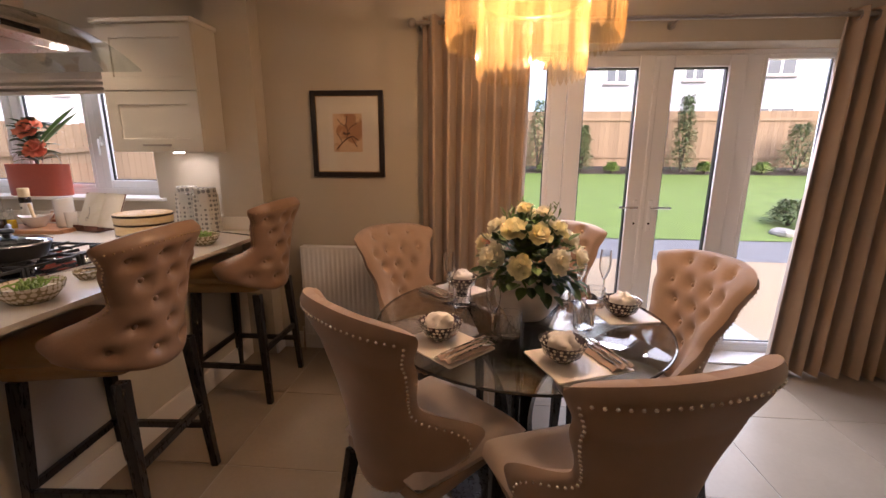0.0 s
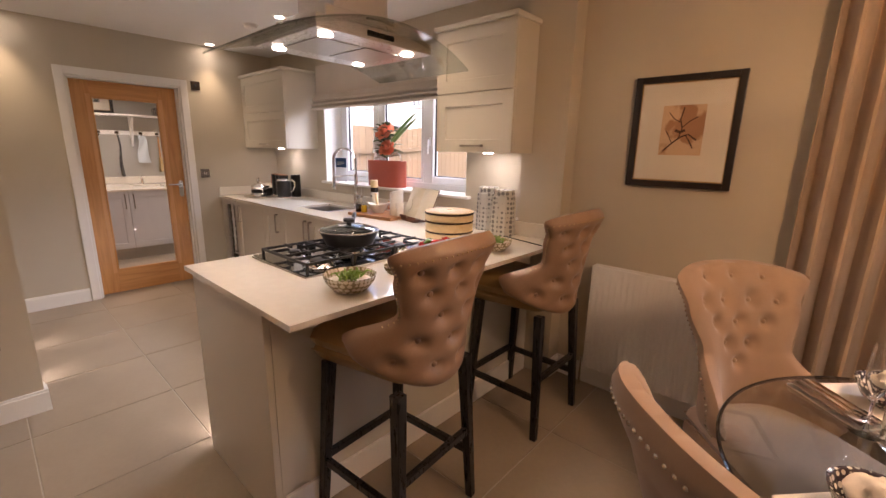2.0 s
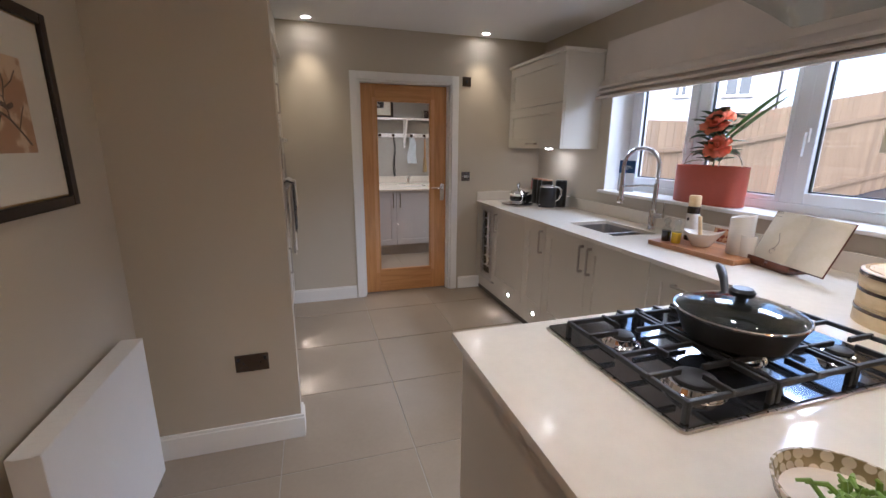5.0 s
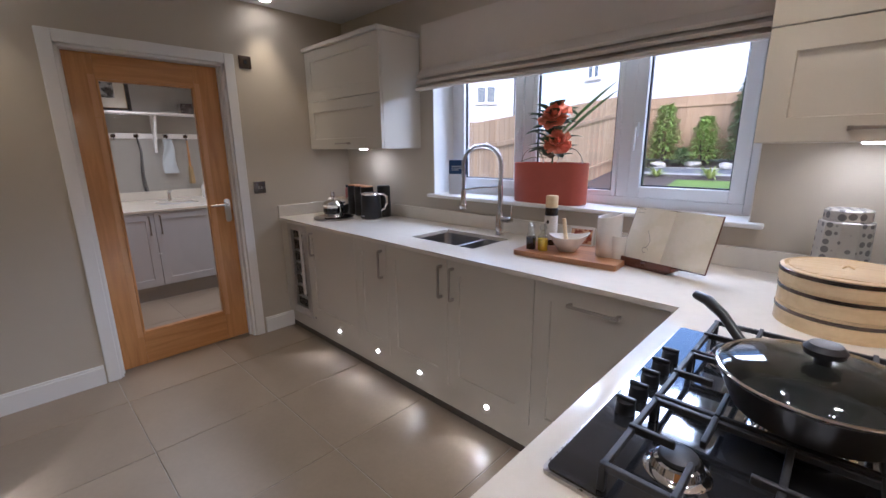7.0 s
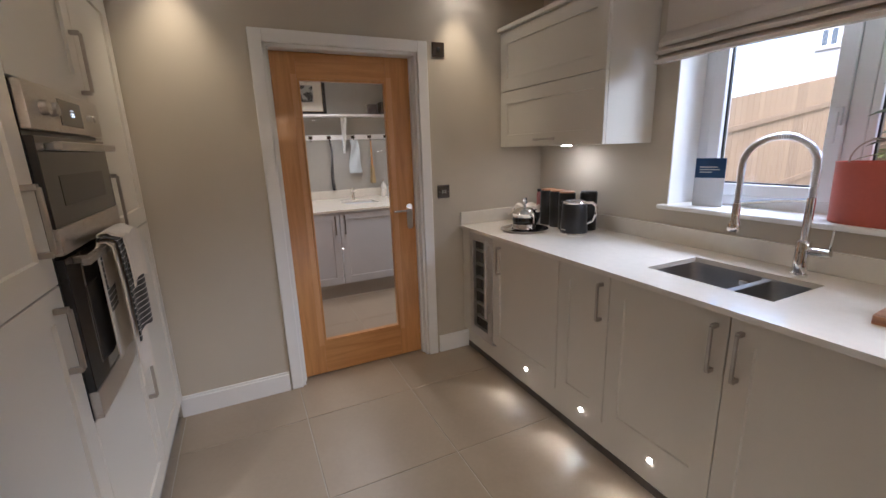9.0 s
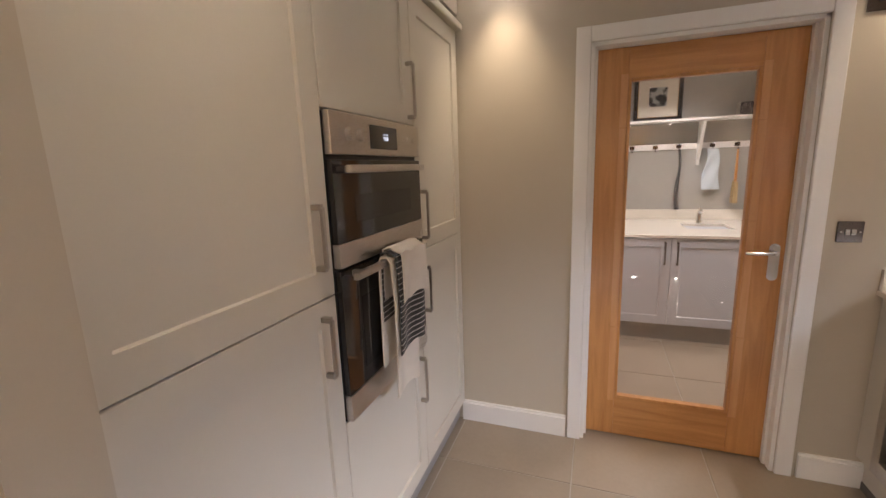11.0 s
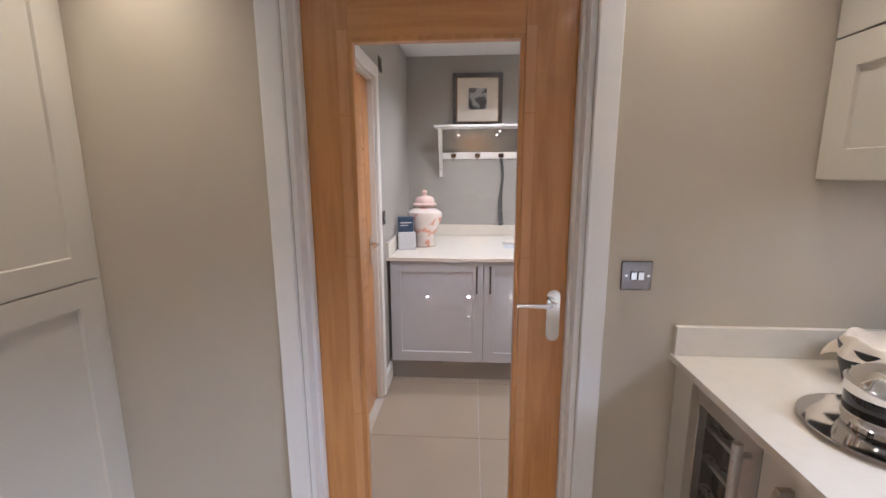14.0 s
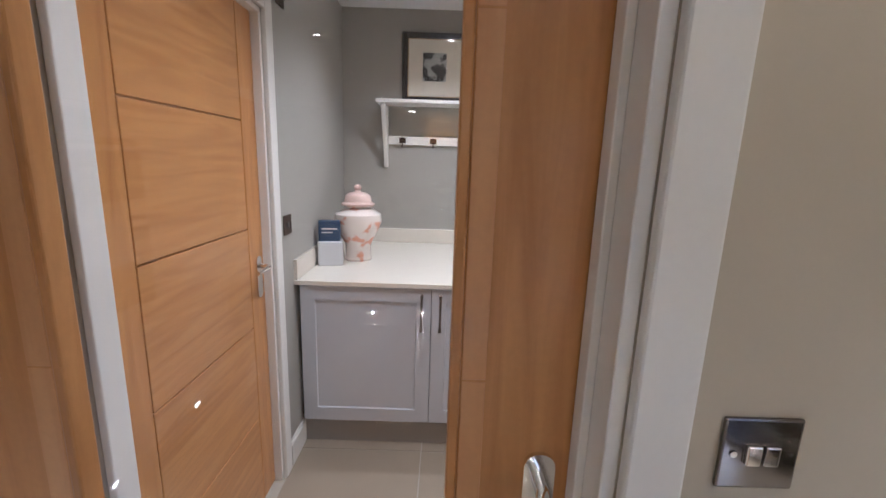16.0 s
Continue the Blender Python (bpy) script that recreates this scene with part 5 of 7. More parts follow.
def petal(name, col):
    """A soft petal that lets part of the light through."""
    m = mat(name, col, 0.6, var=0.15, scale=25)
    n, l = m.node_tree.nodes, m.node_tree.links
    tl, mx = n.new("ShaderNodeBsdfTranslucent"), n.new("ShaderNodeMixShader")
    mx.inputs[0].default_value = 0.4
    l.new(n["Principled BSDF"].inputs["Base Color"].links[0].from_socket, tl.inputs["Color"])
    l.new(n["Principled BSDF"].outputs[0], mx.inputs[1])
    l.new(tl.outputs[0], mx.inputs[2])
    l.new(mx.outputs[0], n["Material Output"].inputs["Surface"])
    return m


PETALC = petal("cream_petal", (0.87, 0.82, 0.64))
PETALY = petal("yellow_petal", (0.87, 0.8, 0.5))
PETALR = petal("coral_petal", (0.88, 0.3, 0.17))


def bouquet():
    v = thing("flower_bowl", "white ceramic bowl of cream and yellow flowers with dark leaves", "flowers", pose(TX + 0.03, TY + 0.02, TZ))
    part("vase", lathe([(0, 0), (0.075, 0), (0.085, 0.008), (0.12, 0.06), (0.128, 0.10), (0.115, 0.15), (0.098, 0.175), (0.09, 0.175), (0.106, 0.148), (0.12, 0.1), (0, 0.09)], 48), mat("white_glazed_vase", (0.6, 0.56, 0.5), 0.3, var=0.06, scale=10, coat=0.2), v, "", True)
    rng = random.Random(5)
    random.seed(7)
    dk, lt = bmesh.new(), bmesh.new()
    for k in range(440):
        a, e = rng.uniform(0, 2 * math.pi), rng.uniform(-0.45, 1.4)
        d = Vector((math.cos(a) * math.cos(e), math.sin(a) * math.cos(e), math.sin(e)))
        base = Vector((0, 0, 0.20)) + d * rng.uniform(0.06, 0.19)
        leaf(dk if rng.random() < 0.7 else lt, base, d + Vector((rng.uniform(-0.6, 0.6), rng.uniform(-0.6, 0.6), rng.uniform(-0.3, 0.3))), rng.uniform(0.038, 0.07), rng.uniform(0.03, 0.05), rng.uniform(0, 0.5))
    for k in range(30):
        a = rng.uniform(0, 2 * math.pi)
        d = Vector((math.cos(a) * 0.5, math.sin(a) * 0.5, 1)).normalized()
        top = Vector((0, 0, 0.2)) + d * rng.uniform(0.2, 0.29)
        tube([Vector((0, 0, 0.2)), Vector((0, 0, 0.2)) + d * 0.12, top], 0.0018, 4, lt)
        for q in range(9):
            t = 0.5 + 0.5 * q / 9
            b = Vector((0, 0, 0.2)).lerp(top, t)
            leaf(lt, b, (rng.uniform(-1, 1), rng.uniform(-1, 1), 0.9), 0.03, 0.008, 0)
    part("dark_foliage", dk, LEAFD, v, "", False)
    part("light_foliage", lt, LEAFY, v, "")
    for a, e, r, rad, m in ((215, 0.35, 0.17, 0.062, PETALC), (255, 0.25, 0.18, 0.045, PETALY), (300, 0.35, 0.17, 0.05, PETALC), (340, 0.3, 0.18, 0.055, PETALC), (235, 0.95, 0.19, 0.055, PETALY), (280, 0.9, 0.18, 0.05, PETALY),
                            (200, 0.9, 0.20, 0.045, PETALC), (20, 0.5, 0.18, 0.055, PETALC), (70, 0.5, 0.18, 0.055, PETALY), (130, 0.5, 0.18, 0.055, PETALC), (320, 0.95, 0.19, 0.045, PETALY), (170, 0.45, 0.18, 0.05, PETALY), (90, 1.1, 0.2, 0.05, PETALC), (245, 1.3, 0.23, 0.035, PETALY), (300, 1.25, 0.22, 0.035, PETALC)):
        ra = radians(a)
        d = Vector((math.cos(ra) * math.cos(e), math.sin(ra) * math.cos(e), math.sin(e)))
        bm = bmesh.new()
        blossom(bm, Vector((0, 0, 0.20)) + d * r * 1.08, d, rad, 13, 5)
        part("flower_head", bm, m, v, "")
    red = bmesh.new()
    for k in range(14):
        leaf(red, (-0.1 - 0.004 * k, -0.04, 0.27 + 0.003 * k), (-1, rng.uniform(-0.5, 0.5), rng.uniform(-0.2, 0.6)), 0.045, 0.007, 0)
    part("coral_sprig", red, PETALR, v)
    for x, y, z in ((0.06, -0.1, 0.36), (0.1, -0.06, 0.34), (-0.02, -0.13, 0.38), (0.03, -0.17, 0.3)):
        part("seed_pod", ball((x, y, z), 0.014, None, 10, 8), LEAFD, v, "", True)


bouquet()


def chandelier():
    c = thing("chandelier", "two-tier round chandelier of hanging glass prisms, lit", "chandelier", pose(0.17, 1.67, 0))
    gold = mat("polished_gold_ring", (0.75, 0.52, 0.25), 0.2, metal=1, var=0.05)
    crystal = bpy.data.materials.new("warm_lit_prism_glass")
    crystal.use_nodes = True
    n, l = crystal.node_tree.nodes, crystal.node_tree.links
    n.remove(n["Principled BSDF"])
    tr, gl, tl = n.new("ShaderNodeBsdfTransparent"), n.new("ShaderNodeBsdfGlossy"), n.new("ShaderNodeBsdfTranslucent")
    fr, m1, m2 = gloss_edge(crystal, 1.55), n.new("ShaderNodeMixShader"), n.new("ShaderNodeMixShader")
    tr.inputs["Color"].default_value = (1, 0.96, 0.88, 1)
    tl.inputs["Color"].default_value = (0.8, 0.56, 0.25, 1)
    gl.inputs["Roughness"].default_value = 0.08
    oi, mr = n.new("ShaderNodeObjectInfo"), n.new("ShaderNodeMapRange")
    mr.inputs["To Min"].default_value, mr.inputs["To Max"].default_value = 0.03, 0.13
    l.new(oi.outputs["Random"], mr.inputs["Value"])
    l.new(mr.outputs["Result"], m1.inputs[0])
    l.new(tr.outputs[0], m1.inputs[1])
    l.new(tl.outputs[0], m1.inputs[2])
    l.new(fr, m2.inputs[0])
    l.new(m1.outputs[0], m2.inputs[1])
    l.new(gl.outputs[0], m2.inputs[2])
    l.new(m2.outputs[0], n["Material Output"].inputs["Surface"])

    def prism(L):
        bm = bmesh.new()
        prof = [(0.0125, 0), (0.0145, -0.02), (0.0145, -L + 0.034), (0.011, -L + 0.016), (0.0, -L)]
        rings = []
        for w, z in prof:
            rings.append([bm.verts.new((w * sx, 0.55 * w * sy, z)) for sx, sy in ((1, 0), (0.45, 1), (-0.45, 1), (-1, 0), (-0.45, -1), (0.45, -1))] if w else [bm.verts.new((0, 0, z))])
        for a, b in zip(rings, rings[1:]):
            for k in range(6):
                if len(b) == 1:
                    bm.faces.new((a[k], a[(k + 1) % 6], b[0]))
                else:
                    bm.faces.new((a[k], a[(k + 1) % 6], b[(k + 1) % 6], b[k]))
        bm.faces.new(rings[0])
        me = bpy.data.meshes.new("prism")
        bm.to_mesh(me)
        bm.free()
        me.materials.append(crystal)
        return me
    for r, ztop, L, n in ((0.295, 2.03, 0.25, 60), (0.185, 1.93, 0.255, 40)):
        me = prism(L)
        part("ring", tube([(r * math.cos(2 * math.pi * k / 64), r * math.sin(2 * math.pi * k / 64), ztop) for k in range(64)], 0.008, 8, closed=True), gold, c, "polished gold ring", True)
        for k in range(n):
            a = 2 * math.pi * k / n
            o = new("prism", me)
            o.parent = c
            o.matrix_basis = Matrix.Translation((r * math.cos(a), r * math.sin(a), ztop)) @ Euler((0, 0, a + math.pi / 2)).to_matrix().to_4x4()
    bm = bmesh.new()
    for k in range(6):
        a = math.pi * k / 3
        tube([(0, 0, 2.06), (0.295 * math.cos(a), 0.295 * math.sin(a), 2.03)], 0.005, 6, bm)
        tube([(0.02 * math.cos(a), 0.02 * math.sin(a), 2.06), (0.185 * math.cos(a), 0.185 * math.sin(a), 1.93)], 0.004, 6, bm)
    part("spokes", bm, gold, c, "", True)
    part("stem", tube([(0, 0, 2.05), (0, 0, 2.39)], 0.008, 8), gold, c, "", True)
    part("canopy", lathe([(0, 2.39), (0.06, 2.39), (0.065, 2.40), (0.065, H), (0, H)], 32), gold, c, "", True)
    for k in range(6):
        a = math.pi * k / 3 + 0.3
        r = 0.11 if k % 2 else 0.07
        p = part("bulb", ball((r * math.cos(a), r * math.sin(a), 2.0), 0.012, None, 12, 8, (1, 1, 1.6)), mat("lit_candle_bulb", (1, 1, 1), emit=(1, 0.7, 0.36), power=0.7), c, "lit candle bulb", True)
        lamp("chandelier_lamp", "POINT", 1.05, (1.0, 0.68, 0.39), pose(0.17 + 0.03 * math.cos(a), 1.67 + 0.03 * math.sin(a), 1.985 if k % 2 else 1.80), 0.004)


chandelier()


def curtain(x0, x1, label, seed, flare=0.0):
    c = thing("curtain", label, "curtain", group="garden door curtains")
    rng = random.Random(seed)
    n = max(4, int((x1 - x0) / 0.085))
    ph = [rng.uniform(-0.5, 0.5) for _ in range(n + 2)]
    zt, zb = 2.225, 0.012

    def f(u, v):
        k = u * n
        i = int(min(k, n - 1))
        p = ph[i] + (ph[i + 1] - ph[i]) * (k - i)
        amp = 0.06 * (0.75 + 0.35 * v) * (1 + 0.2 * p)
        x = x0 + (x1 - x0) * u + flare * v * (1 - u) + 0.012 * v * math.sin(k * 1.7 + p)
        y = W - 0.10 + amp * math.sin(2 * math.pi * k + 0.9 * p * v) + 0.012 * v * math.sin(k * 0.9)
        return (x, y, zt + (zb - zt) * v)
    part("cloth", sheet(f, n * 14, 24, thick=0.004), CURT, c, "", True)
    for k in range(n):
        x = x0 + (x1 - x0) * (k + 0.5) / n
        part("eyelet", tube([(x, W - 0.10 + 0.024 * math.cos(a), 2.185 + 0.024 * math.sin(a)) for a in [2 * math.pi * q / 16 for q in range(16)]], 0.005, 6, closed=True), NICKEL, c, "", True)


curtain(-0.36, 0.29, "taupe eyelet curtain drawn open beside the garden doors", 3)
curtain(2.03, 2.69, "taupe eyelet curtain drawn open at the room corner", 4, -0.09)
cr = thing("curtain_rail", "brushed nickel curtain pole with round finials", "curtain pole")
part("pole", rod((-0.40, W - 0.10, 2.19), (2.70, W - 0.10, 2.19), 0.0125, n=16), NICKEL, cr, "", True)
for x in (-0.425, 2.71):
    part("finial", ball((x, W - 0.10, 2.19), 0.03, None, 16, 12), NICKEL, cr, "", True)
for x in (-0.385, 1.12, 2.66):
    part("bracket", rod((x, W, 2.175), (x, W - 0.095, 2.182), 0.008, bm=rod((x, W, 2.175), (x, W - 0.008, 2.175), 0.025, n=16)), NICKEL, cr, "", True)


def radiator(name, x0, x1, z0, z1, yw, s, label):
    """A panel radiator on a wall that runs along x; s is the way into the room."""
    r = thing(name, label, "radiator")
    m = mat("white_radiator_enamel", (0.75, 0.73, 0.7), 0.3, var=0.02)
    y0, y1 = yw + s * 0.035, yw + s * 0.10
    part("rear_panel", box(x0, yw + s * 0.03, z0, x1, yw + s * 0.042, z1 - 0.01, 0.004), m, r)

    def f(u, v):
        k = (u * (x1 - x0)) / 0.0335
        q = abs((k % 1) - 0.5) * 2
        rib = 0 if s > 0 else 0.0032 * max(0, min(1, (q - 0.35) * 4)) if 0.04 < v < 0.96 else 0
        return (x0 + (x1 - x0) * u, y1 - s * rib, z0 + (z1 - z0) * v)
    bm = sheet(f, int((x1 - x0) / 0.0335) * 8, 16, thick=0.002)
    part("front_panel", bm, m, r, "", True)
    g = bmesh.new()
    box(x0, yw + s * 0.03, z1, x1, y1 + s * 0.001, z1 + 0.004, bm=g)
    for k in range(int((x1 - x0) / 0.03)):
        box(x0 + 0.02 + 0.03 * k, yw + s * 0.045, z1 + 0.004, x0 + 0.038 + 0.03 * k, y1 - s * 0.01, z1 + 0.0045, bm=g)
    part("top_grille", g, m, r)
    for x in (x0, x1):
        part("side_cover", box(x - 0.002, yw + s * 0.03, z0, x + 0.002, y1 + s * 0.001, z1 + 0.004), m, r)
    v = part("valve", rod((x1 + 0.03, yw + s * 0.06, z0 + 0.03), (x1 + 0.03, yw + s * 0.06, z0 + 0.12), 0.018, n=16, bm=rod((x1, yw + s * 0.06, z0 + 0.03), (x1 + 0.03, yw + s * 0.06, z0 + 0.03), 0.012)), UPVC, r, "white thermostat valve", True)
    part("pipe", rod((x1 + 0.03, yw + s * 0.06, 0), (x1 + 0.03, yw + s * 0.06, z0 + 0.04), 0.0075), CHROME, v, "", True)
    part("pipe", rod((x0 - 0.03, yw + s * 0.06, 0), (x0 - 0.03, yw + s * 0.06, z0 + 0.04), 0.0075, bm=rod((x0, yw + s * 0.06, z0 + 0.03), (x0 - 0.03, yw + s * 0.06, z0 + 0.03), 0.01)), CHROME, r, "", True)


radiator("radiator", -1.22, -0.42, 0.155, 0.79, W, -1, "white ribbed panel radiator under the framed print")
radiator("radiator", -3.04, -2.38, 0.10, 0.70, S, 1, "white flat-fronted panel radiator on the hall wall")


def picture(name, x0, x1, z0, z1, y, s, label, art, axis="x", fw=0.032, matw=0.13):
    """A framed print flat on a wall; s is the way into the room."""
    p = thing(name, label, "picture")

    def put(nm, u0, w0, u1, w1, d0, d1, m, bev=0.002, lab=""):
        lo, hi = sorted((y + s * d0, y + s * d1))
        part(nm, box(u0, lo, w0, u1, hi, w1, bev) if axis == "x" else box(lo, u0, w0, hi, u1, w1, bev), m, p, lab)
    fm = mat("black_picture_frame", (0.018, 0.013, 0.011), 0.3, var=0.2)
    gm = mat("gold_slip", (0.5, 0.33, 0.13), 0.35, metal=0.8, var=0.1)
    put("frame_side", x0, z0, x0 + fw, z1, 0, 0.026, fm)
    put("frame_side", x1 - fw, z0, x1, z1, 0, 0.026, fm)
    put("frame_side", x0 + fw, z0, x1 - fw, z0 + fw, 0, 0.0255, fm)
    put("frame_side", x0 + fw, z1 - fw, x1 - fw, z1, 0, 0.0255, fm)
    a, b, c, d = x0 + fw, x1 - fw, z0 + fw, z1 - fw
    put("gold_slip", a, c, b, d, 0.002, 0.013, gm, 0)
    put("mount", a + 0.006, c + 0.006, b - 0.006, d - 0.006, 0.003, 0.015, mat("cream_mount", (0.74, 0.68, 0.57), 0.8, var=0.03), 0, "cream card mount")
    w, h = b - a, d - c
    k = matw
    put("print", a + w * k * 2, c + h * k * 2, b - w * k * 2, d - h * k * 1.7, 0.004, 0.0155, art, 0, "small printed picture")
    if art.name.startswith("sepia"):
        pw, ph, px, pz = w * (1 - 4 * k), h * (1 - 3.7 * k), a + w * k * 2, c + h * k * 2
        for pts, r in ((((0.1, 0.08), (0.3, 0.24), (0.48, 0.36), (0.66, 0.42), (0.86, 0.3)), 0.0042), (((0.45, 0.34), (0.5, 0.55), (0.44, 0.72), (0.5, 0.95)), 0.0034), (((0.5, 0.55), (0.66, 0.68), (0.84, 0.76)), 0.0026),
                       (((0.44, 0.66), (0.28, 0.74), (0.16, 0.86)), 0.0024), (((0.3, 0.24), (0.2, 0.4), (0.12, 0.5)), 0.0024), (((0.6, 0.4), (0.72, 0.26), (0.8, 0.14)), 0.003), (((0.34, 0.5), (0.46, 0.46), (0.58, 0.5)), 0.0075)):
            line = tube([(px + pw * u, y + s * 0.0156, pz + ph * v) for u, v in pts], r, 5)
            for v in line.verts:
                v.co.y = y + s * 0.0156 + (v.co.y - y - s * 0.0156) * 0.12
            part("ink_stroke", line, INK, p)
    put("glazing", a + 0.001, c + 0.001, b - 0.001, d - 0.001, 0.018, 0.019, GLASS, 0)
    return p


SEPIA = two_tone("sepia_wash_print", (0.42, 0.22, 0.11), (0.66, 0.46, 0.28), 11, 0.5, 0.7, "NOISE", 0)
INK = mat("dark_sepia_ink", (0.07, 0.03, 0.02), 0.7, var=0.25, scale=40)
GREYP = two_tone("grey_photograph", (0.02, 0.02, 0.02), (0.4, 0.4, 0.38), 14, 0.5, 0.5, "NOISE", 0)
picture("framed_print", -1.118, -0.63, 1.268, 1.822, W, -1, "black framed sepia print in a cream mount", SEPIA, matw=0.135)
picture("framed_print", -2.96, -2.45, 1.24, 1.81, S, 1, "black framed print in a cream mount on the hall wall", SEPIA, matw=0.135)

# ---------------- garden ----------------
LAWN = mat("lawn_grass", (0.115, 0.18, 0.03), 0.9, var=0.22, scale=3, fine=60, bump=0.5)
GRAVEL = mat("buff_gravel", (0.33, 0.25, 0.155), 0.9, var=0.3, scale=60, fine=120, bump=0.8)
SLATE = mat("blue_slate_chips", (0.12, 0.125, 0.13), 0.7, var=0.4, scale=45, fine=90, bump=0.9)
SLAB = mat("grey_paving", (0.34, 0.33, 0.3), 0.85, var=0.1, scale=5, fine=60, bump=0.2)
FENCE = mat("larch_fence_board", (0.27, 0.185, 0.108), 0.8, var=0.18, scale=5, stretch=(8, 8, 0.6), rand=0.14)
SOIL = mat("dark_soil", (0.06, 0.045, 0.035), 0.95, var=0.3, scale=12, fine=70, bump=0.8)
RENDERW = mat("white_render", (0.5, 0.52, 0.55), 0.9, var=0.03, scale=2, fine=100)
ROOF = mat("grey_roof_tile", (0.12, 0.13, 0.15), 0.8, var=0.15, scale=9)
FARGL = mat("far_window_glass", (0.08, 0.1, 0.12), 0.1, var=0.1)


def rise(y):
    return -0.1 + max(0.0, y - 6.6) * 0.147 - max(0.0, y - 15.5) * 0.13


def ground():
    ys = [-60, 3.2, 6.6, 9, 11, 13, 15.5, 20, 40, 300]

    def g(u, v):
        k = v * (len(ys) - 1)
        i = min(int(k), len(ys) - 2)
        y = ys[i] + (ys[i + 1] - ys[i]) * (k - i)
        return (-300 + 600 * u, y, -0.4 if y < 3.3 else rise(y) - 0.015)
    solid("ground", sheet(g, 2, len(ys) - 1), SOIL, "soil and ground round the house", "ground", "structure")

    def strip(name, x0, x1, y0, y1, m, lab, lift):
        n = 16
        def f(u, v):
            y = y0 + (y1 - y0) * v
            return (x0 + (x1 - x0) * u, y, rise(y) + lift)
        solid(name, sheet(f, 2, n), m, lab, "ground", "structure")
    strip("gravel", -6.4, 9, 3.24, 6.4, GRAVEL, "buff gravel strip", 0.0)
    strip("slate_bed", -6.4, 9, 6.4, 7.4, SLATE, "blue slate chippings", 0.002)
    strip("lawn", -1.2, 14, 7.4, 13.2, LAWN, "bright mown lawn", 0.012)
    strip("lawn_side", -4.95, -1.2, 7.4, 11.75, LAWN, "bright mown lawn", 0.012)
    strip("mulch_bed", -6.7, -4.95, 7.4, 11.75, SOIL, "dark mulched bed beside the fence", 0.006)
    strip("bed_edge", -6.7, -1.2, 11.75, 12.3, SOIL, "dark mulched planting strip", 0.006)
    strip("stone_edge", -6.7, -1.2, 12.3, 12.5, SLAB, "pale stone edging of the path", 0.012)
    strip("slate_path", -6.7, -1.2, 12.5, 13.1, SLATE, "blue slate chippings round the bed", 0.004)
    strip("stone_edge_back", -6.7, -1.2, 13.1, 13.22, SLAB, "pale stone edging of the path", 0.012)


ground()
for k in range(5):
    o = solid("paving_slab", box(0.05 + 0.46 * k, 3.27, -0.1, 0.5 + 0.46 * k, 3.9, -0.06, 0.006), SLAB, "pale grey paving slab outside the doors", "paving slab", group="patio slabs")


def fence(name, p, q, label, h=1.72):
    """A close-boarded fence from p to q that follows the ground."""
    f = thing(name, label, "fence")
    p, q = Vector(p), Vector(q)
    L = (q - p).length
    n = int(L / 0.15)
    d = (q - p).normalized()
    bm = box(-0.0735, -0.009, 0, 0.0735, 0.009, h, 0.003, seg=1)
    m = bpy.data.meshes.new("board")
    bm.to_mesh(m)
    bm.free()
    m.materials.append(FENCE)
    ang = math.atan2(d.y, d.x)
    for k in range(n):
        c = p + d * (0.15 * (k + 0.5))
        o = new("board", m)
        o.parent = f
        o.matrix_basis = Matrix.Translation((c.x, c.y, rise(c.y) + 0.03)) @ Euler((0, 0, ang)).to_matrix().to_4x4()
    side = Vector((-d.y, d.x, 0))
    for z in (0.35, 1.5):
        steps = 8
        bm = bmesh.new()
        for k in range(steps):
            a, b = p + d * (L * k / steps) - side * 0.03, p + d * (L * (k + 1) / steps) - side * 0.03
            bar((a.x, a.y, rise(a.y) + z), (b.x, b.y, rise(b.y) + z), 0.04, 0.08, bm)
        part("rail", bm, FENCE, f)


fence("garden_fence", (-6.8, 14.4, 0), (16, 14.4, 0), "larch close-boarded fence behind the lawn")
fence("garden_fence", (-6.8, 3.2, 0), (-6.8, 14.4, 0), "larch close-boarded fence beside the garden", 1.93)


SHRUBG = mat("garden_conifer_green", (0.115, 0.165, 0.06), 0.6, var=0.4, scale=8)


def shrub(x, y, h, w, seed, label, m=SHRUBG, n=260):
    s = thing("shrub", label, "shrub", pose(x, y, rise(y)), "garden shrubs")
    rng = random.Random(seed)
    st = bmesh.new()
    lv = bmesh.new()
    for k in range(9):
        a = rng.uniform(0, 6.28)
        tip = Vector((math.cos(a) * w * 0.3, math.sin(a) * w * 0.3, h * rng.uniform(0.6, 0.95)))
        tube([(0, 0, 0), tip * 0.5 + Vector((0, 0, 0.05)), tip], [0.014, 0.009, 0.004], 5, st)
    for k in range(n * 4):
        t = rng.random() ** 0.8
        r = w / 2 * (1 - t * 0.75) * rng.uniform(0.35, 1.08) * (1.0 + 0.6 * noise.noise(Vector((seed, 5 * t, 2 * (k % 3)))))
        a = rng.uniform(0, 6.28)
        d = Vector((math.cos(a), math.sin(a), rng.uniform(-0.2, 0.9)))
        leaf(lv, (r * math.cos(a), r * math.sin(a), 0.06 + t * h), d, rng.uniform(0.07, 0.15), rng.uniform(0.035, 0.06), rng.uniform(0, 0.6))
    part("stems", st, SOIL, s)
    part("foliage", lv, m, s)


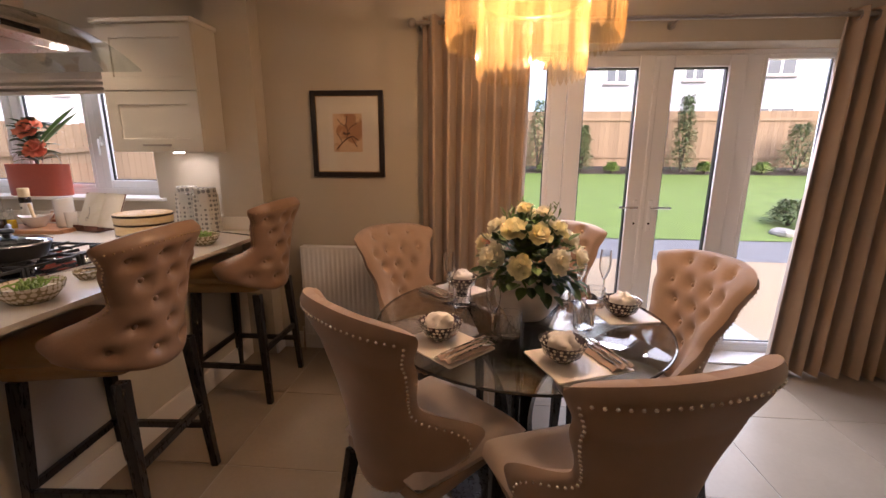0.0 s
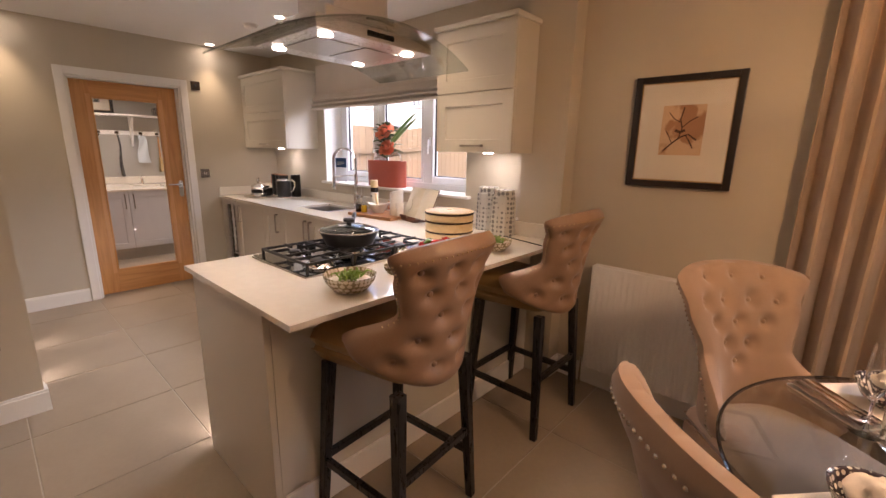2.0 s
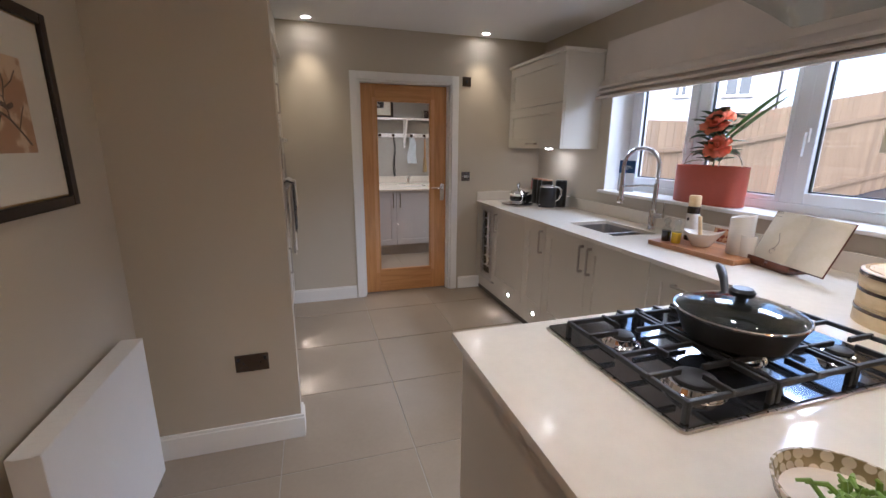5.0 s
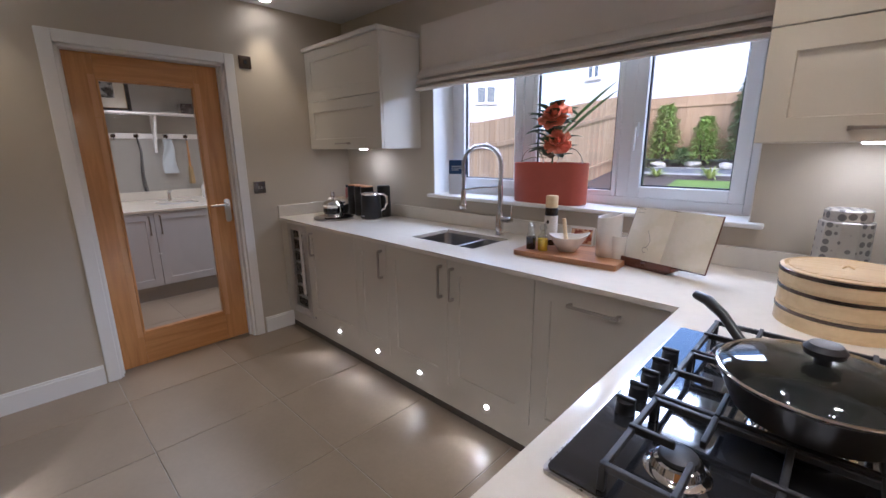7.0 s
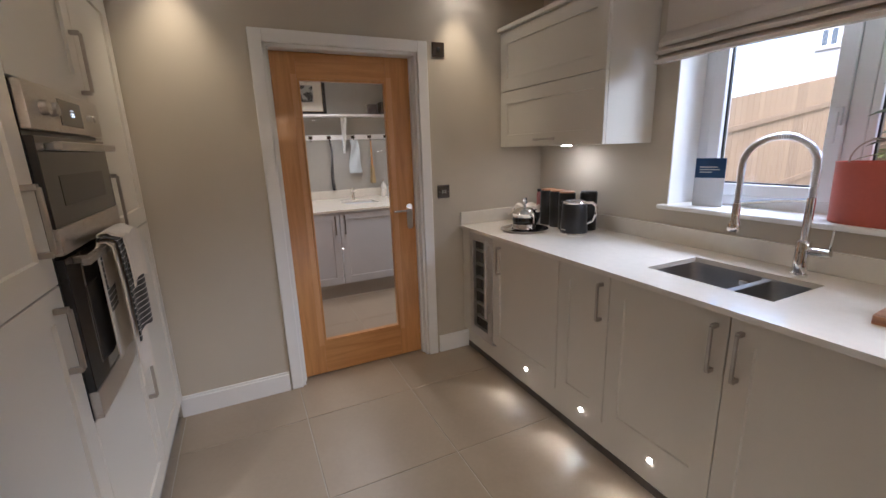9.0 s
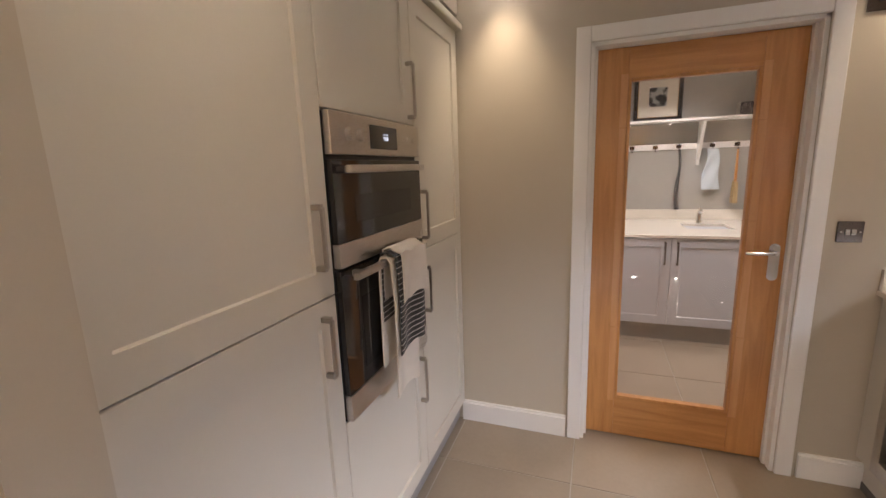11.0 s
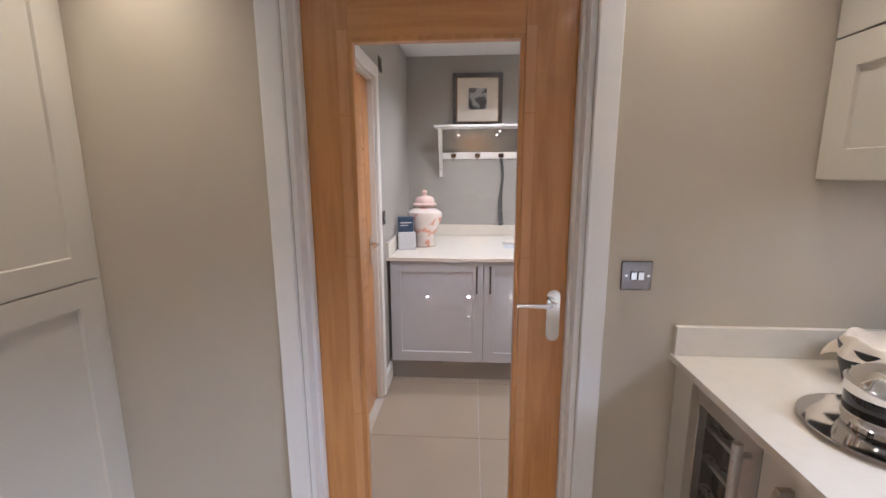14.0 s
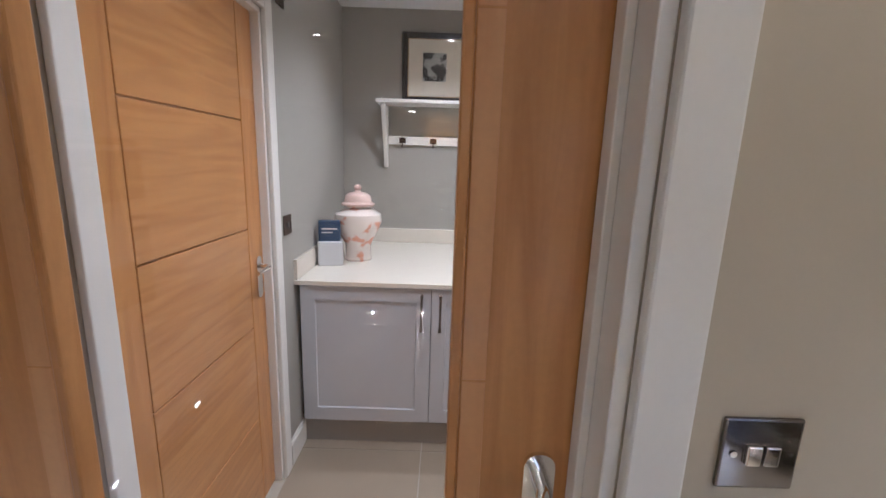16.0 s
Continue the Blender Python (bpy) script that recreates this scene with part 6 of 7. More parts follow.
def spiky(x, y, h, seed, label):
    """A clump of arching blade leaves."""
    p = thing("grass_clump", label, "plant", pose(x, y, rise(y)), "spiky bed plants")
    r = random.Random(seed)
    bm = bmesh.new()
    for k in range(46):
        a = r.uniform(0, 6.28)
        leaf(bm, (0.03 * math.cos(a), 0.03 * math.sin(a), 0.0), (math.cos(a), math.sin(a), r.uniform(0.7, 2.6)), h * r.uniform(0.8, 1.35), 0.035, r.uniform(0.25, 0.7))
    part("blades", bm, BLADE, p)


BLADE = mat("yellow_green_blade", (0.3, 0.36, 0.1), 0.5, var=0.25, scale=9)
LIME = mat("light_garden_leaf", (0.2, 0.29, 0.06), 0.5, var=0.3, scale=12)
PINKL = mat("dusky_pink_leaf", (0.33, 0.13, 0.11), 0.6, var=0.3, scale=15)
shrub(6.1, 13.6, 2.15, 0.8, 1, "tall narrow conifer in front of the fence", n=420)
shrub(1.82, 13.6, 2.05, 0.95, 3, "tall sparse dark shrub in front of the fence", n=260)
shrub(3.15, 13.6, 1.3, 0.65, 12, "upright green bush in front of the fence", n=340)
shrub(9.4, 13.6, 1.35, 1.3, 4, "rounded grey-green bush beside the lawn", n=360)
shrub(-5.95, 13.85, 1.5, 1.0, 5, "light green bush in the raised bed", LIME, 420)
shrub(-4.95, 13.85, 1.15, 0.85, 7, "rounded light green bush beside the fence", LIME, 340)
shrub(-4.09, 13.85, 2.0, 0.95, 6, "tall dark conifer in the raised bed", SHRUBG, 620)
shrub(-2.75, 13.85, 1.35, 0.95, 8, "leafy bush in the raised bed", LIME, 340)
shrub(-6.3, 12.6, 0.75, 0.8, 9, "light green bush beside the side fence", LIME, 240)
shrub(-3.6, 13.4, 0.35, 0.45, 13, "low dusky pink plant in the bed", PINKL, 90)
shrub(-5.35, 13.45, 0.4, 0.5, 14, "low dark plant in the bed", SHRUBG, 90)
shrub(5.77, 8.3, 0.42, 0.75, 10, "low grey-green bush at the slate bed", SHRUBG, 200)
for x, h, w, sd, m in ((2.0, 0.35, 0.5, 31, LIME), (4.05, 0.35, 0.6, 32, LIME), (4.75, 0.55, 0.6, 33, LIME), (6.75, 0.4, 0.6, 34, LIME), (8.4, 0.4, 0.7, 35, LIME), (0.9, 0.5, 0.6, 36, LIME), (-0.4, 0.9, 0.8, 37, SHRUBG)):
    shrub(x, 13.5, 0.65 * h, 0.75 * w, sd, "low leafy plant in the narrow bed along the fence", m, 110)
spiky(-4.33, 12.0, 0.5, 41, "spiky yellow-green plant in the bed edge")
spiky(-2.95, 13.3, 0.5, 42, "spiky yellow-green plant beside the slate path")
spiky(-5.5, 12.05, 0.35, 43, "small spiky plant in the bed edge")
for k in range(5):
    x, y = (-5.9 + 0.8 * k, 13.4 + 0.15 * math.sin(k * 2.0)) if k < 3 else (5.3 + 0.45 * (k - 3), 7.75)
    bm = ball((0, 0, 0), 0.16, None, 10, 7, (1.4, 1, 0.55))
    for v in bm.verts:
        v.co += v.co * 0.35 * noise.noise(v.co * 6 + Vector((k, 0, 0)))
    solid("rock", bm, SLAB, "pale grey rock edging the bed", "rock", m=pose(x, y, rise(y) + 0.05, 0, 0, 40 * k), group="bed rocks")


def house(x, y, w, d, h, roof_h, rz, wins, label):
    s = thing("house", label, "house", pose(x, y, 0.6, 0, 0, rz))
    part("wall", box(-w / 2, 0, 0, w / 2, d, h), RENDERW, s, "white rendered wall")
    bm = bmesh.new()
    vs = [bm.verts.new(c) for c in ((-w / 2 - 0.3, -0.35, h - 0.05), (w / 2 + 0.3, -0.35, h - 0.05), (w / 2 + 0.3, d + 0.35, h - 0.05), (-w / 2 - 0.3, d + 0.35, h - 0.05), (-w / 2 - 0.3, d / 2, h + roof_h), (w / 2 + 0.3, d / 2, h + roof_h))]
    for f in ((0, 1, 5, 4), (2, 3, 4, 5), (0, 4, 3), (1, 2, 5), (0, 3, 2, 1)):
        bm.faces.new([vs[i] for i in f])
    part("roof", bm, ROOF, s, "grey tiled roof")
    part("gutter", rod((-w / 2 - 0.3, -0.4, h - 0.05), (w / 2 + 0.3, -0.4, h - 0.05), 0.06), BLACK, s)
    part("downpipe", rod((w / 2 - 0.3, -0.06, 0), (w / 2 - 0.3, -0.06, h), 0.05), BLACK, s)
    for wx, wz, ww, wh in wins:
        o = part("window", box(wx - ww / 2, -0.05, wz, wx + ww / 2, 0.02, wz + wh), UPVC, s, "white framed window")
        for q in (-1, 1):
            part("pane", box(wx + q * ww / 4 - ww / 4 + 0.06, -0.06, wz + 0.07, wx + q * ww / 4 + ww / 4 - 0.06, -0.051, wz + wh - 0.07), FARGL, o)
        part("sill", box(wx - ww / 2 - 0.1, -0.12, wz - 0.09, wx + ww / 2 + 0.1, -0.001, wz - 0.01), SLAB, o)


W4 = [(-3.0, 3.5, 1.15, 1.0), (0.4, 3.6, 0.6, 0.7), (3.0, 3.5, 1.15, 1.0), (-2.8, 0.9, 1.8, 1.2), (2.8, 0.9, 1.8, 1.3)]
W5 = [(-4.15, 4.2, 1.0, 1.0), (-0.6, 4.3, 0.9, 0.7), (3.2, 4.5, 1.3, 1.1), (3.0, 1.9, 2.2, 1.2), (-3.0, 1.7, 2.0, 1.2)]
W6 = [(-2.4, 4.15, 0.9, 0.75), (3.1, 4.15, 1.0, 0.85), (-4.5, 4.15, 0.6, 0.7), (0.5, 1.5, 1.8, 1.2)]
house(10.6, 22, 12.4, 8, 6.4, 3.2, 0, W5, "white rendered house behind the fence")
house(24.5, 22, 11, 8, 5.6, 3.2, -6, W4, "white rendered house behind the fence")
house(-7.5, 22, 10.5, 8, 6.2, 3.2, 0, W6, "white rendered house behind the fence")
house(-21, 20, 10, 8, 5.3, 3.2, 40, W4, "white rendered house beyond the side fence")
house(-27, 8, 10, 8, 5.3, 3.2, 75, W4, "white rendered house beyond the side fence")

# ---------------- utility room ----------------
UF, UT = -6.71, 0.885


def utility():
    for a, b, hx in ((1.06, 1.695, 1.65), (1.695, 2.33, 1.74), (2.33, 2.98, 2.375)):
        u = thing("base_cabinet", "cool grey shaker utility base unit", "cabinet", group="utility base units")
        part("body", box(UX + 0.01, a + 0.001, 0.14, UF - 0.021, b - 0.001, UT - 0.022), UGREY, u)
        d = shaker("door", u, a, b, 0.142, UT - 0.025, UF, 1, UGREY, "y", 0.07)
        pull(d, UF, hx, 0.74, 0.17, "z", "x+", DARKN)
    solid("plinth", box(UF - 0.06, UL + 0.002, 0, UF - 0.04, 2.98, 0.138), KICK, "grey plinth board under the utility units", "plinth")
    bm = bmesh.new()
    for k in range(12):
        box(UF - 0.04, 1.42 + 0.018 * k, 0.105, UF - 0.036, 1.43 + 0.018 * k, 0.13, bm=bm)
    solid("plinth_vent", bm, NICKEL, "small slotted vent in the utility plinth", "vent", smooth=False)
    sx0, sx1, sy0, sy1 = -7.42, -7.08, 1.86, 2.22
    bm = bmesh.new()
    for b in ((UX, UL, UF + 0.015, sy0), (UX, sy1, UF + 0.015, 2.99), (UX, sy0, sx0, sy1), (sx1, sy0, UF + 0.015, sy1)):
        box(b[0], b[1], UT - 0.021, b[2], b[3], UT, bm=bm)
    bmesh.ops.remove_doubles(bm, verts=bm.verts[:], dist=0.0002)
    solid("utility_worktop", bm, QUARTZ, "cream quartz worktop with a small sink", "worktop")
    bm = box(UX, UL + 0.018, UT, UX + 0.018, 2.99, UT + 0.1, 0.002)
    box(UX, UL, UT, UF + 0.01, UL + 0.018, UT + 0.1, 0.002, bm)
    solid("upstand", bm, QUARTZ, "low cream quartz upstand in the utility room", "upstand")
    s = thing("utility_sink", "small rectangular steel sink", "sink")
    bm = bmesh.new()
    for b in ((sx0, sy0, UT - 0.16, sx0 + 0.008, sy1, UT - 0.022), (sx1 - 0.008, sy0, UT - 0.16, sx1, sy1, UT - 0.022), (sx0, sy0, UT - 0.16, sx1, sy0 + 0.008, UT - 0.022), (sx0, sy1 - 0.008, UT - 0.16, sx1, sy1, UT - 0.022), (sx0, sy0, UT - 0.165, sx1, sy1, UT - 0.158)):
        box(*b, bm=bm)
    part("bowl", bm, SINKST, s)
    t = thing("utility_tap", "short chrome mixer tap", "tap", pose(-7.50, 2.03, UT))
    part("body", lathe([(0, 0), (0.024, 0), (0.022, 0.01), (0.019, 0.1), (0, 0.105)], 20), CHROME, t, "", True)
    part("spout", tube([(0, 0, 0.08), (0.06, 0, 0.12), (0.13, 0, 0.115)], 0.011, 10), CHROME, t, "", True)
    part("lever", tube([(0, 0, 0.1), (0.0, 0.0, 0.13), (-0.03, 0, 0.15)], 0.006, 8), CHROME, t, "", True)


utility()


def coat_shelf():
    s = thing("coat_shelf", "white painted wall shelf with brackets and a hook rail", "shelf")
    y0, y1, z = 1.29, 2.82, 1.838
    part("shelf_board", box(UX, y0, z - 0.022, UX + 0.20, y1, z, 0.003), WHITE, s)
    part("hook_rail", box(UX, y0 + 0.06, 1.565, UX + 0.018, y1 - 0.06, 1.62, 0.003), WHITE, s)
    for y in (y0 + 0.045, 2.03, y1 - 0.045):
        bm = bmesh.new()
        box(UX, y - 0.013, 1.41, UX + 0.025, y + 0.013, z - 0.022, 0.002, bm)
        bar((UX + 0.02, y, 1.47), (UX + 0.185, y, z - 0.03), 0.026, 0.026, bm)
        part("bracket", bm, WHITE, s)
    for y in (1.446, 1.655, 1.86, 2.14, 2.34, 2.54):
        h = part("hook_plate", box(UX + 0.018, y - 0.022, 1.575, UX + 0.022, y + 0.022, 1.61), PEWTER, s, "dark metal hook")
        part("hook", tube([(UX + 0.022, y, 1.585), (UX + 0.04, y, 1.57), (UX + 0.045, y, 1.545), (UX + 0.058, y, 1.548), (UX + 0.062, y, 1.562)], 0.004, 6, bm=tube([(UX + 0.022, y, 1.60), (UX + 0.06, y, 1.612)], 0.004, 6)), PEWTER, h, "", True)


coat_shelf()
p = picture("framed_photograph", 1.441, 1.862, 1.840, 2.272, UX + 0.02, 1, "black framed grey photograph standing on the shelf", GREYP, "y", 0.035, 0.14)
solid("shelf_box", box(UX + 0.04, 2.30, 1.839, UX + 0.16, 2.42, 1.95, 0.006), CHINA, "small white patterned box on the shelf", "box")
solid("shelf_box", box(UX + 0.04, 2.46, 1.839, UX + 0.17, 2.63, 1.98, 0.006), PEWTER, "dark box on the shelf", "box")


def hanging_strip(name, y, w, z0, z1, m, label):
    def f(u, v):
        return (UX + 0.055 + 0.012 * math.sin(v * 6 + u * 5), y + (u - 0.5) * w * (0.6 + 0.4 * v) + 0.01 * math.sin(v * 7), z1 + (z0 - z1) * v)
    solid(name, sheet(f, 12, 30, thick=0.006), m, label, "hanging cloth", smooth=True)


hanging_strip("dog_lead", 1.865, 0.035, 0.985, 1.56, stripe_cloth(), "black and white woven strap hanging from a hook")
hanging_strip("pale_cloth", 2.14, 0.15, 1.18, 1.56, mat("pale_blue_cloth", (0.55, 0.6, 0.63), 0.85, var=0.08, fine=400, bump=0.2), "pale blue cloth hanging from a hook")
wh = thing("hand_brush", "wooden hand brush hanging from a hook", "brush")
part("brush_handle", tube([(UX + 0.06, 2.34, 1.545), (UX + 0.06, 2.34, 1.25)], [0.008, 0.013], 8), OAKV, wh, "", True)
part("bristles", bar((UX + 0.06, 2.34, 1.25), (UX + 0.06, 2.34, 1.05), 0.03, 0.07, taper=1.4), oak("straw", 2, (0.5, 0.36, 0.17), (0.3, 0.2, 0.08), 0.9), wh)
for y, h in ((2.42, 0.18), (2.50, 0.15)):
    b = thing("soap_bottle", "white pump soap bottle on the utility worktop", "bottle", pose(-7.55, y, UT))
    part("bottle", lathe([(0, 0), (0.03, 0), (0.032, 0.01), (0.032, h * 0.75), (0.012, h * 0.9), (0.012, h), (0, h)], 20), mat("white_bottle", (0.7, 0.68, 0.64), 0.3, var=0.05), b, "", True)
    part("pump", tube([(0, 0, h), (0, 0, h + 0.03), (0.03, 0, h + 0.035)], 0.005, 6), CHROME, b, "", True)


def ginger_jar():
    j = thing("ginger_jar", "pink and white lidded ceramic jar with a painted coral design", "jar", pose(-7.18, 1.25, UT) @ Matrix.Diagonal((1.3, 1.3, 1.07, 1)))
    coral = two_tone("coral_painted_ceramic", (0.66, 0.32, 0.22), (0.74, 0.66, 0.6), 13, 0.43, 0.15, "NOISE", 0.5)
    part("jar_body", lathe([(0, 0), (0.058, 0), (0.062, 0.01), (0.055, 0.03), (0.058, 0.09), (0.088, 0.16), (0.105, 0.215), (0.10, 0.25), (0.07, 0.275), (0.055, 0.285), (0.055, 0.295), (0, 0.295)], 40), coral, j, "", True)
    lid = part("lid", lathe([(0.072, 0.295), (0.074, 0.305), (0.06, 0.315), (0.055, 0.345), (0.04, 0.36), (0.015, 0.366), (0.012, 0.375), (0, 0.375)], 36), mat("pink_glaze", (0.68, 0.5, 0.44), 0.15, var=0.12, scale=20, coat=0.4), j, "pale pink domed lid", True)
    part("finial", ball((0, 0, 0.388), 0.017, None, 14, 10), mat("pink_glaze_knob", (0.68, 0.5, 0.44), 0.15, var=0.1), lid, "", True)
    b = thing("soap_caddy", "white and navy card box beside the jar", "box", pose(-7.05, 1.125, UT, 0, 0, 12) @ Matrix.Scale(1.3, 4))
    part("box_body", box(-0.045, -0.05, 0, 0.045, 0.05, 0.10, 0.003), mat("pale_grey_card", (0.58, 0.58, 0.6), 0.6, var=0.05), b)
    part("box_top", box(-0.02, -0.048, 0.10, 0.02, 0.04, 0.185, 0.004), mat("navy_card", (0.03, 0.06, 0.12), 0.4, var=0.2), b, "navy blue card")
    part("label_bars", box(0.0205, -0.035, 0.15, 0.0212, 0.028, 0.156, bm=box(0.0205, -0.035, 0.135, 0.0212, 0.01, 0.14)), WHITE, b)


ginger_jar()
for x, y in ((-5.95, 1.75), (-7.0, 1.75), (-6.4, 2.55)):
    d = thing("downlight", "round recessed ceiling downlight, lit", "downlight", group="ceiling downlights")
    part("bezel", lathe([(0.045, 0), (0.043, -0.004), (0.034, -0.005), (0.031, 0.0)], 24, c=(x, y, H)), WHITE, d, "", True)
    part("lens", rod((x, y, H - 0.003), (x, y, H - 0.0005), 0.031, n=20), BULB, d, "lit lens")
    lamp("downlight_lamp", "SPOT", 9, LED, pose(x, y, H - 0.012), 0.03, 130, 0.8)

# ---------------- things on the kitchen surfaces ----------------
WHITEC = mat("white_ceramic", (0.72, 0.68, 0.62), 0.25, var=0.05, scale=12, coat=0.2)
CORAL = mat("coral_painted_planter", (0.46, 0.095, 0.055), 0.4, var=0.1, scale=8, bump=0.05)
BOARDW = oak("acacia_board", 0, (0.42, 0.2, 0.085), (0.22, 0.09, 0.04), 0.4)
DARKW = oak("dark_walnut", 0, (0.16, 0.055, 0.03), (0.08, 0.03, 0.018), 0.4)
BAMBOO = oak("pale_bamboo", 0, (0.74, 0.57, 0.33), (0.65, 0.47, 0.25), 0.5)
TIN = two_tone("grey_ogee_patterned_tin", (0.17, 0.165, 0.16), (0.52, 0.5, 0.45), 34, 0.42, 0.4)
BOWLP = two_tone("cream_olive_patterned_china", (0.64, 0.57, 0.44), (0.27, 0.22, 0.12), 55, 0.5, 0.25)


def planter():
    p = thing("planter", "coral oval metal planter with coral flowers on the sill", "planter", pose(-3.258, 2.965, WZ0 + 0.022))
    bm = bmesh.new()
    rings = []
    for s, z in ((0.97, 0), (1.0, 0.004), (1.02, 0.222), (1.03, 0.228), (1.0, 0.228), (0.98, 0.2), (0.5, 0.195)):
        rings.append([bm.verts.new((0.222 * s * (abs(math.cos(a)) ** 0.6) * (1 if math.cos(a) > 0 else -1), 0.085 * s * (abs(math.sin(a)) ** 0.75) * (1 if math.sin(a) > 0 else -1), z)) for a in [2 * math.pi * k / 48 for k in range(48)]])
    for a, b in zip(rings, rings[1:]):
        for k in range(48):
            bm.faces.new((a[k], a[(k + 1) % 48], b[(k + 1) % 48], b[k]))
    bm.faces.new(rings[0])
    bm.faces.new(rings[-1])
    part("pot", bm, CORAL, p, "", True)
    for s in (-1, 1):
        part("wire_handle", tube([(s * 0.12 + 0.075 * math.cos(a), 0.0, 0.222 + 0.085 * math.sin(a)) for a in [math.pi * k / 12 for k in range(13)]], 0.003, 6), NICKEL, p, "", True)
    rng = random.Random(21)
    random.seed(22)
    lv = bmesh.new()
    for k in range(70):
        a, z = rng.uniform(0, 6.28), rng.uniform(0.25, 0.52)
        leaf(lv, (0.01 + 0.02 * math.cos(a), 0.02 * math.sin(a), z), (math.cos(a), math.sin(a), rng.uniform(0.1, 0.9)), rng.uniform(0.1, 0.165), rng.uniform(0.045, 0.07), 0.25)
    tube([(0.01, 0, 0.2), (0.02, 0, 0.35), (0.03, 0, 0.52)], 0.005, 6, lv)
    part("foliage", lv, LEAFD, p)
    for c, d, r in (((0.05, -0.055, 0.47), (0.2, -0.8, 0.7), 0.085), ((0.075, -0.06, 0.335), (0.4, -0.8, 0.55), 0.08)):
        bm = bmesh.new()
        blossom(bm, c, d, r, 14, 3)
        part("flower_head", bm, PETALR, p, "coral orange blossom")
    bm = bmesh.new()
    blossom(bm, (0.04, -0.02, 0.54), (0, 0, 1), 0.035, 12, 3)
    part("bud", bm, LEAFY, p)
    bm = bmesh.new()
    for k in range(2):
        leaf(bm, (0.04, 0.0, 0.34 + 0.03 * k), (0.85, 0.15, 0.78 + 0.06 * k), 0.42, 0.06, 0.05)
    leaf(bm, (0, 0, 0.25), (-0.9, -0.2, 0.25), 0.2, 0.03, 0.4)
    part("long_leaf", bm, LEAFY, p, "long arching blade leaf")


planter()
cx, cy = -2.905, 2.615
board_m = pose(cx, cy, TOP + 0.0005, 0, 0, 4)
solid("chopping_board", rounded(-0.245, -0.155, 0.245, 0.155, 0, 0.024, 0.008), BOARDW, "striped acacia chopping board on the worktop", "board", m=board_m)
BZ = TOP + 0.0248


def bottle(name, x, y, prof, m, label, cap=None, capm=None, z=BZ):
    b = thing(name, label, "bottle", pose(x, y, z))
    part("bottle_body", lathe(prof, 24), m, b, "", True)
    if cap:
        part("cap", lathe(cap, 20), capm, b, "", True)
    return b


OIL = mat("olive_oil", (0.62, 0.42, 0.02), 0.08, var=0.1, coat=0.5)
VINEGAR = mat("dark_vinegar", (0.015, 0.01, 0.01), 0.08, var=0.1, coat=0.5)
b = bottle("tall_bottle", -3.065, 2.665, [(0, 0), (0.03, 0), (0.032, 0.004), (0.032, 0.185), (0.03, 0.19), (0, 0.19)], VINEGAR, "dark bottle with a cream label and wooden cap", [(0, 0.19), (0.03, 0.19), (0.031, 0.192), (0.031, 0.245), (0.028, 0.25), (0, 0.25)], BAMBOO)
part("paper_label", lathe([(0.0325, 0.03), (0.0328, 0.031), (0.0328, 0.15), (0.0325, 0.151)], 24), WHITEC, b, "cream paper label", True)
part("label_mark", ball((0, -0.0325, 0.12), 0.008, None, 10, 8, (1, 0.2, 1.2)), BLACK, b)
for x, y, m, lab in ((-3.085, 2.515, VINEGAR, "small stoppered glass bottle of dark vinegar"), (-3.025, 2.525, OIL, "small stoppered glass bottle of golden oil")):
    b = bottle("oil_bottle", x, y, [(0, 0), (0.021, 0), (0.0235, 0.003), (0.0235, 0.058), (0, 0.058)], m, lab)
    part("glass_body", lathe([(0.0232, 0.058), (0.0235, 0.07), (0.012, 0.082), (0.012, 0.092), (0.015, 0.095)], 24), CUTG, b, "clear glass", True)
    part("stopper", ball((0, 0, 0.112), 0.018, None, 14, 10), CUTG, b, "round glass stopper", True)


def mortar():
    m = thing("mortar_and_pestle", "white ceramic spouted mortar with a pale wooden pestle", "mortar", pose(-2.935, 2.60, BZ))
    bm = lathe([(0, 0), (0.04, 0), (0.043, 0.004), (0.062, 0.03), (0.074, 0.065), (0.076, 0.07), (0.071, 0.069), (0.058, 0.034), (0.035, 0.014), (0, 0.012)], 36)
    for v in bm.verts:
        a = math.atan2(v.co.y, v.co.x)
        if v.co.z > 0.03:
            s = max(0, math.cos(a - 0.5)) ** 6 + 0.5 * max(0, math.cos(a + 2.6)) ** 6
            v.co.x *= 1 + 0.35 * s
            v.co.y *= 1 + 0.35 * s
            v.co.z += 0.022 * s
    part("mortar", bm, WHITEC, m, "", True)
    part("pestle", tube([(0.0, 0.0, 0.02), (-0.008, -0.004, 0.06), (-0.02, -0.01, 0.155)], [0.015, 0.010, 0.0095], 12), BAMBOO, m, "pale wooden pestle", True)


mortar()
j = thing("utensil_jar", "tall white ceramic jar with a wavy rim and a spoon rest", "jar", pose(-2.75, 2.63, BZ))
bm = lathe([(0, 0), (0.05, 0), (0.053, 0.005), (0.053, 0.185), (0.051, 0.187), (0.048, 0.184), (0.047, 0.02), (0, 0.015)], 40)
for v in bm.verts:
    if v.co.z > 0.15:
        v.co.z += 0.012 * math.sin(math.atan2(v.co.y, v.co.x) + 1.0)
part("jar_body", bm, WHITEC, j, "", True)
part("side_cup", lathe([(0, 0), (0.03, 0), (0.034, 0.1), (0.031, 0.1), (0.027, 0.01), (0, 0.01)], 24, c=(0.05, -0.012, 0.0)), WHITEC, j, "", True)
f = thing("recipe_card", "small framed food photo leaning behind the mortar", "card", pose(-2.94, 2.745, BZ, -12, 0, 5))
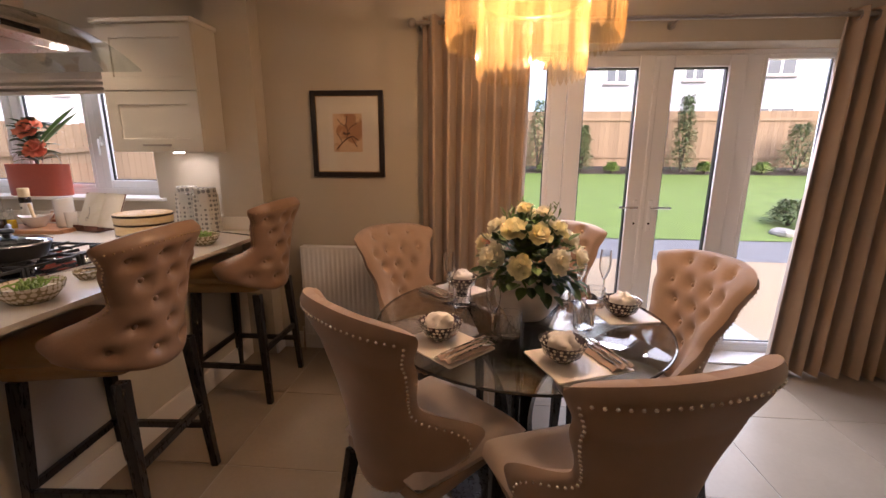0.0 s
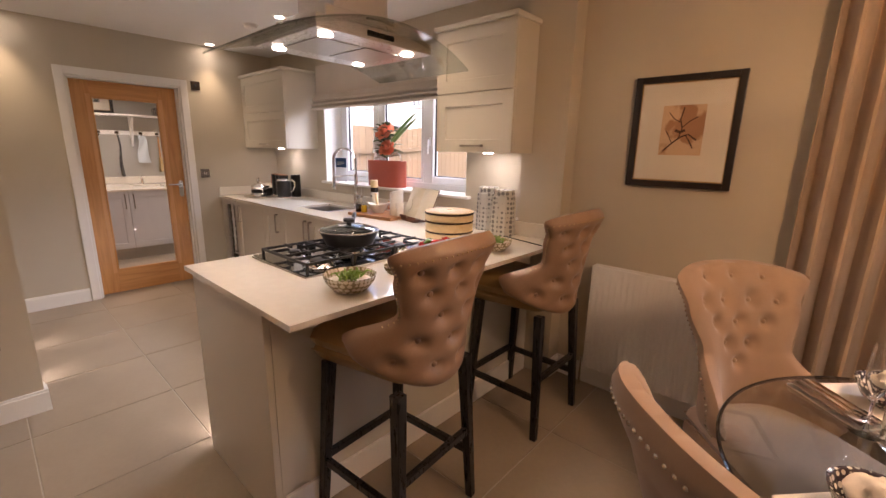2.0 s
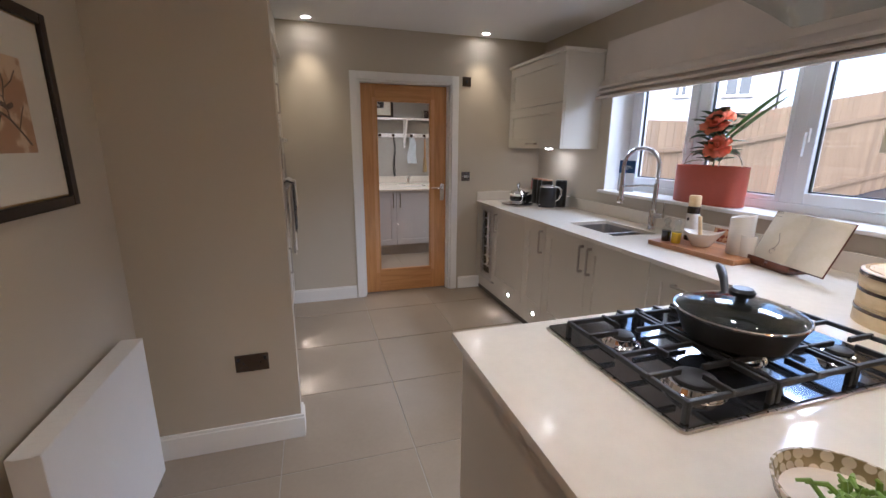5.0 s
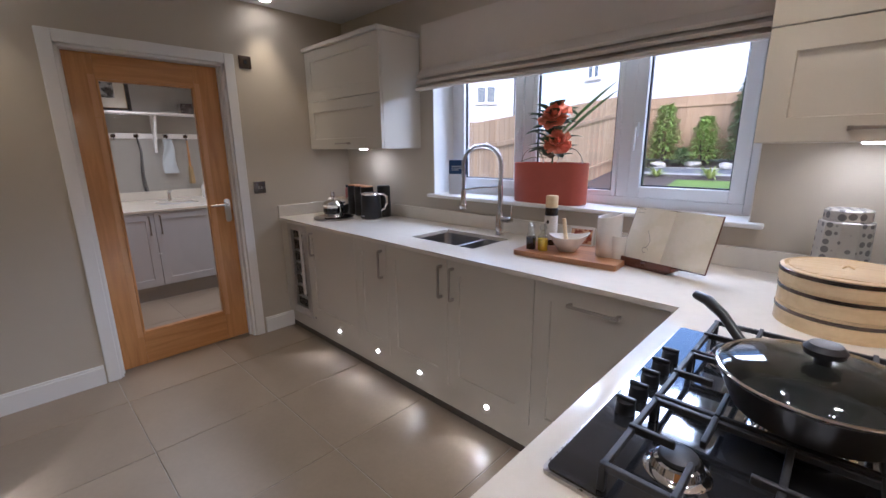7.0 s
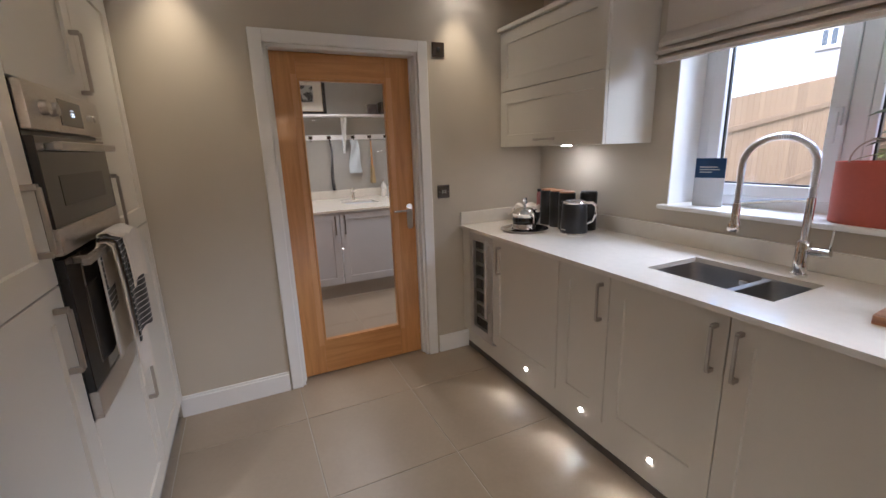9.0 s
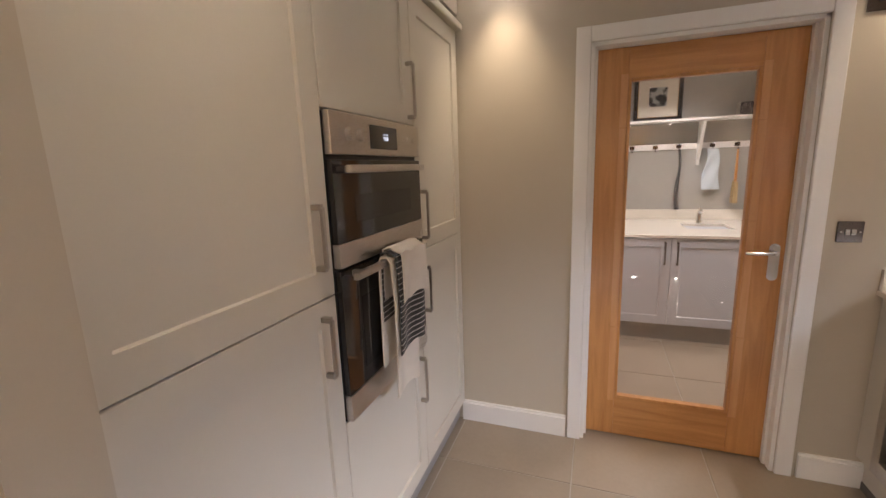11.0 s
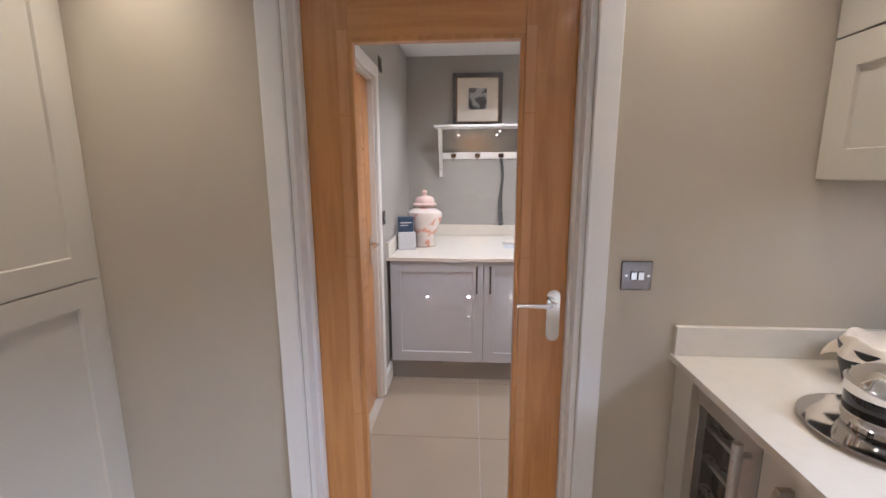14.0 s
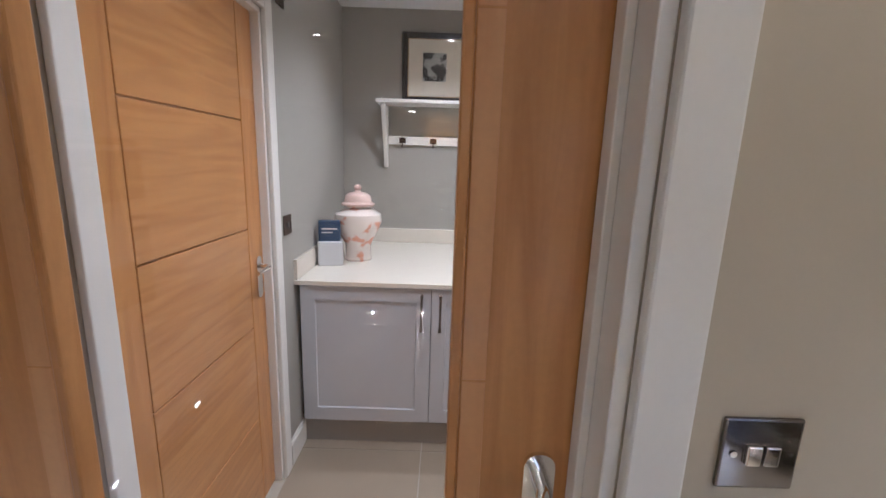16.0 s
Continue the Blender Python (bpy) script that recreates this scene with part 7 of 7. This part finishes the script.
part("backing", box(-0.06, 0, 0, 0.06, 0.006, 0.095, 0.001), WHITEC, f)
part("photo", box(-0.054, -0.001, 0.008, 0.054, -0.0002, 0.082), two_tone("food_photo", (0.25, 0.05, 0.02), (0.6, 0.36, 0.2), 40, 0.5, 0.4, "NOISE", 0.2), f)


def cookbook():
    s = thing("book_stand", "dark wooden book stand holding an open recipe book", "book stand", pose(-2.515, 2.63, TOP + 0.001, 0, 0, -12.5))
    part("ledge", box(-0.17, -0.06, 0.012, 0.07, -0.02, 0.024, 0.002), DARKW, s)
    part("lip", box(-0.17, -0.066, 0.012, -0.06, -0.06, 0.042, 0.002), DARKW, s)
    part("lip", box(-0.04, -0.066, 0.012, 0.07, -0.06, 0.04, 0.002), DARKW, s)
    part("foot", box(-0.15, -0.06, 0, 0.05, 0.09, 0.012, 0.002), DARKW, s)
    back = part("back_board", box(-0.15, 0, 0, 0.09, 0.008, 0.20, 0.002), DARKW, s, m=pose(0, -0.018, 0.02, -24))
    bk = thing("open_book", "open recipe book with cream pages on the stand", "book", pose(-2.515, 2.63, TOP + 0.001, 0, 0, -12.5) @ pose(0, -0.021, 0.026, -24))
    page = two_tone("printed_page", (0.7, 0.65, 0.54), (0.74, 0.69, 0.6), 7, 0.5, 0.8, "NOISE", 0)
    for sd in (-1, 1):
        def fn(u, v):
            return (sd * 0.178 * u, -0.004 - 0.02 * math.sin(math.pi * u) * (1 - u * 0.4), 0.232 * v)
        part("page_block", sheet(fn, 14, 4, thick=0.012), page, bk, "", True)
    part("cover", box(-0.182, -0.002, -0.004, 0.182, 0.002, 0.236, 0.001), DARKW, bk)
    bm = bmesh.new()
    part("page_mark", box(-0.16, -0.0215, 0.206, -0.125, -0.021, 0.208), NICKEL, bk)
    part("page_mark", box(-0.16, -0.0215, 0.222, -0.125, -0.021, 0.224), NICKEL, bk)
    tube([(-0.07 + 0.012 * math.sin(k * 0.5), -0.028, 0.05 + 0.01 * k) for k in range(9)], 0.0018, 5, bm)
    tube([(-0.068 + 0.012 * math.cos(a), -0.0275, 0.045 + 0.012 * math.sin(a)) for a in [0.4 * k for k in range(14)]], 0.0015, 5, bm)
    part("drawing", bm, NICKEL, bk)


cookbook()


def steamer():
    s = thing("bamboo_steamer", "two-tier round bamboo steamer with dark metal bands", "steamer", pose(-1.965, 2.365, TOP + 0.0005))
    R = 0.146
    for k, z in enumerate((0, 0.06)):
        t = part("tier", lathe([(R - 0.012, z), (R, z), (R, z + 0.058), (R - 0.012, z + 0.058), (R - 0.012, z)], 56), BAMBOO, s, "", True)
        part("metal_band", lathe([(R + 0.0005, z + 0.04), (R + 0.002, z + 0.041), (R + 0.002, z + 0.05), (R + 0.0005, z + 0.051)], 56), PEWTER, t, "dark metal band", True)
    lid = part("lid", lathe([(R + 0.003, 0.12), (R + 0.003, 0.165), (R - 0.006, 0.168), (R - 0.012, 0.158), (0.06, 0.166), (0, 0.168), (0, 0.15), (R - 0.01, 0.15)], 56), BAMBOO, s, "woven bamboo lid", True)
    part("metal_band", lathe([(R + 0.0035, 0.15), (R + 0.005, 0.151), (R + 0.005, 0.161), (R + 0.0035, 0.162)], 56), PEWTER, lid, "", True)
    part("lid_loop", tube([(-0.012, 0, 0.168), (0, 0, 0.176), (0.014, 0, 0.169)], 0.003, 6), BAMBOO, lid, "", True)
    for k in range(-9, 10):
        y = 0.0145 * k
        h = math.sqrt(max(0, (R - 0.016) ** 2 - y * y))
        part("bamboo_strip", bar((-h, y, 0.166), (h, y, 0.166), 0.010, 0.003, bevel=0), BAMBOO, lid)


steamer()
for x, y, rz in ((-1.985, 2.79, 10), (-1.79, 2.69, 25)):
    c = thing("storage_tin", "grey and cream patterned storage tin with a stepped lid", "tin", pose(x, y, TOP + 0.0005, 0, 0, rz), "storage tins")
    part("tin_body", lathe([(0, 0), (0.08, 0), (0.082, 0.004), (0.076, 0.245), (0.072, 0.248), (0, 0.248)], 10), TIN, c, "")
    part("lid", lathe([(0.064, 0.248), (0.066, 0.25), (0.066, 0.285), (0.06, 0.29), (0, 0.29)], 10), TIN, c, "")
for k, (x, y, h) in enumerate(((-4.895, 2.73, 0.232), (-4.79, 2.72, 0.232), (-4.685, 2.705, 0.232), (-4.60, 2.80, 0.235))):
    c = thing("black_canister", "matt black canister with a thin dark wooden lid", "canister", pose(x, y, TOP + 0.0005), "black canisters")
    part("canister_body", lathe([(0, 0), (0.049, 0), (0.051, 0.003), (0.051, h - 0.006), (0.049, h - 0.004), (0, h - 0.004)], 40), BLACK, c, "", True)
    part("lid", lathe([(0.047, h - 0.004), (0.0475, h + 0.002), (0.045, h + 0.004), (0, h + 0.004)], 40), BOARDW if k < 3 else BLACK, c, "thin dark wooden lid" if k < 3 else "", True)


def kettle():
    k = thing("kettle", "black electric kettle with a chrome rim and loop handle", "kettle", pose(-4.53, 2.625, TOP + 0.0005))
    part("base_ring", lathe([(0, 0), (0.078, 0), (0.08, 0.004), (0.078, 0.016), (0, 0.018)], 40), CHROME, k, "polished base", True)
    part("kettle_body", lathe([(0.076, 0.017), (0.078, 0.022), (0.074, 0.10), (0.07, 0.178), (0.066, 0.186), (0, 0.186)], 40), BLACK, k, "", True)
    part("rim", lathe([(0.066, 0.184), (0.068, 0.19), (0.064, 0.198), (0.056, 0.2), (0.054, 0.196)], 40), CHROME, k, "polished chrome rim", True)
    part("lid", lathe([(0.054, 0.194), (0.05, 0.2), (0.02, 0.205), (0, 0.206)], 32), BLACK, k, "", True)
    d = Vector((0.83, 0.55, 0))
    part("handle", tube([d * 0.062 + Vector((0, 0, 0.186)), d * 0.1 + Vector((0, 0, 0.19)), d * 0.122 + Vector((0, 0, 0.172)), d * 0.122 + Vector((0, 0, 0.125)), d * 0.1 + Vector((0, 0, 0.085)), d * 0.07 + Vector((0, 0, 0.07))], [0.008, 0.009, 0.01, 0.01, 0.009, 0.008], 12), CHROME, k, "chrome loop handle", True)
    part("spout", tube([d * -0.055 + Vector((0, 0, 0.165)), d * -0.084 + Vector((0, 0, 0.19))], [0.022, 0.012], 12), BLACK, k, "", True)
    part("name_mark", box(-0.018, -0.0785, 0.034, 0.018, -0.0765, 0.039), WHITE, k, "small pale mark")


kettle()
solid("round_tray", lathe([(0, 0), (0.13, 0), (0.146, 0.008), (0.149, 0.013), (0.144, 0.013), (0.127, 0.005), (0, 0.005)], 64), CHROME, "round polished metal tray on the worktop", "tray", smooth=True, m=pose(-4.81, 2.475, TOP + 0.0005))


def coffee_pot():
    c = thing("coffee_pot", "chrome coffee pot with a black band and a domed glass lid", "coffee pot", pose(-4.825, 2.485, TOP + 0.006))
    part("foot", lathe([(0, 0), (0.068, 0), (0.072, 0.004), (0.07, 0.012), (0.075, 0.02), (0.076, 0.032), (0.074, 0.034)], 48), CHROME, c, "turned chrome foot", True)
    part("black_band", lathe([(0.0735, 0.033), (0.0745, 0.036), (0.0745, 0.072), (0.0735, 0.075)], 48), BLACKG, c, "gloss black band", True)
    part("collar", lathe([(0.074, 0.074), (0.077, 0.077), (0.077, 0.098), (0.079, 0.101), (0.074, 0.106), (0.07, 0.102)], 48), CHROME, c, "", True)
    lid = part("lid", lathe([(0.072, 0.104), (0.064, 0.118), (0.045, 0.13), (0.02, 0.136), (0, 0.137)], 40), CHROME, c, "domed chrome lid", True)
    part("lid_knob", lathe([(0.009, 0.136), (0.009, 0.15), (0.015, 0.156), (0.016, 0.172), (0.012, 0.178), (0.015, 0.184), (0.013, 0.196), (0, 0.199)], 24), CHROME, lid, "", True)
    for sx in (-1, 1):
        part("side_handle", tube([(sx * 0.074, 0, 0.09), (sx * 0.096, 0, 0.094), (sx * 0.1, 0, 0.078), (sx * 0.094, 0, 0.05), (sx * 0.074, 0, 0.046)], 0.005, 8), CHROME, c, "", True)


coffee_pot()
bk = thing("bread_basket", "dark bowl lined with a cream linen cloth", "basket", pose(-5.03, 2.66, TOP + 0.0005))
part("bowl", lathe([(0, 0), (0.075, 0), (0.09, 0.05), (0.095, 0.1), (0.09, 0.1), (0.08, 0.05), (0, 0.02)], 28), BLACK, bk, "", True)


def drape(u, v):
    x, y = (u - 0.5) * 0.30, (v - 0.5) * 0.30
    r, a = math.hypot(x, y), math.atan2(y, x)
    out = max(0.0, r - 0.082)
    k = (min(r, 0.082) + 0.28 * out + 0.008 * math.sin(7 * a) * min(1, out * 20)) / max(r, 1e-6)
    sink = 0.045 * max(0.0, 1 - (r / 0.075) ** 2)
    return (x * k, y * k, 0.122 - sink - 0.62 * out + 0.006 * math.sin(5 * a + 40 * r))


part("linen_cloth", sheet(drape, 40, 40, thick=0.003), LINENP, bk, "cream linen lining", True)
bottle("small_jar", -4.99, 2.73, [(0, 0), (0.018, 0), (0.018, 0.10), (0.012, 0.11), (0, 0.11)], mat("pink_spice_jar", (0.5, 0.2, 0.19), 0.3, var=0.1), "small pink-labelled jar in the linen-lined bowl", [(0, 0.11), (0.014, 0.11), (0.014, 0.13), (0, 0.13)], BLACK, TOP + 0.10)


GREENS = mat("green_onion", (0.2, 0.33, 0.05), 0.4, var=0.3, scale=30)


def food_bowl(x, y, r, h, label, fill):
    b = thing("food_bowl", label, "bowl", pose(x, y, TOP + 0.0005), "bowls on the peninsula")
    part("bowl", lathe([(0, 0), (r * 0.6, 0), (r * 0.64, 0.003), (r * 0.92, h * 0.6), (r, h), (r * 0.96, h), (r * 0.88, h * 0.62), (r * 0.55, 0.01), (0, 0.01)], 44), BOWLP, b, "", True)
    rng = random.Random(int(100 * r + 1000 * y))
    if fill == "greens":
        for k in range(34):
            a, q = rng.uniform(0, 6.28), rng.uniform(0, 0.5) * r
            p0 = Vector((q * math.cos(a), q * math.sin(a), h * 0.6))
            d = Vector((rng.uniform(-1, 1), rng.uniform(-1, 1), rng.uniform(0.2, 0.9))) * r * 0.5
            part("green_bean", tube([p0, p0 + d * 0.6 + Vector((0, 0, 0.015)), p0 + d], [0.004, 0.004, 0.0025], 6), GREENS, b, "", True)
        part("filling", lathe([(0, h * 0.66), (r * 0.7, h * 0.6), (r * 0.88, h * 0.58)], 32), LINENP, b, "", True)
    elif fill == "peppers":
        part("red_lining", lathe([(0, h * 0.35), (r * 0.8, h * 0.5), (r * 0.95, h * 0.98)], 40), mat("red_glaze", (0.45, 0.03, 0.02), 0.2, var=0.1, coat=0.4), b, "deep red glazed inside", True)
        for k in range(9):
            a = k * 0.75
            q = r * (0.28 + 0.3 * (k % 2))
            c0 = Vector((q * math.cos(a), q * math.sin(a), h * 0.75 + 0.012 * (k % 3)))
            d = Vector((math.cos(a + 1.4), math.sin(a + 1.4), 0.1))
            m = (mat("red_chilli", (0.5, 0.03, 0.015), 0.2, var=0.1, coat=0.4), mat("green_chilli", (0.07, 0.16, 0.03), 0.2, var=0.15, coat=0.4))[k % 2]
            part("chilli", tube([c0 - d * 0.045, c0 - d * 0.02, c0 + d * 0.03 + Vector((0, 0, 0.006)), c0 + d * 0.07], [0.012, 0.019, 0.013, 0.002], 10), m, b, "shiny chilli pepper", True)
    else:
        part("filling", lathe([(0, h * 0.8), (r * 0.6, h * 0.74), (r * 0.9, h * 0.6)], 32), mat("dark_spice", (0.1, 0.06, 0.03), 0.8, var=0.3, scale=80), b, "", True)


food_bowl(-1.555, 1.34, 0.10, 0.062, "cream patterned bowl of sliced greens", "greens")
food_bowl(-1.60, 1.605, 0.05, 0.035, "small patterned dipping bowl", "spice")
food_bowl(-1.665, 1.985, 0.135, 0.06, "patterned bowl of red and green chillies", "peppers")
food_bowl(-1.575, 2.30, 0.095, 0.055, "cream patterned bowl of greens beside the tins", "greens")
for (a, b), lab in ((((-1.62, 1.60, 0.952), (-1.50, 1.74, 0.95)), "dark chopsticks laid on a small bowl"), (((-1.60, 2.42, 0.965), (-1.44, 2.56, 0.915)), "dark chopsticks laid across a bowl")):
    s = thing("chopsticks", lab, "chopsticks")
    for o in (0, 0.012):
        part("stick", tube([(a[0] + o, a[1], a[2]), (b[0] + o, b[1], b[2])], [0.002, 0.0035], 6), EBONY, s)
sg = thing("sill_sign", "small navy card in a clear stand on the sill", "sign", pose(-3.975, 2.965, WZ0 + 0.0225, 0, 0, 20))
part("navy_card", box(-0.065, 0, 0.14, 0.065, 0.004, 0.235, 0.002), mat("navy_sign", (0.015, 0.05, 0.13), 0.3, var=0.08), sg)
part("clear_stand", box(-0.065, 0.001, 0, 0.065, 0.005, 0.139, 0.001), mat("frosted_acrylic", (0.6, 0.62, 0.65), 0.2, var=0.04), sg)
part("text_bars", box(-0.045, -0.001, 0.19, 0.03, -0.0003, 0.195, bm=box(-0.045, -0.001, 0.178, 0.04, -0.0003, 0.182, bm=box(-0.045, -0.001, 0.166, 0.01, -0.0003, 0.17))), WHITEC, sg)

# ---------------- sockets and switches ----------------


def plate(name, m, w, h, material, label, kind):
    """A wall plate; local x across, z up, -y out of the wall."""
    p = thing(name, label, kind, m)
    part("face_plate", box(-w / 2, -0.006, -h / 2, w / 2, 0, h / 2, 0.003), material, p)
    return p


s = plate("double_socket", pose(STUB, 0.325, 0.437, 0, 0, 90), 0.146, 0.086, PEWTER, "dark bronze double power socket", "socket")
for q in (-0.037, 0.037):
    part("rocker", box(q - 0.006 - 0.02 * (1 if q < 0 else -1), -0.009, 0.012, q + 0.006 - 0.02 * (1 if q < 0 else -1), -0.006, 0.03, 0.001), BLACK, s)
    part("pin_holes", box(q - 0.003, -0.0067, -0.005, q + 0.003, -0.006, 0.006, bm=box(q - 0.016, -0.0067, -0.022, q - 0.009, -0.006, -0.018, bm=box(q + 0.009, -0.0067, -0.022, q + 0.016, -0.006, -0.018))), BLACK, s)
s = plate("light_switch", pose(XE, 2.097, 1.15, 0, 0, 90), 0.088, 0.088, mat("black_nickel", (0.22, 0.2, 0.19), 0.12, metal=1, var=0.05), "black nickel two-gang light switch", "switch")
for q in (-0.009, 0.011):
    part("rocker", box(q - 0.008, -0.011, -0.012, q + 0.008, -0.006, 0.012, 0.0015), CHROME, s, "chrome rocker")
for q in (-0.03, 0.033):
    part("screw", rod((q, -0.0075, 0), (q, -0.006, 0), 0.004, n=10), CHROME, s)
s = plate("isolator_plate", pose(XE, 2.09, 2.026, 0, 0, 90), 0.085, 0.085, PEWTER, "dark bronze fan isolator plate above the door", "switch")
part("rocker", box(-0.01, -0.01, -0.012, 0.01, -0.006, 0.012, 0.0015), BLACK, s)
s = plate("isolator_plate", pose(-6.66, UL, 2.10, 0, 0, 180), 0.085, 0.085, PEWTER, "dark bronze isolator plate in the utility room", "switch")
part("rocker", box(-0.01, -0.01, -0.012, 0.01, -0.006, 0.012, 0.0015), BLACK, s)
s = plate("light_switch", pose(-6.64, UL, 1.16, 0, 0, 180), 0.088, 0.088, PEWTER, "dark bronze light switch in the utility room", "switch")
part("rocker", box(-0.01, -0.01, -0.012, 0.01, -0.006, 0.012, 0.0015), BLACK, s)
sm = thing("smoke_alarm", "white round ceiling smoke alarm", "smoke alarm", pose(-4.05, 2.18, H))
part("base", lathe([(0, -0.008), (0.062, -0.008), (0.062, 0), (0, 0)], 32), WHITE, sm, "", True)
part("cover", lathe([(0, -0.034), (0.03, -0.034), (0.048, -0.026), (0.052, -0.008), (0, -0.008)], 32), WHITE, sm, "", True)

# ---------------- ceiling lights, sockets, plinth lights ----------------
for i, (x, y) in enumerate(DOWNLIGHTS):
    d = thing("downlight", "round recessed ceiling downlight, lit", "downlight", group="ceiling downlights")
    part("bezel", lathe([(0.045, 0), (0.043, -0.004), (0.034, -0.005), (0.031, 0.0)], 24, c=(x, y, H)), WHITE, d, "", True)
    part("lens", rod((x, y, H - 0.003), (x, y, H - 0.0005), 0.031, n=20), BULB, d, "lit lens")
    lamp("downlight_lamp", "SPOT", {-5.06: 5.4, -5.07: 4.6, -0.75: 0.5, -3.65: 2.8, 1.1: 2.6}.get(x, 5.0), WARM, pose(x, y, H - 0.012), 0.03, 74 if x < -5 else 100, 1.0)
for x in (-4.49, -4.04, -3.645, -3.15):
    d = thing("plinth_light", "small round lit plinth light", "light", group="plinth lights")
    part("lens", rod((x, 2.261, 0.145), (x, 2.2655, 0.145), 0.009, n=16), PLINTHL, d)
    lamp("plinth_lamp", "SPOT", 0.6, LED, look((x, 2.252, 0.14), (x, 1.9, 0.0)), 0.006, 88, 0.45)
for y in (1.14, 1.585, 2.03):
    d = thing("plinth_light", "small round lit plinth light", "light", group="plinth lights")
    part("lens", rod((PX0 + 0.072, y, 0.122), (PX0 + 0.0898, y, 0.122), 0.012, n=16), PLINTHL, d)
    lamp("plinth_lamp", "SPOT", 0.8, LED, look((PX0 + 0.066, y, 0.12), (PX0 - 0.28, y, 0.0)), 0.006, 88, 0.45)
for x in (-4.30, -3.70):
    d = thing("plinth_light", "small round lit plinth light", "light", group="plinth lights")
    part("lens", rod((x, TALL - 0.04, 0.09), (x, TALL - 0.035, 0.09), 0.016, n=16), LEDM, d)
    lamp("plinth_lamp", "SPOT", 0.6, LED, look((x, TALL - 0.025, 0.09), (x, 0.75, 0.0)), 0.008, 75, 0.5)

# ---------------- floor tiles ----------------
T = 0.615


def tile_mesh():
    bm = box(-T / 2 + 0.0025, -T / 2 + 0.0025, -0.004, T / 2 - 0.0025, T / 2 - 0.0025, 0.0, 0.0012, seg=1)
    me = bpy.data.meshes.new("tile")
    bm.to_mesh(me)
    bm.free()
    me.materials.append(TILE)
    return me


TM = tile_mesh()
floor_ob = bpy.data.objects["floor"]
for i in range(-5, 13):
    for j in range(-5, 4):
        x, y = -4.835 + (i + 0.5) * T, 1.05 + (j + 0.5) * T
        if not (-7.85 < x < 2.7 and -1.75 < y < 3.0) or (x < -5.3 and y < 0.9) or (x < -1.2 and y < -0.4):
            continue
        o = new("tile", TM)
        o.location = (x, y, 0)
        o.parent = floor_ob
